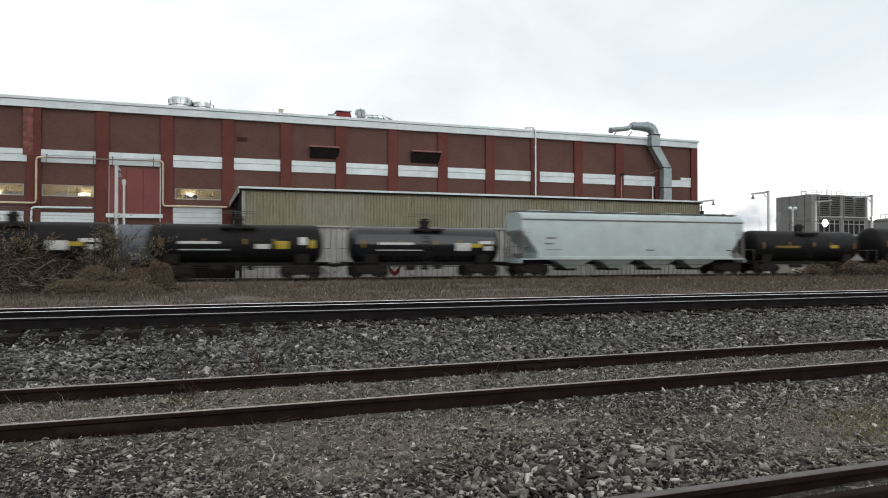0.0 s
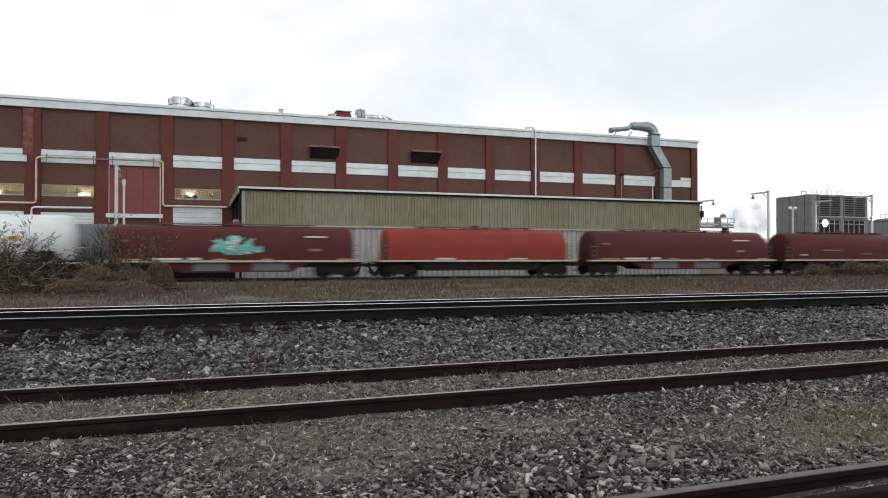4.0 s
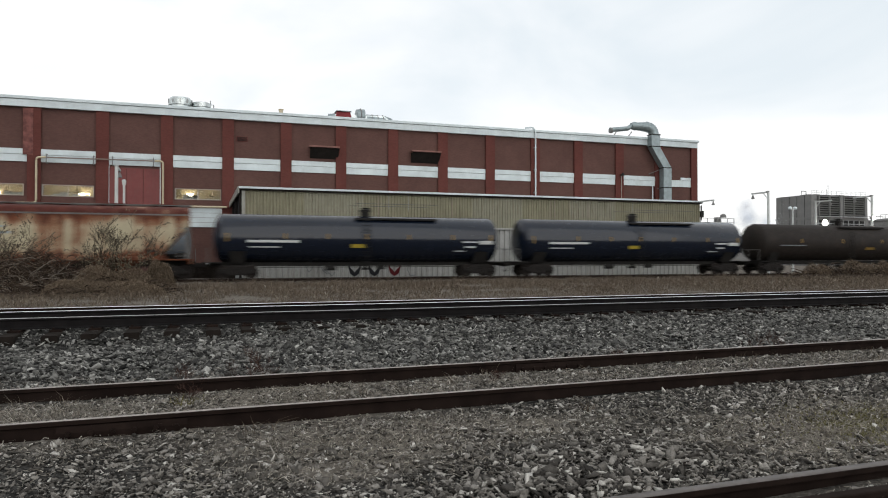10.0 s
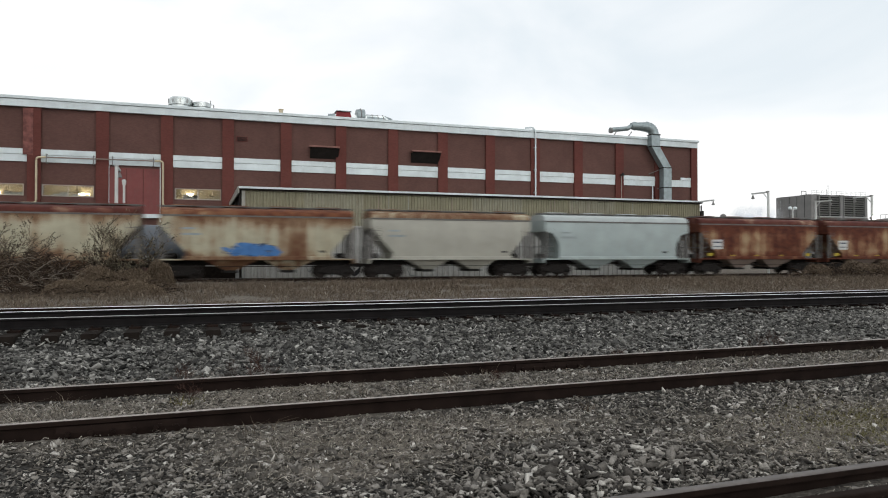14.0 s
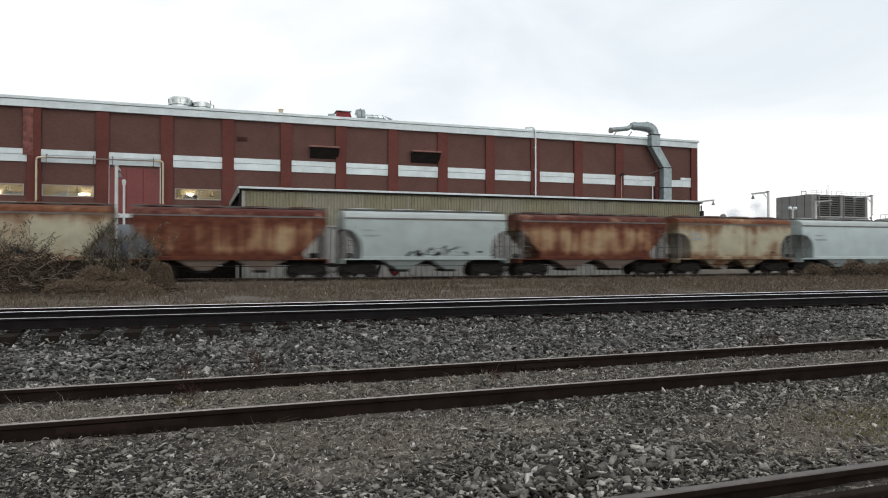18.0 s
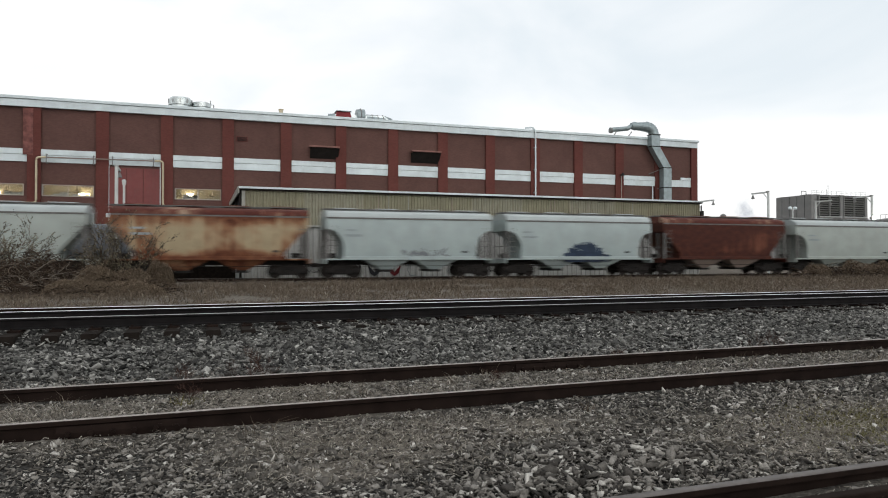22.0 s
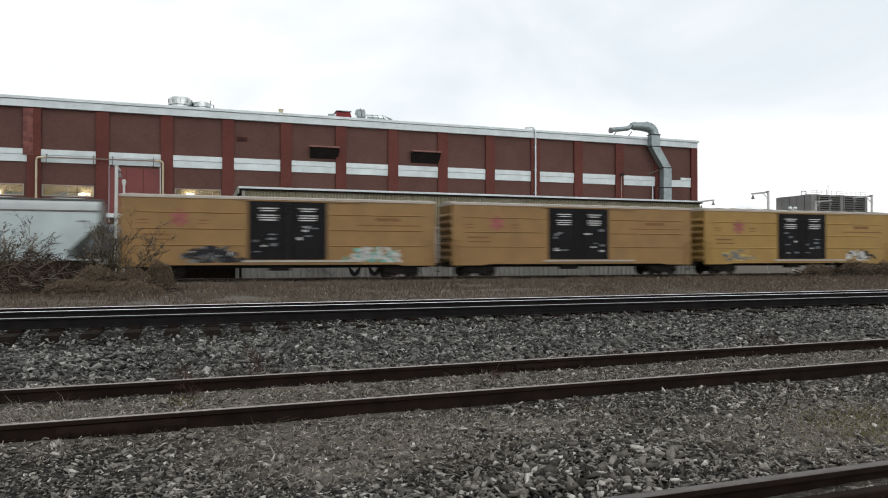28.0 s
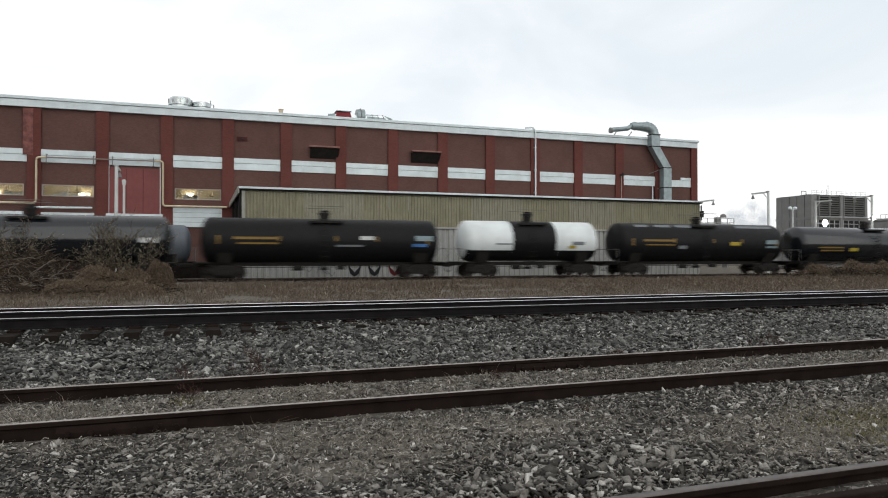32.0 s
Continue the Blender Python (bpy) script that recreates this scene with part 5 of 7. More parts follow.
def loading_dock():
    d = thing("loading_dock", "dark timber and concrete loading dock beside the shed", "dock")
    part("deck", Geo().box(-2.2, 2.6, 51.2, 53.6, 0.72, 0.95, 0.02), M_TIE, d)
    for i in range(7):
        part("pile", Geo().box(-2.1 + 0.75 * i, -1.85 + 0.75 * i, 51.25, 53.5, -0.45, 0.72), M_TIE, d)
    part("back_board", Geo().box(-2.2, 2.6, 53.6, 53.7, -0.45, 0.95), M_SHADEBLACK, d)
    part("front_board", Geo().box(-2.2, 2.34, 51.215, 51.245, -0.45, 0.7), M_TIE, d)
    part("notice_plate", Geo().box(0.35, 1.5, 51.17, 51.2, 0.74, 0.93), M_MARKWHITE, d, "white plate")
    part("edge_post", Geo().box(2.35, 2.6, 51.0, 51.2, -0.45, 1.0), M_GREYLIGHT, d)


loading_dock()


# ---------------------------------------------------------------- factory
BY = 70.0                       # face of the pilasters
BAY, BAY0, PANEL = 5.47, -2.42, 4.40
EAVE, TOPZ = 14.62, 15.56
FACTORY_RIGHT, FACTORY_LEFT = 57.3, -45.0


def build_factory():
    f = thing("factory_building", "long red brick factory with brown bays and white window bands", "building")
    zb = -0.45
    windows = {0: (-2.27, 1.88), -2: (-13.31, -9.11), -3: (-18.8, -14.71)}
    for k in range(-8, 11):
        x0 = BAY0 + BAY * k
        x1 = min(x0 + PANEL, 56.4)
        g = Geo()
        if k in windows:
            a, b = windows[k]
            za, zc = 6.79, 7.84
            g.box(x0 - 0.05, x1 + 0.05, BY + 0.25, BY + 0.65, zb, za)
            g.box(x0 - 0.05, x1 + 0.05, BY + 0.25, BY + 0.65, zc, EAVE + 0.1)
            g.box(x0 - 0.05, a, BY + 0.25, BY + 0.65, za, zc)
            g.box(b, x1 + 0.05, BY + 0.25, BY + 0.65, za, zc)
        else:
            g.box(x0 - 0.05, x1 + 0.05, BY + 0.25, BY + 0.65, zb, EAVE + 0.1)
        part("wall_panel", g, M_BRICK, f, "brown recessed brick bay")
        part("pilaster", Geo().box(x1 if k == 10 else x0 + PANEL, FACTORY_RIGHT if k == 10 else x0 + BAY, BY, BY + 0.65, zb, EAVE + 0.1), M_BRICKRED, f, "red brick pilaster")
        # blank window band: two painted boards with a ledge
        if k == 10:
            bp = part("band_panel", Geo().box(x0 + 0.2, x1, BY + 0.14, BY + 0.25, 9.82, 10.62), M_WHITE, f, "white painted panel")
            part("upper_board", Geo().box(x1 - 1.45, x1, BY + 0.09, BY + 0.25, 10.64, 10.95), M_WHITE, bp)
        else:
            bp = part("band_panel", Geo().box(x0, x0 + PANEL, BY + 0.14, BY + 0.25, 9.80, 10.42), M_WHITE, f, "white painted panel")
            part("upper_board", Geo().box(x0, x0 + PANEL, BY + 0.09, BY + 0.25, 10.45, 10.93), M_WHITE, bp)
            part("band_shadow_gap", Geo().box(x0, x0 + PANEL, BY + 0.2, BY + 0.25, 10.42, 10.45), M_GREYLIGHT, bp)
        if k in windows:
            a, b = windows[k]
            w = part("window", Geo().box(a, b, BY + 0.20, BY + 0.30, 6.79, 6.87).box(a, b, BY + 0.20, BY + 0.30, 7.76, 7.84)
                     .box(a, a + 0.08, BY + 0.20, BY + 0.30, 6.87, 7.76).box(b - 0.08, b, BY + 0.20, BY + 0.30, 6.87, 7.76)
                     .box((a + b) / 2 - 0.05, (a + b) / 2 + 0.05, BY + 0.21, BY + 0.29, 6.87, 7.76), M_WINFRAME, f, "lit strip window in a pale frame")
            for p0, p1 in ((a + 0.08, (a + b) / 2 - 0.05), ((a + b) / 2 + 0.05, b - 0.08)):
                pane = part("pane", Geo().box(p0, p1, BY + 0.245, BY + 0.255, 6.87, 7.76), M_GLASS, w, "clear window pane")
                pane.visible_shadow = False
            part("lintel", Geo().box(a - 0.1, b + 0.1, BY + 0.16, BY + 0.26, 7.84, 8.02), M_BRICK, w)
            # shallow lit room behind
            room = part("room_wall", Geo().box(a - 0.4, b + 0.4, BY + 3.0, BY + 3.1, 5.9, 9.0).box(a - 0.5, a - 0.4, BY + 0.65, BY + 3.1, 5.9, 9.0)
                        .box(b + 0.4, b + 0.5, BY + 0.65, BY + 3.1, 5.9, 9.0).box(a - 0.5, b + 0.5, BY + 0.65, BY + 3.1, 9.0, 9.1)
                        .box(a - 0.5, b + 0.5, BY + 0.65, BY + 3.1, 5.8, 5.9), M_ROOM, w, "warm coloured room inside")
            rr = random.Random(k + 40)
            for i in range(2):
                tx = a + 1.0 + (b - a - 2.0) * i
                part("tube_light", Geo().box(tx - 0.7, tx + 0.7, BY + 1.4, BY + 1.6, 8.6, 8.7), M_TUBE, w, "glowing tube light inside")
            tx = a + (b - a) * (0.72 if k == -2 else 0.32)
            part("tube_light", Geo().box(tx - 0.4, tx + 0.45, BY + 2.6, BY + 2.75, 7.18, 7.32) if k else Geo().box(tx - 0.3, tx + 0.3, BY + 2.6, BY + 2.7, 6.95, 7.6), M_TUBE, w, "glowing tube light inside")
            for i in range(3):
                tx = a + 0.4 + (b - a - 0.8) * rr.random()
                part("hanging_shade", Geo().lathe([(0, 0.28), (0.16, 0.10), (0.5, 0.03)], (tx, BY + 1.8, 7.3), "z", 10), M_ROOM, w)
            for i in range(3):
                tx = a + rr.uniform(0.3, b - a - 0.9)
                part("cabinet", Geo().box(tx, tx + rr.uniform(0.4, 0.9), BY + 2.2, BY + 2.7, 5.9, rr.uniform(7.0, 7.5)), M_GREYLIGHT, w)
    # roof and its edge
    part("fascia", Geo().box(FACTORY_LEFT, 56.4, BY - 0.12, BY + 0.7, EAVE, EAVE + 0.62).box(56.4, FACTORY_RIGHT, BY - 0.02, BY + 0.7, EAVE, EAVE + 0.62), M_FASCIA, f, "pale metal roof edge")
    part("roof_cap", Geo().box(FACTORY_LEFT, FACTORY_RIGHT + 0.1, BY - 0.22, BY + 0.8, EAVE + 0.65, TOPZ - 0.02, 0.03), M_WHITE, f, "white roof cap")
    part("cap_shadow_gap", Geo().box(FACTORY_LEFT, FACTORY_RIGHT, BY - 0.05, BY + 0.7, EAVE + 0.62, EAVE + 0.65), M_GREY, f)
    part("roof", Geo().box(FACTORY_LEFT, FACTORY_RIGHT, BY + 0.8, BY + 42, EAVE + 0.3, EAVE + 0.6), M_ROOFGRAVEL, f, "flat gravelled roof")
    part("end_wall", Geo().box(FACTORY_RIGHT - 0.4, FACTORY_RIGHT, BY + 0.65, BY + 42, zb, EAVE + 0.3).box(FACTORY_LEFT, FACTORY_LEFT + 0.4, BY + 0.65, BY + 42, zb, EAVE + 0.3), M_BRICK, f)
    part("back_wall", Geo().box(FACTORY_LEFT, FACTORY_RIGHT, BY + 41.6, BY + 42, zb, EAVE + 0.3), M_BRICK, f)
    # big red door with pale posts
    d = part("door", Geo().box(-7.85, -3.55, BY + 0.13, BY + 0.25, 5.35, 9.55), M_REDDOOR, f, "tall red painted loading door")
    for x in (-6.42, -5.0):
        part("door_seam", Geo().box(x - 0.03, x + 0.03, BY + 0.11, BY + 0.13, 5.35, 9.5), M_BRICKRED, d)
    for x in (-7.92, -3.50):
        part("door_post", Geo().box(x - 0.07, x + 0.07, BY + 0.05, BY + 0.25, 4.6, 9.75), M_WHITE, d, "white door post")
    part("door_sill", Geo().box(-8.1, -3.3, BY - 0.1, BY + 0.25, 4.98, 5.34), M_WHITE, d, "white sill beam")
    # white lower panels
    for a, b, z0, z1 in ((-2.42, 1.98, 4.2, 6.0), (-13.5, -9.1, 4.2, 5.35), (-19.3, -14.7, 4.1, 5.4)):
        lp = part("lower_panel", Geo().box(a, b, BY + 0.12, BY + 0.25, z0, z1), M_WHITE, f, "white painted lower panel")
        for i in range(1, 4):
            part("panel_joint", Geo().box(a, b, BY + 0.105, BY + 0.12, z0 + (z1 - z0) * i / 4 - 0.02, z0 + (z1 - z0) * i / 4 + 0.02), M_GREYLIGHT, lp)
    # small vents in the brick
    part("brick_vent", Geo().box(3.28, 4.33, BY + 0.18, BY + 0.26, 12.56, 13.04), M_BRICKRED, f)
    for i in range(4):
        part("brick_vent_slat", Geo().box(3.34, 4.27, BY + 0.15, BY + 0.18, 12.62 + 0.1 * i, 12.67 + 0.1 * i), M_HOOD, f)
    part("patched_plaster", Geo().box(-15.0 + 0.25, -13.95, BY - 0.02, BY, 10.4, 14.5), plain("chipped_paint_patch", (0.15, 0.062, 0.054), 0.9, 0, 0.5, 2.0), f, "chipped pale patch on a pilaster")
    return f


build_factory()


def hood(x0, x1, z0, z1):
    h = thing("vent_hood", "dark open vent hood propped out from the brick wall", "vent", "vent hoods on the wall", at=(0.5 * (x0 + x1), BY + 0.2, z0))
    w = (x1 - x0) / 2
    ht = z1 - z0
    part("top_plate", Geo().rings([[(-w - 0.30, -1.25, ht + 0.02), (w - 0.05, -1.25, ht + 0.02), (w + 0.12, 0.05, ht + 0.07), (-w - 0.05, 0.05, ht + 0.07)],
                                   [(-w - 0.30, -1.25, ht + 0.17), (w - 0.05, -1.25, ht + 0.17), (w + 0.12, 0.05, ht + 0.22), (-w - 0.05, 0.05, ht + 0.22)]]), M_HOODTOP, h, "rusty brown top plate")
    part("back_plate", Geo().box(-w, w, 0.0, 0.045, 0, ht), M_SHADEBLACK, h)
    part("flap", Geo().rings([[(-w - 0.12, -0.95, ht - 0.05), (w - 0.08, -0.95, ht - 0.05), (w, -0.02, 0.0), (-w, -0.02, 0.0)],
                              [(-w - 0.12, -0.95, ht), (w - 0.08, -0.95, ht), (w, 0.0, 0.06), (-w, 0.0, 0.06)]]), M_HOOD, h, "dark slanted flap")
    for s in (-1, 1):
        part("side_plate", Geo().extrude_x([(0.05, 0.0), (0.05, ht), (-0.9, ht)][::-1], s * w - 0.02, s * w + 0.02), M_HOOD, h)


hood(10.38, 13.16, 11.26, 12.21)
hood(20.92, 23.93, 11.28, 12.27)


def wall_pipes():
    y = BY - 0.28
    def bend(pts, r=0.3):
        """Rounds the corners of a polyline."""
        out = [Vector(pts[0])]
        for a, b, c in zip(pts, pts[1:], pts[2:]):
            a, b, c = Vector(a), Vector(b), Vector(c)
            p, q = b + (a - b).normalized() * r, b + (c - b).normalized() * r
            out += [((1 - k) ** 2) * p + 2 * k * (1 - k) * b + k * k * q for k in (0, 0.25, 0.5, 0.75, 1.0)]
        return out + [Vector(pts[-1])]
    p = thing("wall_pipe", "cream painted pipe looping up and along the brick wall", "pipe")
    part("pipe_run", Geo().tube(bend([(-22, y, 6.12), (-13.65, y, 6.12), (-13.65, y, 10.17), (-12.9, y, 10.18)]), 0.095, 10), M_CREAM, p, smooth=True)
    part("pipe_run", Geo().tube(bend([(-4.0, y, 10.25), (-3.28, y, 10.26), (-3.28, y, 6.11), (2.4, y, 6.11)]), 0.095, 10), M_CREAM, p, smooth=True)
    part("upper_pipe", Geo().tube([(-12.95, y, 10.18), (-3.95, y, 10.25)], 0.06, 8), M_TAN, p, "thin dull upper pipe", smooth=True)
    for x, z in ((-12.85, 10.18), (-9.1, 10.2), (-7.55, 10.22), (-4.1, 10.24)):
        part("pipe_bracket", Geo().box(x - 0.05, x + 0.05, y - 0.14, BY + 0.25, z - 0.5, z - 0.42).box(x - 0.035, x + 0.035, y - 0.16, y - 0.11, z - 0.5, z + 0.30).box(x - 0.035, x + 0.035, y - 0.16, BY + 0.1, z + 0.22, z + 0.30), M_GREY, p)
    q = thing("wall_pipe", "white pipe along the foot of the brick wall", "pipe")
    part("pipe_run", Geo().tube(bend([(-14.0, y, 4.4), (-14.0, y, 5.75), (-9.2, y, 5.79)]), 0.09, 8), M_WHITE, q, smooth=True)
    d = thing("downpipe", "white downpipe running down the brick wall", "pipe")
    part("pipe_run", Geo().tube(bend([(34.2, BY + 0.3, 15.75), (34.9, BY - 0.3, 15.75), (35.19, BY - 0.3, 15.3), (35.19, BY - 0.3, 6.3)], 0.2), 0.09, 8), M_WHITE, d, smooth=True)
    for z in (8.5, 11, 13.5):
        part("pipe_clip", Geo().box(35.05, 35.33, BY - 0.36, BY + 0.0, z, z + 0.08), M_GREYLIGHT, d)
    e = thing("downpipe", "thin pale pipe down the wall beside a duct", "pipe")
    part("pipe_run", Geo().tube([(50.75, BY - 0.08, 9.75), (50.75, BY - 0.08, 6.4)], 0.07, 8), M_WHITE, e, smooth=True)
    f2 = thing("wall_lamp", "small dark lamp on a bracket on the wall", "lamp")
    part("bracket", Geo().box(46.3, 46.4, BY - 0.5, BY + 0.02, 10.9, 11.0), M_DARK, f2)
    part("conduit", Geo().tube([(46.45, BY - 0.06, 10.9), (46.45, BY - 0.06, 6.4)], 0.045, 6), M_WINFRAME, f2, "pale thin conduit")
    part("head", Geo().lathe([(-0.15, 0.2), (0.1, 0.14), (0.2, 0.05)], (46.35, BY - 0.5, 10.95), "z", 10), M_DARK, f2)


wall_pipes()


def build_duct():
    d = thing("exhaust_duct", "large galvanised exhaust duct climbing the wall and over the roof", "duct")
    y0, y1 = BY - 1.0, BY - 0.15
    ym = 0.5 * (y0 + y1)
    part("lower_duct", Geo().box(51.65, 52.75, y0, y1, 6.4, 11.9, 0.02), M_GALV, d)
    part("slanted_duct", Geo().extrude_y([(51.65, 11.9), (52.75, 11.9), (51.15, 14.3), (50.0, 14.3)], y0, y1), M_GALV, d)
    part("upper_duct", Geo().box(50.0, 51.15, y0, y1, 14.3, 15.75, 0.02), M_GALV, d)
    for x0, x1, z in ((51.65, 52.75, 9.5), (51.65, 52.75, 11.85), (50.0, 51.15, 14.3), (50.0, 51.15, 15.7)):
        part("flange", Geo().box(x0 - 0.05, x1 + 0.05, y0 - 0.05, y1 + 0.05, z, z + 0.10), M_DARK, d)
    rows = []
    for i in range(5):
        q = math.pi / 2 * i / 4
        c = Vector((49.55 + 1.02 * math.cos(q), ym, 15.8 + 0.85 * math.sin(q)))
        out = Vector((math.cos(q), 0, math.sin(q)))
        rows.append([tuple(c + out * (0.64 * math.cos(a)) + Vector((0, 1, 0)) * 0.5 * math.sin(a)) for a in (2 * math.pi * k / 12 for k in range(12))])
    part("elbow", Geo().rings(rows), M_GALV, d, smooth=True)
    part("cone", Geo().lathe([(-2.1, 0.34), (-1.7, 0.50), (-1.2, 0.46), (0, 0.58), (0.1, 0.58)], (49.5, ym, 16.65), "x", 14), M_GALV, d, smooth=True)
    part("tail_pipe", Geo().tube([(47.5, ym, 16.62), (46.9, ym, 16.3), (44.6, ym, 16.0)], 0.27, 12), M_GALV, d, smooth=True)
    part("tail_collar", Geo().lathe([(-0.12, 0.33), (0.12, 0.33)], (44.7, ym, 15.96), "x", 12), M_GREY, d)
    for x in (45.6, 47.6):
        part("roof_strut", Geo().tube([(x, ym + 0.9, 15.5), (x, ym + 0.1, 16.0)], 0.05, 6), M_GREY, d)
    part("wall_strut", Geo().tube([(50.4, BY + 0.2, 11.2), (51.7, y1 - 0.2, 11.8)], 0.05, 6), M_GREY, d)
    part("wall_strut", Geo().tube([(51.5, y1 - 0.1, 9.5), (51.5, BY + 0.25, 9.5)], 0.05, 6), M_GREY, d)


build_duct()


def roof_units():
    y = 74.0
    z = 15.2
    a = thing("roof_fan", "round galvanised roof fan with a hooded top", "roof fan", at=(-1.9, y, z))
    part("drum", Geo().lathe([(0, 1.0), (1.15, 1.0), (1.2, 1.12), (1.75, 1.15), (1.8, 1.0), (1.95, 0.95), (2.0, 0.1)], (0, 0, 0), "z", 20), M_GALVBRIGHT, a, smooth=True)
    for i in range(10):
        q = 2 * math.pi * i / 10
        part("rib", Geo().box(-0.04, 0.04, 0.96, 1.18, 1.35, 1.75), M_GREYLIGHT, a, at=pose(0, 0, 0, 0, 0, math.degrees(q)))
    b = thing("roof_fan", "smaller galvanised roof fan beside a pipe", "roof fan", at=(0.1, y, z))
    part("drum", Geo().lathe([(0, 0.8), (1.1, 0.8), (1.15, 0.9), (1.55, 0.92), (1.62, 0.75), (1.72, 0.1)], (0, 0, 0), "z", 18), M_GALVBRIGHT, b, smooth=True)
    part("side_pipe", Geo().tube([(0.85, 0, 0), (0.85, 0, 1.9)], 0.05, 6), M_GREYLIGHT, b)
    part("side_pipe", Geo().tube([(0.85, 0, 1.5), (1.15, 0, 1.5), (1.15, 0, 0)], 0.05, 6), M_GREYLIGHT, b)
    c = thing("roof_vent", "small square cream vent stub on the roof", "roof vent", at=(7.9, y, z))
    part("stub", Geo().box(-0.2, 0.2, -0.2, 0.2, 0, 1.45), M_CREAM, c)
    part("stub_cap", Geo().box(-0.24, 0.24, -0.24, 0.24, 1.45, 1.55, 0.03), M_CREAM, c)
    d = thing("roof_air_unit", "long galvanised roof air unit with a red section", "air unit", at=(16.4, y, z))
    part("casing", Geo().rings([[(-3.7, -0.8, 0.4), (3.7, -0.8, 0.4), (3.7, 0.8, 0.4), (-3.7, 0.8, 0.4)], [(-2.9, -0.7, 1.3), (2.4, -0.7, 1.4), (2.4, 0.7, 1.4), (-2.9, 0.7, 1.3)]]), M_GALVBRIGHT, d)
    part("red_section", Geo().rings([[(-2.9, -0.85, 1.0), (-1.2, -0.85, 1.0), (-1.2, 0.6, 1.0), (-2.9, 0.6, 1.0)], [(-2.75, -0.75, 1.62), (-1.35, -0.75, 1.55), (-1.35, 0.6, 1.55), (-2.75, 0.6, 1.62)]]), M_REDFAN, d, "dark red fan section")
    part("red_section_lid", Geo().box(-2.85, -1.25, -0.9, 0.7, 1.60, 1.68), M_GALV, d)
    part("round_head", Geo().lathe([(-0.55, 0.5), (-0.5, 0.78), (0.35, 0.84), (0.45, 0.5)], (-0.1, -0.2, 1.25), "x", 18), M_GALV, d, smooth=True)
    part("head_flange", Geo().lathe([(-0.05, 0.6), (-0.05, 0.90), (0.03, 0.90), (0.03, 0.6)], (-0.15, -0.2, 1.25), "x", 18), M_GREY, d)
    part("long_housing", Geo().lathe([(0.45, 0.3), (0.5, 0.62), (2.5, 0.58), (3.3, 0.36), (3.5, 0.1)], (0, -0.2, 0.95), "x", 16), M_GALV, d, smooth=True)
    for x in (1.1, 1.7, 2.3):
        part("housing_band", Geo().lathe([(-0.04, 0.5), (-0.04, 0.65), (0.04, 0.65), (0.04, 0.5)], (x, -0.2, 0.95), "x", 16), M_GREY, d)
    part("end_hump", Geo().lathe([(-0.4, 0.2), (-0.3, 0.5), (0.4, 0.6), (0.5, 0.3)], (-3.3, -0.2, 0.85), "x", 14), M_GALV, d, smooth=True)
    part("curb", Geo().box(-3.5, 3.5, -0.7, 0.7, -0.1, 0.42), M_GREYLIGHT, d)


roof_units()


# ---------------------------------------------------------------- loading shed
SX0, SX1, SY = 2.94, 44.45, 54.0


def zigzag_wall(x0, x1, y, z0, z1, pitch=0.24, depth=0.055, wall=0.02):
    """Ribbed sheet metal, upright ribs."""
    pts = []
    x = x0
    while x < x1 - 1e-6:
        for dx, dy in ((0.0, 0.0), (0.40, 0.0), (0.52, -depth), (0.90, -depth)):
            if x + dx * pitch <= x1:
                pts.append((x + dx * pitch, y + dy))
        x += pitch
    pts.append((x1, y))
    n = len(pts)
    vs = [(a, b, z) for z in (z0, z1) for a, b in pts] + [(a, b + wall, z) for z in (z0, z1) for a, b in pts]
    fs = []
    for i in range(n - 1):
        fs.append((i, i + 1, n + i + 1, n + i))
        fs.append((2 * n + i + 1, 2 * n + i, 3 * n + i, 3 * n + i + 1))
        fs.append((n + i, n + i + 1, 3 * n + i + 1, 3 * n + i))
        fs.append((i + 1, i, 2 * n + i, 2 * n + i + 1))
    return Geo().add(vs, fs)


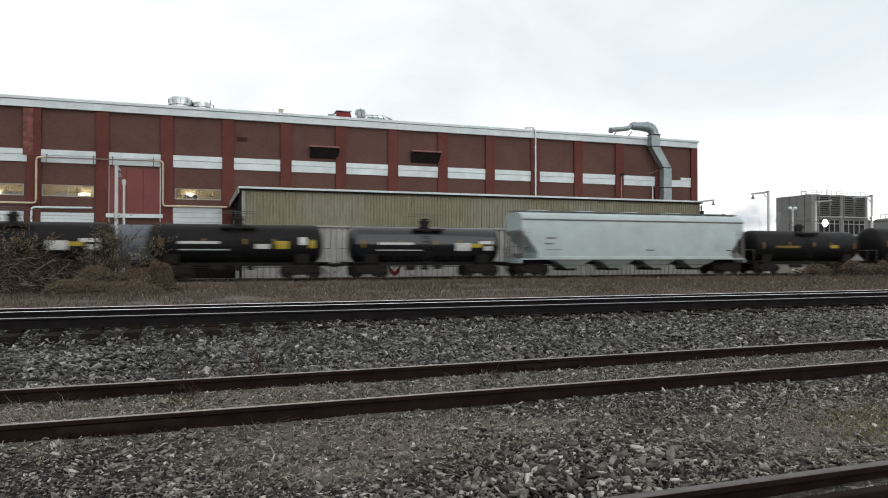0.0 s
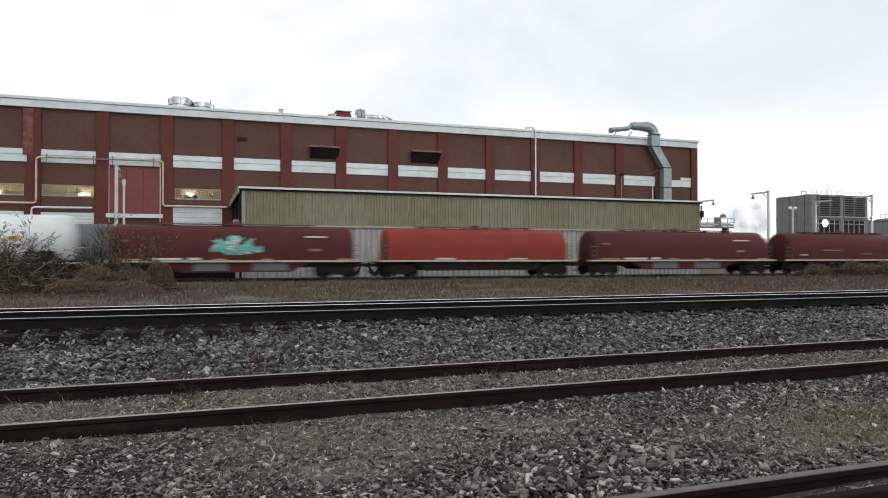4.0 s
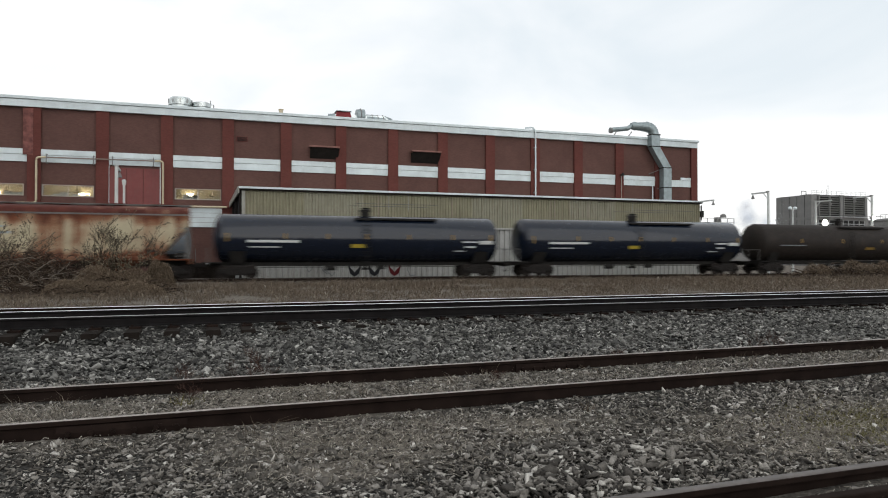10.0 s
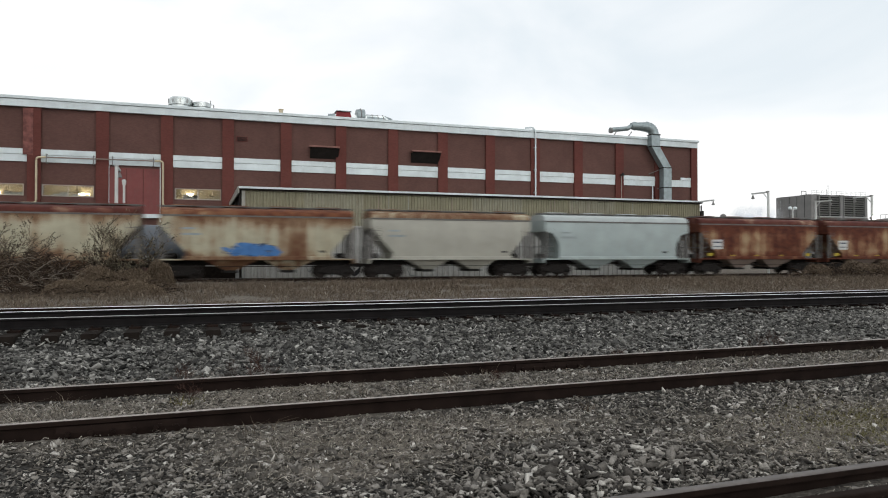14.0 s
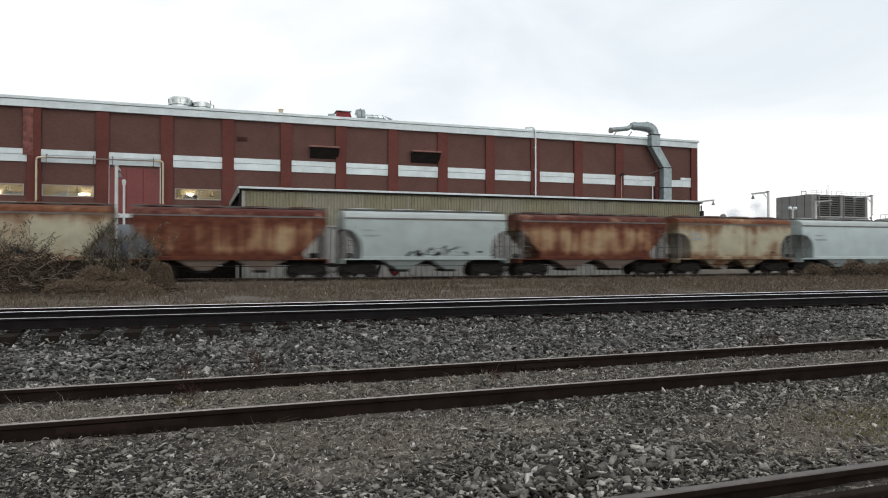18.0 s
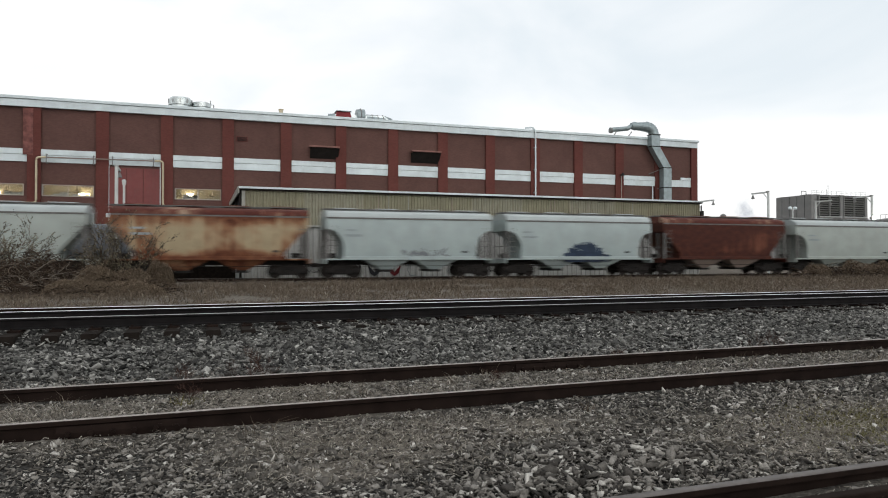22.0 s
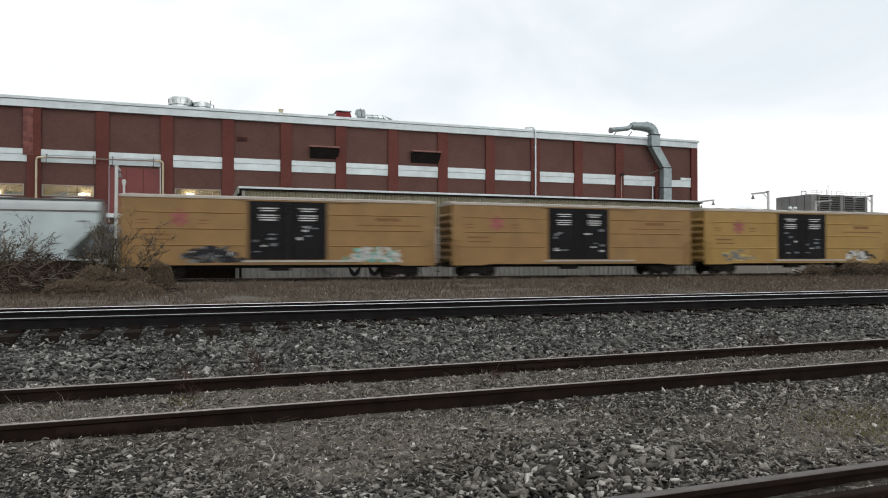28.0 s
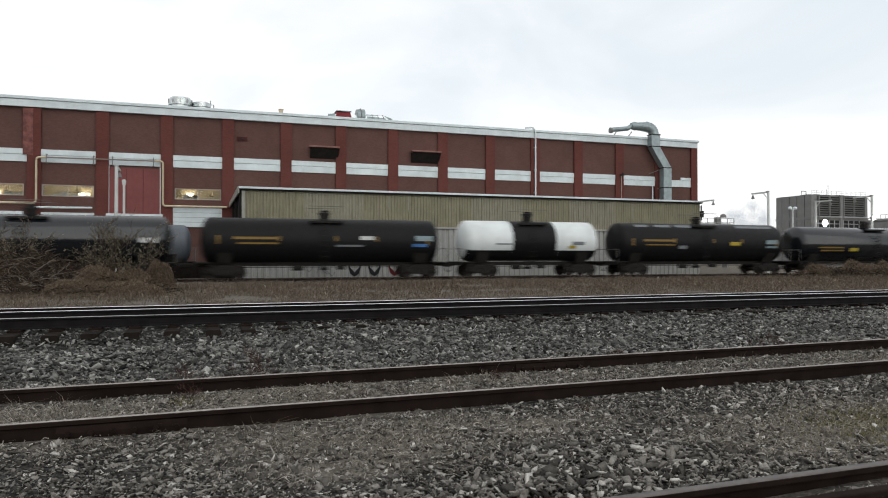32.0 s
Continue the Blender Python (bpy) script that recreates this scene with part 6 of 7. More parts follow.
def build_shed():
    s = thing("loading_shed", "long loading shed clad in olive and pale ribbed sheet metal", "shed")
    n = 9
    w = (SX1 - SX0) / n
    for i in range(n):
        a, b = SX0 + i * w, SX0 + (i + 1) * w
        part("upper_sheet", zigzag_wall(a, b, SY, 3.78, 6.38), (M_SHED, M_SHED2, M_SHED, M_SHED, M_SHED2)[i % 5], s, "olive ribbed metal sheet")
        part("lower_sheet", zigzag_wall(a, b, SY + 0.10, -0.5, 3.80, 0.46, 0.09), M_SHEDLOW, s, "pale ribbed metal sheet")
    part("drip_edge", Geo().box(SX0, SX1, SY - 0.16, SY + 0.02, 3.68, 3.80), M_SHEDLOW, s, "pale rusty drip edge")
    part("roof_edge", Geo().box(SX0 - 0.25, SX1 + 0.15, SY - 0.35, SY - 0.22, 6.48, 6.62), M_WHITE, s, "white roof edge")
    part("soffit", Geo().box(SX0 - 0.2, SX1 + 0.1, SY - 0.25, SY + 0.2, 6.36, 6.46), M_HOOD, s)
    part("roof", Geo().rings([[(SX0 - 0.2, SY - 0.25, 6.46), (SX1 + 0.1, SY - 0.25, 6.46), (SX1 + 0.1, BY, 6.46), (SX0 - 0.2, BY, 6.46)],
                              [(SX0 - 0.2, SY - 0.25, 6.56), (SX1 + 0.1, SY - 0.25, 6.56), (SX1 + 0.1, BY, 6.60), (SX0 - 0.2, BY, 6.60)]]), M_SHEDROOF, s)
    part("gable_board", Geo().box(SX0 - 0.32, SX0 - 0.22, SY - 0.3, BY - 0.05, 6.1, 6.62), M_SHEDROOF, s)
    # closed sheet, coloured black where the open end would be in shade
    part("end_wall", Geo().box(SX0 + 0.02, SX0 + 0.12, SY + 0.35, BY - 0.35, -0.5, 6.36), M_SHADEBLACK, s, "end wall coloured black for the shade inside the shed")
    part("end_wall", Geo().box(SX1 - 0.1, SX1, SY + 0.15, BY - 0.02, -0.5, 6.36), M_SHED, s)
    for y in (SY + 0.2, SY + 6, SY + 12):
        part("post", Geo().box(SX0 - 0.2, SX0 - 0.02, y - 0.12, y + 0.12, -0.5, 6.36), M_HOOD, s)
    part("corner_flashing", Geo().box(SX0 - 0.03, SX0 + 0.22, SY - 0.14, SY - 0.115, 3.8, 6.38), M_SHEDROOF, s)
    part("junction_box", Geo().box(SX0 - 0.6, SX0 - 0.2, SY + 0.8, SY + 1.2, 3.6, 4.2), M_GREYLIGHT, s)
    part("footing", Geo().box(SX0, SX1, SY + 0.0, SY + 0.4, -0.6, -0.22), M_GREYLIGHT, s, "concrete footing")
    rnd = random.Random(3)
    for _ in range(9):
        x = rnd.uniform(SX0 + 1, SX1 - 1)
        part("rust_streak", Geo().box(x, x + rnd.uniform(0.03, 0.06), SY - 0.066, SY - 0.058, rnd.uniform(4.0, 5.2), 6.3), M_SHEDLOW if rnd.random() < 0.5 else M_TAN, s)
    # sprayed bowls along the foot of the wall
    y = SY - 0.025
    for x, mat, w0 in ((11.45, M_MARKBLACK, 0.5), (13.05, M_MARKBLACK, 0.5), (14.7, M_MARKRED, 0.5)):
        g = Geo()
        pts = [(x - w0 + 0.02, 1.05), (x - w0, 0.55), (x - w0 * 0.7, 0.06), (x, -0.16), (x + w0 * 0.7, 0.06), (x + w0, 0.55), (x + w0 - 0.02, 1.05)]
        wd = [0.06, 0.14, 0.24, 0.32, 0.24, 0.14, 0.06]
        ins = [(px + (x - px) / max(0.01, abs(x - px)) * k * (1 if abs(x - px) > 0.05 else 0), pz + (k if 1 < i < 5 else 0)) for i, ((px, pz), k) in enumerate(zip(pts, wd))]
        m = len(pts)
        g.add([(a, y, b) for a, b in pts] + [(a, y, b) for a, b in ins], [(i, i + 1, m + i + 1, m + i) for i in range(m - 1)])
        part("graffiti", g, mat, s, "sprayed bowl shape on the sheet metal")
    for pts in (((7.6, 0.75), (7.9, 0.2), (8.3, 0.7)), ((8.5, 0.1), (8.7, 0.75), (9.0, 0.3), (9.35, 0.05)), ((9.0, 0.5), (9.7, -0.1), (9.9, 0.2)), ((15.85, 0.9), (15.8, 0.3), (16.0, -0.1), (16.4, -0.15))):
        part("graffiti", Geo().tube([(a, y, b) for a, b in pts], 0.03, 4), M_MARKGREY, s, "thin sprayed line")
    for i in range(3):
        part("conduit", Geo().tube([(SX1 - 0.02 + 0.05, SY - 0.1 - 0.05 * i, 4.8), (SX1 + 0.03, SY - 0.1 - 0.05 * i, 6.2)], 0.03, 5), M_DARK, s)
    part("switch_box", Geo().box(SX1 + 0.0, SX1 + 0.3, SY - 0.2, SY + 0.1, 5.1, 5.7), M_DARK, s)


build_shed()


# ---------------------------------------------------------------- poles and lamps
def yard_pole(x, y, way, height=7.62, flood=None, label="white steel pole with a bracket arm and a hanging lamp"):
    p = thing("yard_pole", label, "lamp post", "yard poles beside the track", at=(x, y, -0.4))
    part("shaft", Geo().lathe([(0, 0.16), (0.25, 0.16), (0.27, 0.13), (height + 0.4, 0.11)], (0, 0, 0), "z", 12), M_POLE, p, smooth=True)
    part("arm", Geo().box(-0.07, 0.07, min(0, way * 2.1), max(0, way * 2.1), height + 0.26, height + 0.40, 0.02), M_POLE, p)
    part("brace", Geo().tube([(0, 0.05 * way, height - 0.35), (0, 0.6 * way, height + 0.28)], 0.04, 6), M_POLE, p)
    h = part("hanging_lamp", Geo().lathe([(-0.45, 0.02), (-0.43, 0.17), (-0.2, 0.10), (-0.05, 0.04), (0.0, 0.03)], (0, way * 1.95, height + 0.26), "z", 10), M_GREY, p, smooth=True)
    part("cap", Geo().box(-0.15, 0.15, -0.15, 0.15, height + 0.40, height + 0.44), M_POLE, p)
    if flood:
        dx, z, r = flood
        part("flood_bracket", Geo().tube([(0, 0, z + 0.4), (dx, -0.2, z + 0.4)], 0.04, 6), M_POLE, p)
        fl = part("floodlight", Geo().lathe([(0.35, 0.12), (0.1, r * 0.8), (0.0, r)], (dx, -0.45, z + 0.4), "y", 16), M_GREY, p)
        part("lens", Geo().lathe([(-0.14, 0.05), (-0.11, r * 0.55), (-0.05, r * 0.88), (0.0, r * 0.96)], (dx, -0.46, z + 0.4), "y", 18), M_LAMP, fl, "glowing lamp face", smooth=True)
    return p


yard_pole(-5.43, 52.5, 1)
yard_pole(51.16, 52.5, 1)
yard_pole(64.5, 52.5, 1, flood=(-0.35, 5.3, 0.2), label="white steel pole with a bracket arm and a lit floodlight")
yard_pole(65.2, 60.0, -1, flood=(0.85, 5.14, 0.40), label="white steel pole behind the track with a bright floodlight")


def small_poles():
    p = thing("marker_post", "thin white post with a small lamp head", "post", at=(-5.68, 60.2, -0.4))
    part("shaft", Geo().lathe([(0, 0.10), (7.45, 0.09)], (0, 0, 0), "z", 10), M_POLE, p, smooth=True)
    part("head", Geo().lathe([(7.45, 0.14), (7.8, 0.17), (7.9, 0.05)], (0, 0, 0), "z", 10), M_POLE, p)
    a = thing("wall_bracket", "pale bracket arm with a hanging lamp on the shed corner", "lamp", at=(44.3, 53.7, 6.5))
    part("arm", Geo().box(-0.06, 0.06, -1.8, 0.05, 0.0, 0.12), M_POLE, a)
    part("hanging_lamp", Geo().lathe([(-0.4, 0.02), (-0.38, 0.16), (-0.1, 0.05), (0, 0.03)], (0, -1.7, 0), "z", 10), M_GREY, a)
    t = thing("lamp_post", "twin-headed grey lamp post with round white heads", "lamp post", at=(61.87, 60.0, -0.4))
    part("shaft", Geo().lathe([(0, 0.12), (7.1, 0.08)], (0, 0, 0), "z", 10), M_POLE, t, smooth=True)
    for s in (-1, 1):
        part("arm", Geo().tube([(0, 0, 6.9), (s * 0.33, 0, 7.05)], 0.04, 6), M_POLE, t)
        part("head", Geo().lathe([(-0.16, 0.08), (-0.1, 0.2), (0.04, 0.22), (0.14, 0.15), (0.18, 0.04)], (s * 0.36, 0, 7.15), "z", 12), M_WHITE, t, smooth=True)


small_poles()


# ---------------------------------------------------------------- cooling tower and things beyond
def cooling_tower():
    t = thing("cooling_tower", "grey clad cooling tower with louvred sides", "cooling tower")
    x0, x1, y0, y1, zt = 107.6, 121.7, 100.0, 108.4, 13.0
    part("casing", Geo().box(x0, x1, y0, y1, -0.4, zt, 0.1), M_GREY, t)
    part("pale_belt", Geo().box(x0 - 0.1, x1 + 0.1, y0 - 0.12, y1 + 0.1, 8.35, 8.75), M_GREY, t)
    for a, b in ((109.2, 114.4), (115.3, 120.7)):
        # black panels on the solid casing stand for the shade in its openings
        fr = part("louvre_frame", Geo().box(a, b, y0 - 0.1, y0 + 0.02, 9.0, 12.9), M_SHADEBLACK, t, "black panel for the shade behind the louvres")
        for i in range(9):
            z = 9.2 + 0.42 * i
            part("louvre_blade", Geo().rings([[(a, y0 - 0.35, z), (b, y0 - 0.35, z), (b, y0 - 0.1, z + 0.22), (a, y0 - 0.1, z + 0.22)],
                                              [(a, y0 - 0.35, z + 0.05), (b, y0 - 0.35, z + 0.05), (b, y0 - 0.1, z + 0.27), (a, y0 - 0.1, z + 0.27)]]), M_LOUVRE, fr)
        for xx in (a, (a + b) / 2, b):
            part("louvre_post", Geo().box(xx - 0.08, xx + 0.08, y0 - 0.40, y0 - 0.1, 8.9, 12.95), M_GREY, fr)
        part("ledge", Geo().box(a - 0.15, b + 0.15, y0 - 0.6, y0 + 0.0, 8.75, 8.98), M_GREYLIGHT, t, "pale ledge")
        part("lower_opening", Geo().box(a, b, y0 - 0.1, y0 + 0.02, 5.6, 8.2), M_SHADEBLACK, t)
        for i in range(5):
            xx = a + (b - a) * i / 4
            part("mullion", Geo().box(xx - 0.06, xx + 0.06, y0 - 0.2, y0 - 0.1, 5.6, 8.2), M_GREYLIGHT, t)
        part("transom", Geo().box(a, b, y0 - 0.22, y0 - 0.1, 7.5, 7.62), M_GREYLIGHT, t)
        part("lower_ledge", Geo().box(a - 0.1, b + 0.1, y0 - 0.5, y0, 5.3, 5.6), M_GREYLIGHT, t)
        part("fan_deck", Geo().lathe([(0, 1.7), (0.35, 1.75), (0.36, 1.6)], ((a + b) / 2, (y0 + y1) / 2, zt), "z", 20), M_GREY, t)
    part("seam_post", Geo().box(114.5, 115.2, y0 - 0.25, y0, -0.4, zt), M_GREY, t)
    for i in range(4):
        part("cladding_seam", Geo().box(x0 - 0.03, x0, y0 + 1.5 + 1.8 * i, y0 + 1.56 + 1.8 * i, -0.4, zt), M_SHADEBLACK, t)
    rail = Geo()
    for i in range(12):
        x = x0 + 0.3 + (x1 - x0 - 0.6) * i / 11
        rail.tube([(x, y0 + 0.2, zt), (x, y0 + 0.2, zt + 0.75)], 0.018, 4)
    for z in (0.4, 0.75):
        rail.tube([(x0 + 0.3, y0 + 0.2, zt + z), (x1 - 0.3, y0 + 0.2, zt + z)], 0.018, 4)
    part("handrail", rail, M_GREYLIGHT, t)
    part("roof_pipe", Geo().tube([(109.5, 104, zt), (109.5, 104, zt + 1.0), (110.6, 104, zt + 1.0), (110.6, 104, zt)], 0.09, 6), M_GREY, t)
    part("mast", Geo().tube([(116.2, 104, zt), (116.2, 104, zt + 2.4)], 0.04, 5), M_GREY, t)
    part("mast", Geo().tube([(105.6 + 8, 102, zt), (113.6, 102, zt + 1.3)], 0.04, 5), M_GREY, t)


cooling_tower()


def far_things():
    t = thing("storage_tank", "dark grey round storage tank with a flat roof", "storage tank", at=(146.5, 112.0, -0.4))
    part("shell", Geo().lathe([(0, 6.5), (9.4, 6.5), (9.6, 6.7), (9.9, 6.6), (10.6, 0.3)], (0, 0, 0), "z", 36), M_GREY, t, smooth=True)
    part("arch_panel", Geo().lathe([(-0.05, 0.1), (0.0, 2.6)], (-4.0, -5.4, 5.2), "y", 24), M_SHADEBLACK, t)
    rail = Geo()
    for i in range(18):
        q = math.pi + math.pi * i / 17
        rail.tube([(6.4 * math.cos(q), 6.4 * math.sin(q), 9.9), (6.4 * math.cos(q), 6.4 * math.sin(q), 10.9)], 0.04, 4)
    rail.tube([(6.4 * math.cos(math.pi + math.pi * i / 17), 6.4 * math.sin(math.pi + math.pi * i / 17), 10.9) for i in range(18)], 0.04, 4)
    part("handrail", rail, M_GREYLIGHT, t)
    b = thing("pipe_bridge", "steel pipe bridge with handrails between buildings", "pipe bridge")
    y = 90.0
    part("deck", Geo().box(58, 80, y - 0.8, y + 0.8, 5.9, 6.15), M_GREY, b)
    for z, r in ((6.4, 0.16), (6.5, 0.2)):
        part("pipe", Geo().tube([(58, y - 0.5 + (z - 6.4) * 6, z), (80, y - 0.5 + (z - 6.4) * 6, z)], r, 8), M_GREYLIGHT, b, smooth=True)
    for i in range(18):
        x = 58 + 22 * i / 17
        part("rail_post", Geo().box(x - 0.04, x + 0.04, y - 0.85, y - 0.77, 6.1, 7.4), M_GREYLIGHT, b)
    for z in (6.75, 7.4):
        part("handrail", Geo().tube([(58, y - 0.81, z), (80, y - 0.81, z)], 0.04, 5), M_GREYLIGHT, b)
    for x in (66, 79):
        part("leg", Geo().box(x - 0.2, x + 0.2, y - 0.6, y + 0.6, -0.4, 5.9), M_GREY, b)
    part("valve_stack", Geo().box(77.0, 77.8, y - 0.5, y + 0.3, 6.15, 7.6).lathe([(7.6, 0.5), (8.0, 0.42), (8.2, 0.1)], (78.6, y, 0), "z", 12), M_GREY, b)
    low = thing("low_building", "long low grey building beyond the yard", "building")
    part("wall", Geo().box(60, 330, 150, 170, -0.4, 5.2), M_GREY, low)
    part("roof", Geo().extrude_x([(149.5, 5.2), (170.5, 5.2), (160, 6.6)], 59.5, 330.5), M_GREYLIGHT, low)
    for i in range(30):
        part("window", Geo().box(66 + 8.5 * i, 69 + 8.5 * i, 149.9, 150.02, 2.4, 4.0), M_SHADEBLACK, low)


far_things()


# ---------------------------------------------------------------- ballast, grass and brush
def fast_mesh(name, verts, faces, material, label, kind="stuff", category="", smooth=False):
    """One mesh from numpy arrays; faces all have the same number of corners."""
    me = bpy.data.meshes.new(name)
    nv, nf, k = len(verts), len(faces), faces.shape[1]
    me.vertices.add(nv)
    me.vertices.foreach_set("co", verts.astype(np.float32).ravel())
    me.loops.add(nf * k)
    me.loops.foreach_set("vertex_index", faces.astype(np.int32).ravel())
    me.polygons.add(nf)
    me.polygons.foreach_set("loop_start", np.arange(0, nf * k, k, dtype=np.int32))
    me.polygons.foreach_set("loop_total", np.full(nf, k, dtype=np.int32))
    me.update(calc_edges=True)
    me.validate()
    me.materials.append(material)
    return tagged(new(name, me), label, category, kind=kind)


def view_points(rng, n, y0, y1, left=-0.27, right=1.33):
    """n random places of the wedge of ground that lies before the camera, between two distances."""
    y = np.sqrt(rng.uniform(y0 * y0, y1 * y1, n))
    return rng.uniform(left, right, n) * y + rng.normal(0, 0.5, n), y


def heights(x, y):
    return np.array([ground_z(a, b) for a, b in zip(x, y)])


CUBE_V = np.array([(x, y, z) for x in (-0.8, 0.8) for y in (-0.8, 0.8) for z in (-0.7, 0.7)])
CUBE_F = np.array([(0, 1, 3), (0, 3, 2), (4, 6, 7), (4, 7, 5), (0, 4, 5), (0, 5, 1), (2, 3, 7), (2, 7, 6), (0, 2, 6), (0, 6, 4), (1, 5, 7), (1, 7, 3)])
OCT_V = np.array([(1, 0, 0.1), (0, 1, -0.1), (-1, 0, 0.1), (0, -1, -0.1), (0.1, 0.1, 1), (0, 0, -1)])
OCT_F = np.array([(0, 1, 4), (1, 2, 4), (2, 3, 4), (3, 0, 4), (1, 0, 5), (2, 1, 5), (3, 2, 5), (0, 3, 5)])


def stones(rng, x, y, z, size, tv, tf):
    """Broken stones: a template squashed, turned and jittered for each place."""
    n, m = len(x), len(tv)
    s = size[:, None] * np.stack([rng.uniform(0.8, 1.7, n), rng.uniform(0.5, 1.0, n), rng.uniform(0.18, 0.46, n)], 1)
    v = (tv[None] * (1 + rng.normal(0, 0.16, (n, m, 1))) + rng.normal(0, 0.24, (n, m, 3))) * s[:, None, :]
    tx, ty, tz = rng.normal(0, 0.45, n), rng.normal(0, 0.45, n), rng.uniform(0, 6.28, n)
    c, d = np.cos(tx)[:, None], np.sin(tx)[:, None]
    v = np.stack([v[..., 0], v[..., 1] * c - v[..., 2] * d, v[..., 1] * d + v[..., 2] * c], -1)
    c, d = np.cos(ty)[:, None], np.sin(ty)[:, None]
    v = np.stack([v[..., 0] * c + v[..., 2] * d, v[..., 1], -v[..., 0] * d + v[..., 2] * c], -1)
    c, d = np.cos(tz)[:, None], np.sin(tz)[:, None]
    v = np.stack([v[..., 0] * c - v[..., 1] * d, v[..., 0] * d + v[..., 1] * c, v[..., 2]], -1)
    v += np.stack([x, y, z], 1)[:, None, :]
    f = tf[None] + (np.arange(n) * m)[:, None, None]
    return v.reshape(-1, 3), f.reshape(-1, 3)


def blades(rng, x, y, z, h, w, lean):
    """Bent grass blades, each two quads."""
    n = len(x)
    a, b = rng.uniform(0, 6.28, n), rng.uniform(0, 6.28, n)
    ux, uy = np.cos(a) * w, np.sin(a) * w
    lx, ly = np.cos(b) * lean * h, np.sin(b) * lean * h
    rows = []
    for t, ww in ((0, 1.0), (0.55, 0.8), (1.0, 0.12)):
        px, py, pz = x + lx * t * t, y + ly * t * t, z + h * (t - 0.35 * np.minimum(lean, 1.2) * t * t)
        rows += [np.stack([px - ux * ww, py - uy * ww, pz], 1), np.stack([px + ux * ww, py + uy * ww, pz], 1)]
    v = np.stack(rows, 1)
    f = np.array([(0, 1, 3, 2), (2, 3, 5, 4)])[None] + (np.arange(n) * 6)[:, None, None]
    return v.reshape(-1, 3), f.reshape(-1, 4)


def tufts(rng, cx, cy, per, spread):
    n = len(cx)
    x = np.repeat(cx, per) + rng.normal(0, spread, n * per)
    y = np.repeat(cy, per) + rng.normal(0, spread, n * per)
    return x, y


def on_rail(x, y):
    """True where a rail or its foot lies."""
    k = math.tan(radians(1.15))
    out = np.zeros(len(x), bool)
    for yr, kk in ((2.25, 0), (6.53, k), (13.55, 0)):
        d = np.abs(y - (yr + kk * x))
        out |= np.abs(d - 0.75) < 0.10
    return out


def build_ballast():
    rng = np.random.default_rng(11)
    # near gravel
    x, y = view_points(rng, 92000, 2.3, 8.8)
    soil = soilness(x, y)
    heap = bump_at(x, y, 2.6, 3.85, 0.9, 0.55) + 0.8 * bump_at(x, y, 1.7, 3.6, 0.5, 0.25)
    keep = (~on_rail(x, y)) & (rng.uniform(0, 1, len(x)) > np.clip(soil * 0.95, 0.0, 0.88))
    x, y, soil, heap = x[keep], y[keep], soil[keep], heap[keep]
    size = np.clip(rng.lognormal(math.log(0.0098), 0.45, len(x)), 0.005, 0.028) * (1 + 0.4 * np.clip(heap, 0, 1))
    z = heights(x, y) + size * rng.uniform(0.0, 0.8, len(x)) + 0.025 * heap
    pile = heap > rng.uniform(0.15, 0.6, len(x))
    v, f = stones(rng, x[~pile], y[~pile], z[~pile], size[~pile], CUBE_V, CUBE_F)
    fast_mesh("near_gravel", v, f, M_STONE, "loose grey crushed stone between the tracks", category="gravel")
    v, f = stones(rng, x[pile], y[pile], z[pile], size[pile], CUBE_V, CUBE_F)
    fast_mesh("stone_pile", v, f, M_STONE, "low spread of coarser dark crushed stone", category="gravel")
    # fine chips in the soil
    x, y = view_points(rng, 72000, 2.3, 8.8)
    keep = (~on_rail(x, y)) & (rng.uniform(0, 1, len(x)) > 0.35 * (soilness(x, y) < 0.2))
    x, y = x[keep], y[keep]
    size = np.clip(rng.lognormal(math.log(0.0062), 0.4, len(x)), 0.003, 0.014)
    v, f = stones(rng, x, y, heights(x, y) + size * 0.3, size, OCT_V, OCT_F)
    fast_mesh("fine_gravel", v, f, M_STONE, "fine stone chips trodden into the soil", category="gravel")
    # ballast of the main line
    x, y = view_points(rng, 122000, 8.0, 15.6)
    soil = patchy(x, y, 0.35, 7.0)
    keep = (~on_rail(x, y)) & (rng.uniform(0, 1, len(x)) > np.clip((soil - 0.15) * 1.2 + np.where(y < 8.6, 0.4, 0), 0.0, 0.85))
    keep &= ~((np.abs(y - 13.55) < 1.45) & (rng.uniform(0, 1, len(x)) < 0.72))
    keep &= ~((y > 11.6) & (y < 12.4) & (x < 0.6) & (rng.uniform(0, 1, len(x)) < 0.45))
    x, y = x[keep], y[keep]
    size = np.clip(rng.lognormal(math.log(0.0192), 0.38, len(x)), 0.009, 0.045)
    v, f = stones(rng, x, y, heights(x, y) + size * rng.uniform(0.0, 0.95, len(x)), size, CUBE_V, CUBE_F)
    fast_mesh("main_line_ballast", v, f, M_BALLAST, "dark grey crushed stone ballast of the main line", category="gravel")


build_ballast()


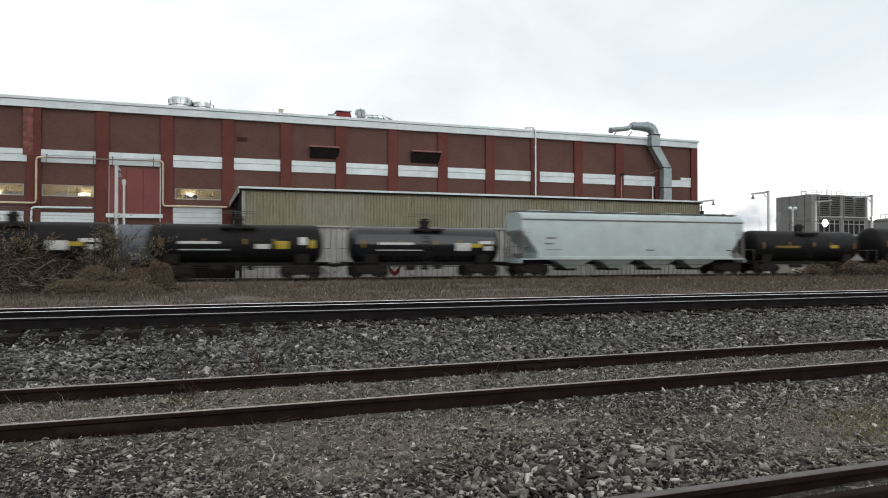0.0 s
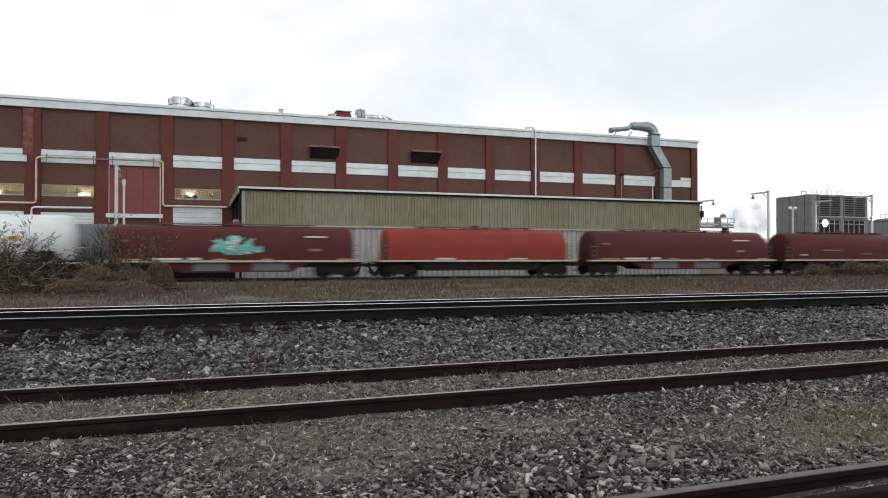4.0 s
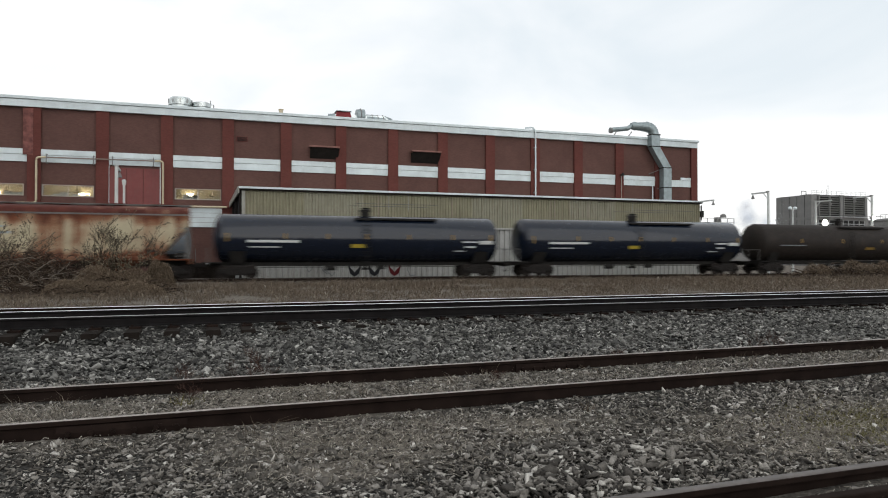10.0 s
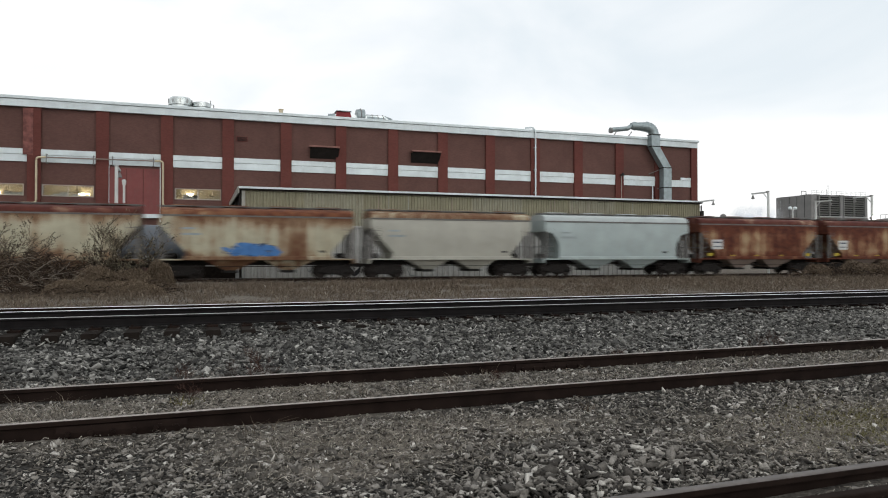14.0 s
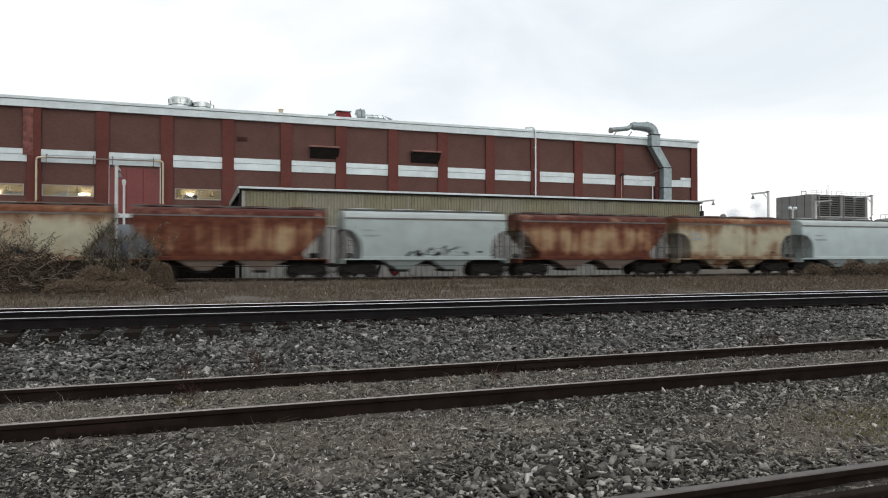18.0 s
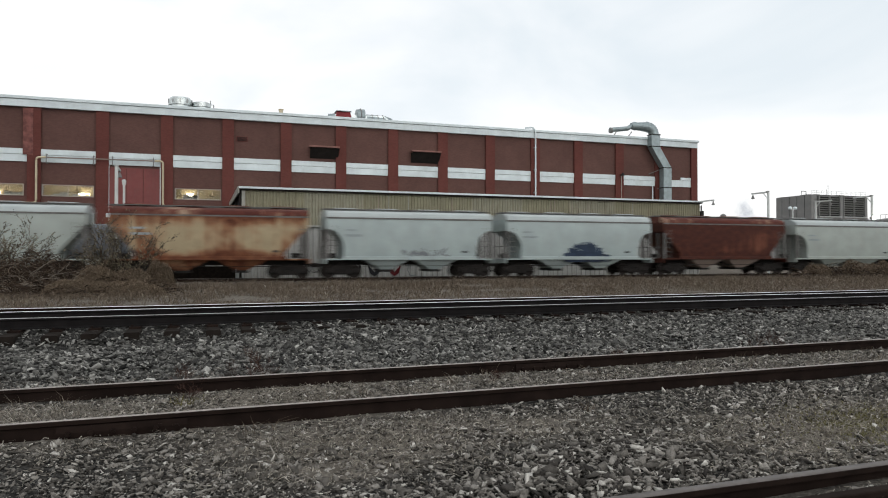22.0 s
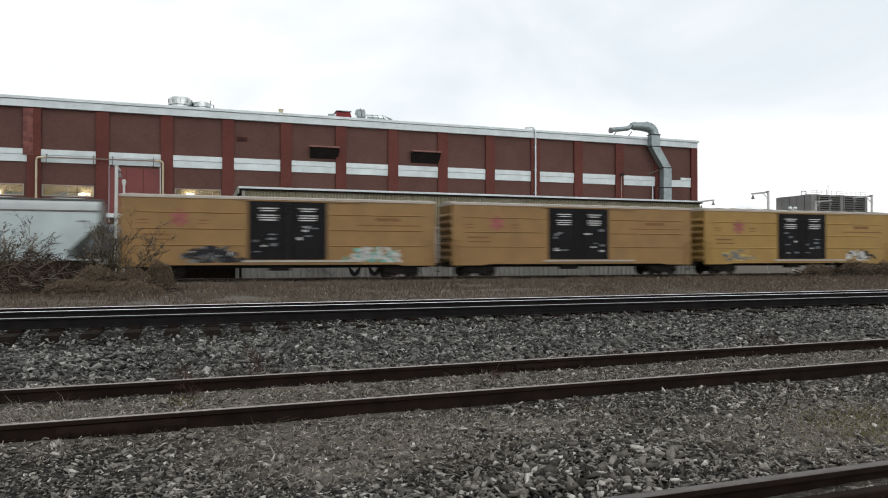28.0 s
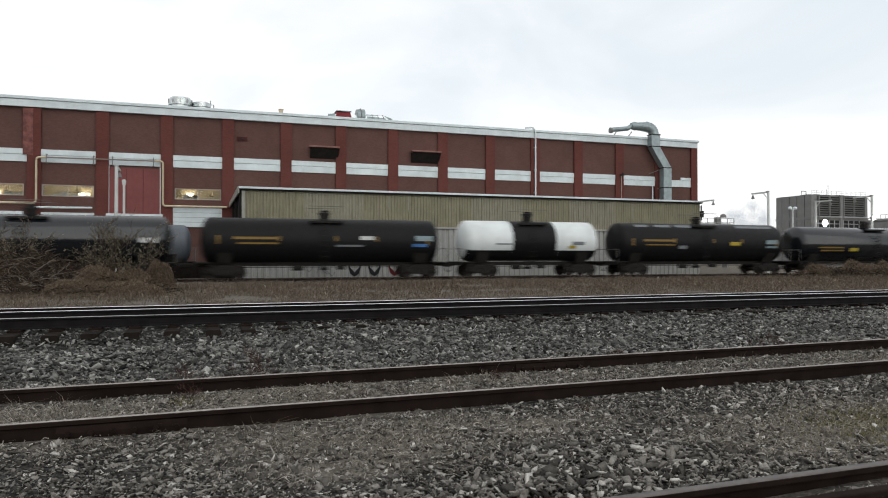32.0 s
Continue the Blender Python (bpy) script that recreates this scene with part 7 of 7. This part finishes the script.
def build_grass():
    rng = np.random.default_rng(21)
    # dry grass among the near tracks
    cx, cy = view_points(rng, 11000, 2.4, 8.6)
    k = math.tan(radians(1.15))
    want = soilness(cx, cy) + 0.35 * patchy(cx, cy, 1.7, 6.0) + 0.5 * bump_at(cx, cy, -1.35, 6.45, 0.5, 0.5)
    keep = (want > 0.50 + rng.uniform(-0.2, 0.45, len(cx))) & ~on_rail(cx, cy)
    for off in (-0.75, 0.75):
        gap = cy - (6.53 + off + k * cx)
        keep &= ~((gap > -0.22) & (gap < 0.1) & (rng.uniform(0, 1, len(cx)) < 0.75))
    cx, cy = cx[keep], cy[keep]
    x, y = tufts(rng, cx, cy, 9, 0.045)
    tall = 1.0 + 1.3 * bump_at(x, y, -1.35, 6.5, 0.5, 0.45)
    h = rng.uniform(0.02, 0.075, len(x)) * tall * np.where(rng.uniform(0, 1, len(x)) < 0.03, 1.8, 1.0)
    v, f = blades(rng, x, y, heights(x, y) - 0.01, h, rng.uniform(0.0012, 0.0028, len(x)), rng.uniform(0.4, 2.2, len(x)))
    fast_mesh("dry_grass", v, f, M_DRYGRASS, "short dry straw-coloured grass between rails", category="grass")
    # curled straw and twigs lying on the gravel
    x, y = view_points(rng, 62000, 2.4, 8.6)
    keep = (soilness(x, y) + 0.4 * patchy(x, y, 0.8, 14.0) > rng.uniform(-0.1, 0.75, len(x))) & ~on_rail(x, y)
    x, y = x[keep], y[keep]
    n = len(x)
    q, ln, wd = rng.uniform(0, 6.28, n), rng.lognormal(math.log(0.036), 0.5, n), rng.uniform(0.0008, 0.0026, n)
    z = heights(x, y) + rng.uniform(0.004, 0.028, n)
    ux, uy = np.cos(q), np.sin(q)
    curl, rise = rng.normal(0, 0.16, n) * ln, np.abs(rng.normal(0, 0.011, n))
    rows = []
    for t, c in ((-0.5, 0.0), (0.0, 1.0), (0.5, 0.0)):
        px, py, pz = x + ux * ln * t - uy * curl * c, y + uy * ln * t + ux * curl * c, z + rise * c
        rows += [np.stack([px + uy * wd, py - ux * wd, pz], 1), np.stack([px - uy * wd, py + ux * wd, pz + wd], 1)]
    v = np.stack(rows, 1).reshape(-1, 3)
    f = np.array([(0, 1, 3, 2), (2, 3, 5, 4)])[None] + (np.arange(n) * 6)[:, None, None]
    fast_mesh("straw_litter", v, f.reshape(-1, 4), M_DRYGRASS, "bits of dry curled straw lying on the gravel", category="litter")
    # taller dead weeds at the rails
    cx, cy = view_points(rng, 70, 5.2, 8.4)
    x, y = tufts(rng, cx, cy, 12, 0.05)
    h = rng.uniform(0.06, 0.17, len(x))
    v, f = blades(rng, x, y, heights(x, y) - 0.01, h, rng.uniform(0.0016, 0.003, len(x)), rng.uniform(0.3, 1.6, len(x)))
    fast_mesh("dead_weeds", v, f, M_WEEDS, "taller dead weeds along the siding rails", category="weeds")
    # green bits
    gx = np.concatenate([rng.normal(-0.13, 0.06, 60), rng.normal(5.3, 0.42, 7000), rng.normal(1.55, 0.06, 40)])
    gy = np.concatenate([rng.normal(6.75, 0.05, 60), rng.normal(4.12, 0.34, 7000), rng.normal(3.35, 0.05, 40)])
    h = rng.uniform(0.012, 0.04, len(gx)) * np.where(np.arange(len(gx)) < 60, 3.0, 1.0)
    v, f = blades(rng, gx, gy, heights(gx, gy) - 0.005, h, rng.uniform(0.003, 0.007, len(gx)), rng.uniform(0.3, 1.5, len(gx)))
    fast_mesh("green_grass", v, f, M_GREEN, "small patches of green grass in the gravel", category="grass")
    # weeds between the main line and the train
    x, y = view_points(rng, 150000, 16.2, 44.6, -0.33, 1.38)
    keep = patchy(x, y, 0.30, 2.0) + 0.5 * patchy(x, y, 1.1, 5.0) > -0.36
    x, y = x[keep], y[keep]
    tall = np.clip((y - 15.5) / 16, 0.22, 1.0) * (0.85 + 0.6 * patchy(x, y, 0.45, 8.0)) * np.where(y > 36, 1.25, 1.0)
    h = rng.uniform(0.14, 0.55, len(x)) * tall
    v, f = blades(rng, x, y, heights(x, y) - 0.03, h, rng.uniform(0.004, 0.011, len(x)), rng.uniform(0.2, 1.7, len(x)))
    fast_mesh("brown_weeds", v, f, M_WEEDS, "strip of brown dead weeds beside the far track", category="weeds")
    x, y = view_points(rng, 15000, 16.3, 19.5, -0.33, 1.38)
    keep = patchy(x, y, 0.4, 22.0) > -0.15
    x, y = x[keep], y[keep]
    v, f = blades(rng, x, y, heights(x, y) - 0.02, rng.uniform(0.05, 0.16, len(x)), rng.uniform(0.003, 0.008, len(x)), rng.uniform(0.3, 1.7, len(x)))
    fast_mesh("olive_grass", v, f, M_OLIVE, "low olive grass behind the main line", category="grass")

    # pale seed heads scattered in the weeds
    x, y = view_points(rng, 1500, 26.0, 43.0, -0.1, 1.2)
    keep = patchy(x, y, 0.5, 12.0) > 0.1
    x, y = x[keep], y[keep]
    v, f = blades(rng, x, y, heights(x, y) + rng.uniform(0.15, 0.4, len(x)), rng.uniform(0.08, 0.2, len(x)), rng.uniform(0.008, 0.02, len(x)), rng.uniform(0.2, 1.2, len(x)))
    fast_mesh("pale_weeds", v, f, M_DRYGRASS, "pale seed heads among the brown weeds", category="weeds")


build_grass()


def twig_mass(name, label, seed, count, centre, size, length, r, material, arch=0.5, category="brush", kind="stuff"):
    """A heap of bent bare twigs."""
    rnd = random.Random(seed)
    g = Geo()
    for _ in range(count):
        q = rnd.uniform(0, 6.28)
        k = math.sqrt(rnd.random())
        x, y = centre[0] + size[0] * k * math.cos(q), centre[1] + size[1] * k * math.sin(q)
        top = size[2] * (1 - 0.75 * k * k) * rnd.uniform(0.35, 1.0)
        a, ln = rnd.uniform(0, 6.28), length * rnd.uniform(0.5, 1.2)
        z0 = ground_z(x, y)
        p0 = Vector((x, y, z0 + top * rnd.uniform(0.0, 0.9)))
        p2 = p0 + Vector((math.cos(a) * ln, math.sin(a) * ln * 0.6, rnd.uniform(-0.8, 0.9) * ln))
        p2.z = max(z0 + 0.03, min(p2.z, z0 + top))
        p1 = (p0 + p2) / 2 + Vector((rnd.gauss(0, 0.35) * ln, rnd.gauss(0, 0.2) * ln, arch * ln * rnd.uniform(-0.3, 0.9)))
        g.tube([p0 * (1 - t) ** 2 + p1 * 2 * t * (1 - t) + p2 * t * t for t in (0, 0.2, 0.4, 0.6, 0.8, 1.0)], [r, r * 0.95, r * 0.85, r * 0.7, r * 0.55, r * 0.35], 3)
    return solid(name, g, material, label, category, kind=kind)


twig_mass("brush_heap", "tangled heap of bare brown brush beside the track", 4, 5600, (-7.5, 36.6, 0), (3.1, 1.5, 2.7), 0.62, 0.016, M_TWIG, arch=0.25)
twig_mass("brush_heap", "pale broken branches lying on the brush", 14, 190, (-6.9, 35.2, 0), (2.7, 0.8, 2.1), 0.9, 0.014, M_BRANCH, arch=0.3)
twig_mass("brush_heap", "low brown brush at the edge of the weeds", 5, 700, (-4.8, 35.0, 0), (3.6, 2.4, 1.05), 0.9, 0.022, M_TWIG)
twig_mass("brush_heap", "low brown brush on the far bank", 6, 900, (49.5, 42.2, 0), (6.5, 1.3, 1.5), 1.0, 0.026, M_TWIG)


def fuzzy_bush(seed, x, y, w, h, n=15000):
    """A dense dead bush: short crooked twiglets through a domed mass."""
    rng = np.random.default_rng(seed)
    q, k = rng.uniform(0, 6.28, n), np.sqrt(rng.uniform(0, 1, n))
    px, py = x + w * k * np.cos(q), y + 0.6 * w * k * np.sin(q)
    dome = h * np.sqrt(np.clip(1.02 - k * k, 0.03, 1)) * (1 + 0.3 * patchy(px, py, 1.7, seed * 1.3))
    pz = heights(px, py) + dome * rng.uniform(0, 1, n) ** 0.55 - 0.08
    v, f = blades(rng, px, py, pz, rng.uniform(0.05, 0.17, n), rng.uniform(0.0035, 0.009, n), rng.uniform(0.2, 2.2, n))
    fast_mesh("dead_bush", v, f, M_BUSH, "dense dead brown bush in the weeds", kind="", category="bush")


for seed_, x_, y_, w_, h_ in ((1, -1.85, 36.4, 0.74, 1.5), (2, -3.2, 35.6, 1.2, 1.25), (3, -4.4, 35.4, 1.2, 1.4), (6, -5.0, 33.6, 1.4, 0.75), (9, -3.0, 33.4, 1.6, 0.65),
                              (4, 46.4, 42.4, 1.6, 1.2), (5, 50.5, 42.6, 2.0, 1.5), (10, 53.5, 42.6, 1.8, 1.4)):
    fuzzy_bush(seed_, x_, y_, w_, h_)


def bare_shrub(name, label, seed, x, y, height, stems=7, spread=0.35, r0=0.042, r_min=0.009, base=0.3, mat=None, leafy=False):
    """A bare shrub: forked stems that taper to fine twigs."""
    rnd = random.Random(seed)
    root = thing(name, label, "shrub", at=(x, y, ground_z(x, y) - 0.05))
    stemg, twigg, leafg = Geo(), Geo(), Geo()

    def grow(p, d, ln, r, depth):
        pts, rs = [p], [r]
        q = p.copy()
        for i in range(3):
            d = (d + Vector((rnd.gauss(0, 0.16), rnd.gauss(0, 0.16), rnd.gauss(0.03, 0.08)))).normalized()
            q = q + d * ln / 3
            pts.append(q.copy())
            rs.append(r * (1 - 0.22 * (i + 1)))
        (stemg if depth == 0 else twigg).tube(pts, rs, 4 if depth == 0 else 3)
        if depth < 3:
            for _ in range(rnd.choice((3, 4, 5))):
                k = rnd.choice((1, 2, 3))
                dd = (d + Vector((rnd.gauss(0, 0.55), rnd.gauss(0, 0.55), rnd.gauss(0.1, 0.3)))).normalized()
                grow(pts[k], dd, ln * rnd.uniform(0.45, 0.7), max(r_min, rs[k] * 0.62), depth + 1)
        elif leafy:
            for _ in range(4):
                c = pts[rnd.choice((1, 2, 3))] + Vector((rnd.gauss(0, 0.03), rnd.gauss(0, 0.03), rnd.gauss(0, 0.03)))
                u = Vector((rnd.gauss(0, 1), rnd.gauss(0, 1), rnd.gauss(0, 1))).normalized()
                w = u.orthogonal().normalized() * rnd.uniform(0.012, 0.03)
                u = u * rnd.uniform(0.03, 0.06)
                leafg.add([tuple(c - u), tuple(c + w), tuple(c + u), tuple(c - w)], [(0, 1, 2, 3)])

    for _ in range(stems):
        d = Vector((rnd.gauss(0, spread), rnd.gauss(0, spread), 1)).normalized()
        grow(Vector((rnd.uniform(-base, base), rnd.uniform(-base, base) * 0.7, 0)), d, height * rnd.uniform(0.42, 0.58), r0, 0)
    part("stem_fork", stemg, mat or M_TWIG, root)
    part("twig_crown", twigg, mat or M_TWIG, root)
    if leafy:
        part("withered_leaves", leafg, M_LEAF, root, "few small withered leaves")


bare_shrub("bare_shrub", "thin brown shrub with a few withered leaves", 3, -3.75, 37.2, 3.4, 12, 0.26, leafy=True)
bare_shrub("bare_shrub", "thin shrub with withered leaves behind the brush", 8, -8.7, 38.0, 3.5, 8, 0.28, leafy=True)
bare_shrub("bare_shrub", "small bare shrub above the brush heap", 9, -6.4, 38.5, 2.3, 4, 0.4)

for seed_, x_, y_, h_ in ((21, 0.48, 7.45, 0.42), (22, 0.66, 7.5, 0.5), (23, -0.2, 7.4, 0.36), (24, -0.08, 7.0, 0.28), (25, 4.95, 7.45, 0.3), (26, 7.1, 7.6, 0.4), (27, 7.6, 7.65, 0.36), (28, 3.0, 6.9, 0.18)):
    bare_shrub("weed_stalk", "small dry weed with thin dark stalks by the rail", seed_, x_, y_, h_, 4, 0.3, 0.0045, 0.0016, 0.05, M_STALK)


# ---------------------------------------------------------------- steam beyond the shed
M_STEAMM = Mat("thin_steam", 1.0, 0.0, 0.0)
st_diff, st_tran, st_mix = (M_STEAMM.n.new("ShaderNodeBsdfDiffuse"), M_STEAMM.n.new("ShaderNodeBsdfTranslucent"), M_STEAMM.n.new("ShaderNodeMixShader"))
for st_s in (st_diff, st_tran):
    st_s.inputs["Color"].default_value = (0.88, 0.91, 0.95, 1)
M_STEAMM.l.new(st_diff.outputs[0], st_mix.inputs[1])
M_STEAMM.l.new(st_tran.outputs[0], st_mix.inputs[2])
M_STEAMM.l.new(st_mix.outputs[0], M_STEAMM.n["Material Output"].inputs["Surface"])
M_STEAM = M_STEAMM.m


def steam_plume():
    """Clouds of fine droplets that drift slowly; each cloud is thick in its middle and thins out."""
    plume = thing("steam_plume", "faint white steam drifting beyond the shed", "steam", at=(84.0, 92.0, 0.0))
    puffs = []
    rng = np.random.default_rng(12)
    for c in range(7):
        n = 9000
        p = rng.normal(0, 1, (n, 3)) * np.array([1.15, 0.9, 1.35]) * rng.uniform(0.3, 1.0, (n, 1))
        wave = patchy(p[:, 0], p[:, 2], 0.9, 3.0 + c)
        p = p[wave > rng.uniform(-0.5, 0.25, n)]
        u = rng.normal(0, 1, p.shape)
        u *= 0.027 / np.linalg.norm(u, axis=1)[:, None]
        w = np.cross(u, rng.normal(0, 1, p.shape))
        w *= 0.022 / np.linalg.norm(w, axis=1)[:, None]
        me = bpy.data.meshes.new("puff")
        me.from_pydata(np.stack([p - u, p + w, p + u, p - w], 1).reshape(-1, 3).tolist(), [], np.arange(4 * len(p)).reshape(-1, 4).tolist())
        me.materials.append(M_STEAM)
        puff = tagged(new("puff", me), "faint steam puff")
        puff.parent = plume
        puff.visible_shadow = False
        puffs.append((puff, Vector((-1.8 + 1.25 * c + rng.uniform(-0.4, 0.4), 0.0, 6.8 + 0.5 * rng.random() + (1.5 if c % 3 == 1 else 0.0))), rng.uniform(0, 6.28)))
    return puffs


PUFFS = steam_plume()


# ---------------------------------------------------------------- movement
def travelled(t):
    """Metres that the train has gone at t seconds."""
    return 23.9616 * t + 0.058352 * t * t - 0.00073655 * t ** 3


def motions():
    for car, centre in CARS:
        walk(car, [(t, pose(0, 46.8, 0, 0, 0, LINE_YAW) @ pose(centre - 129.5 + travelled(t), 0, 0)) for t in range(0, 33, 2)])
    for puff, home, phase in PUFFS:
        walk(puff, [(t, Matrix.Translation(home + Vector((1.1 * math.sin(0.5 * t + phase), 0.4 * math.sin(0.31 * t + phase), 0.9 * math.sin(0.42 * t + 1.7 * phase))))
                     @ pose(0, 0, 0, 0, 0, 8 * math.sin(0.3 * t + phase))) for t in range(0, 33, 1)])


motions()
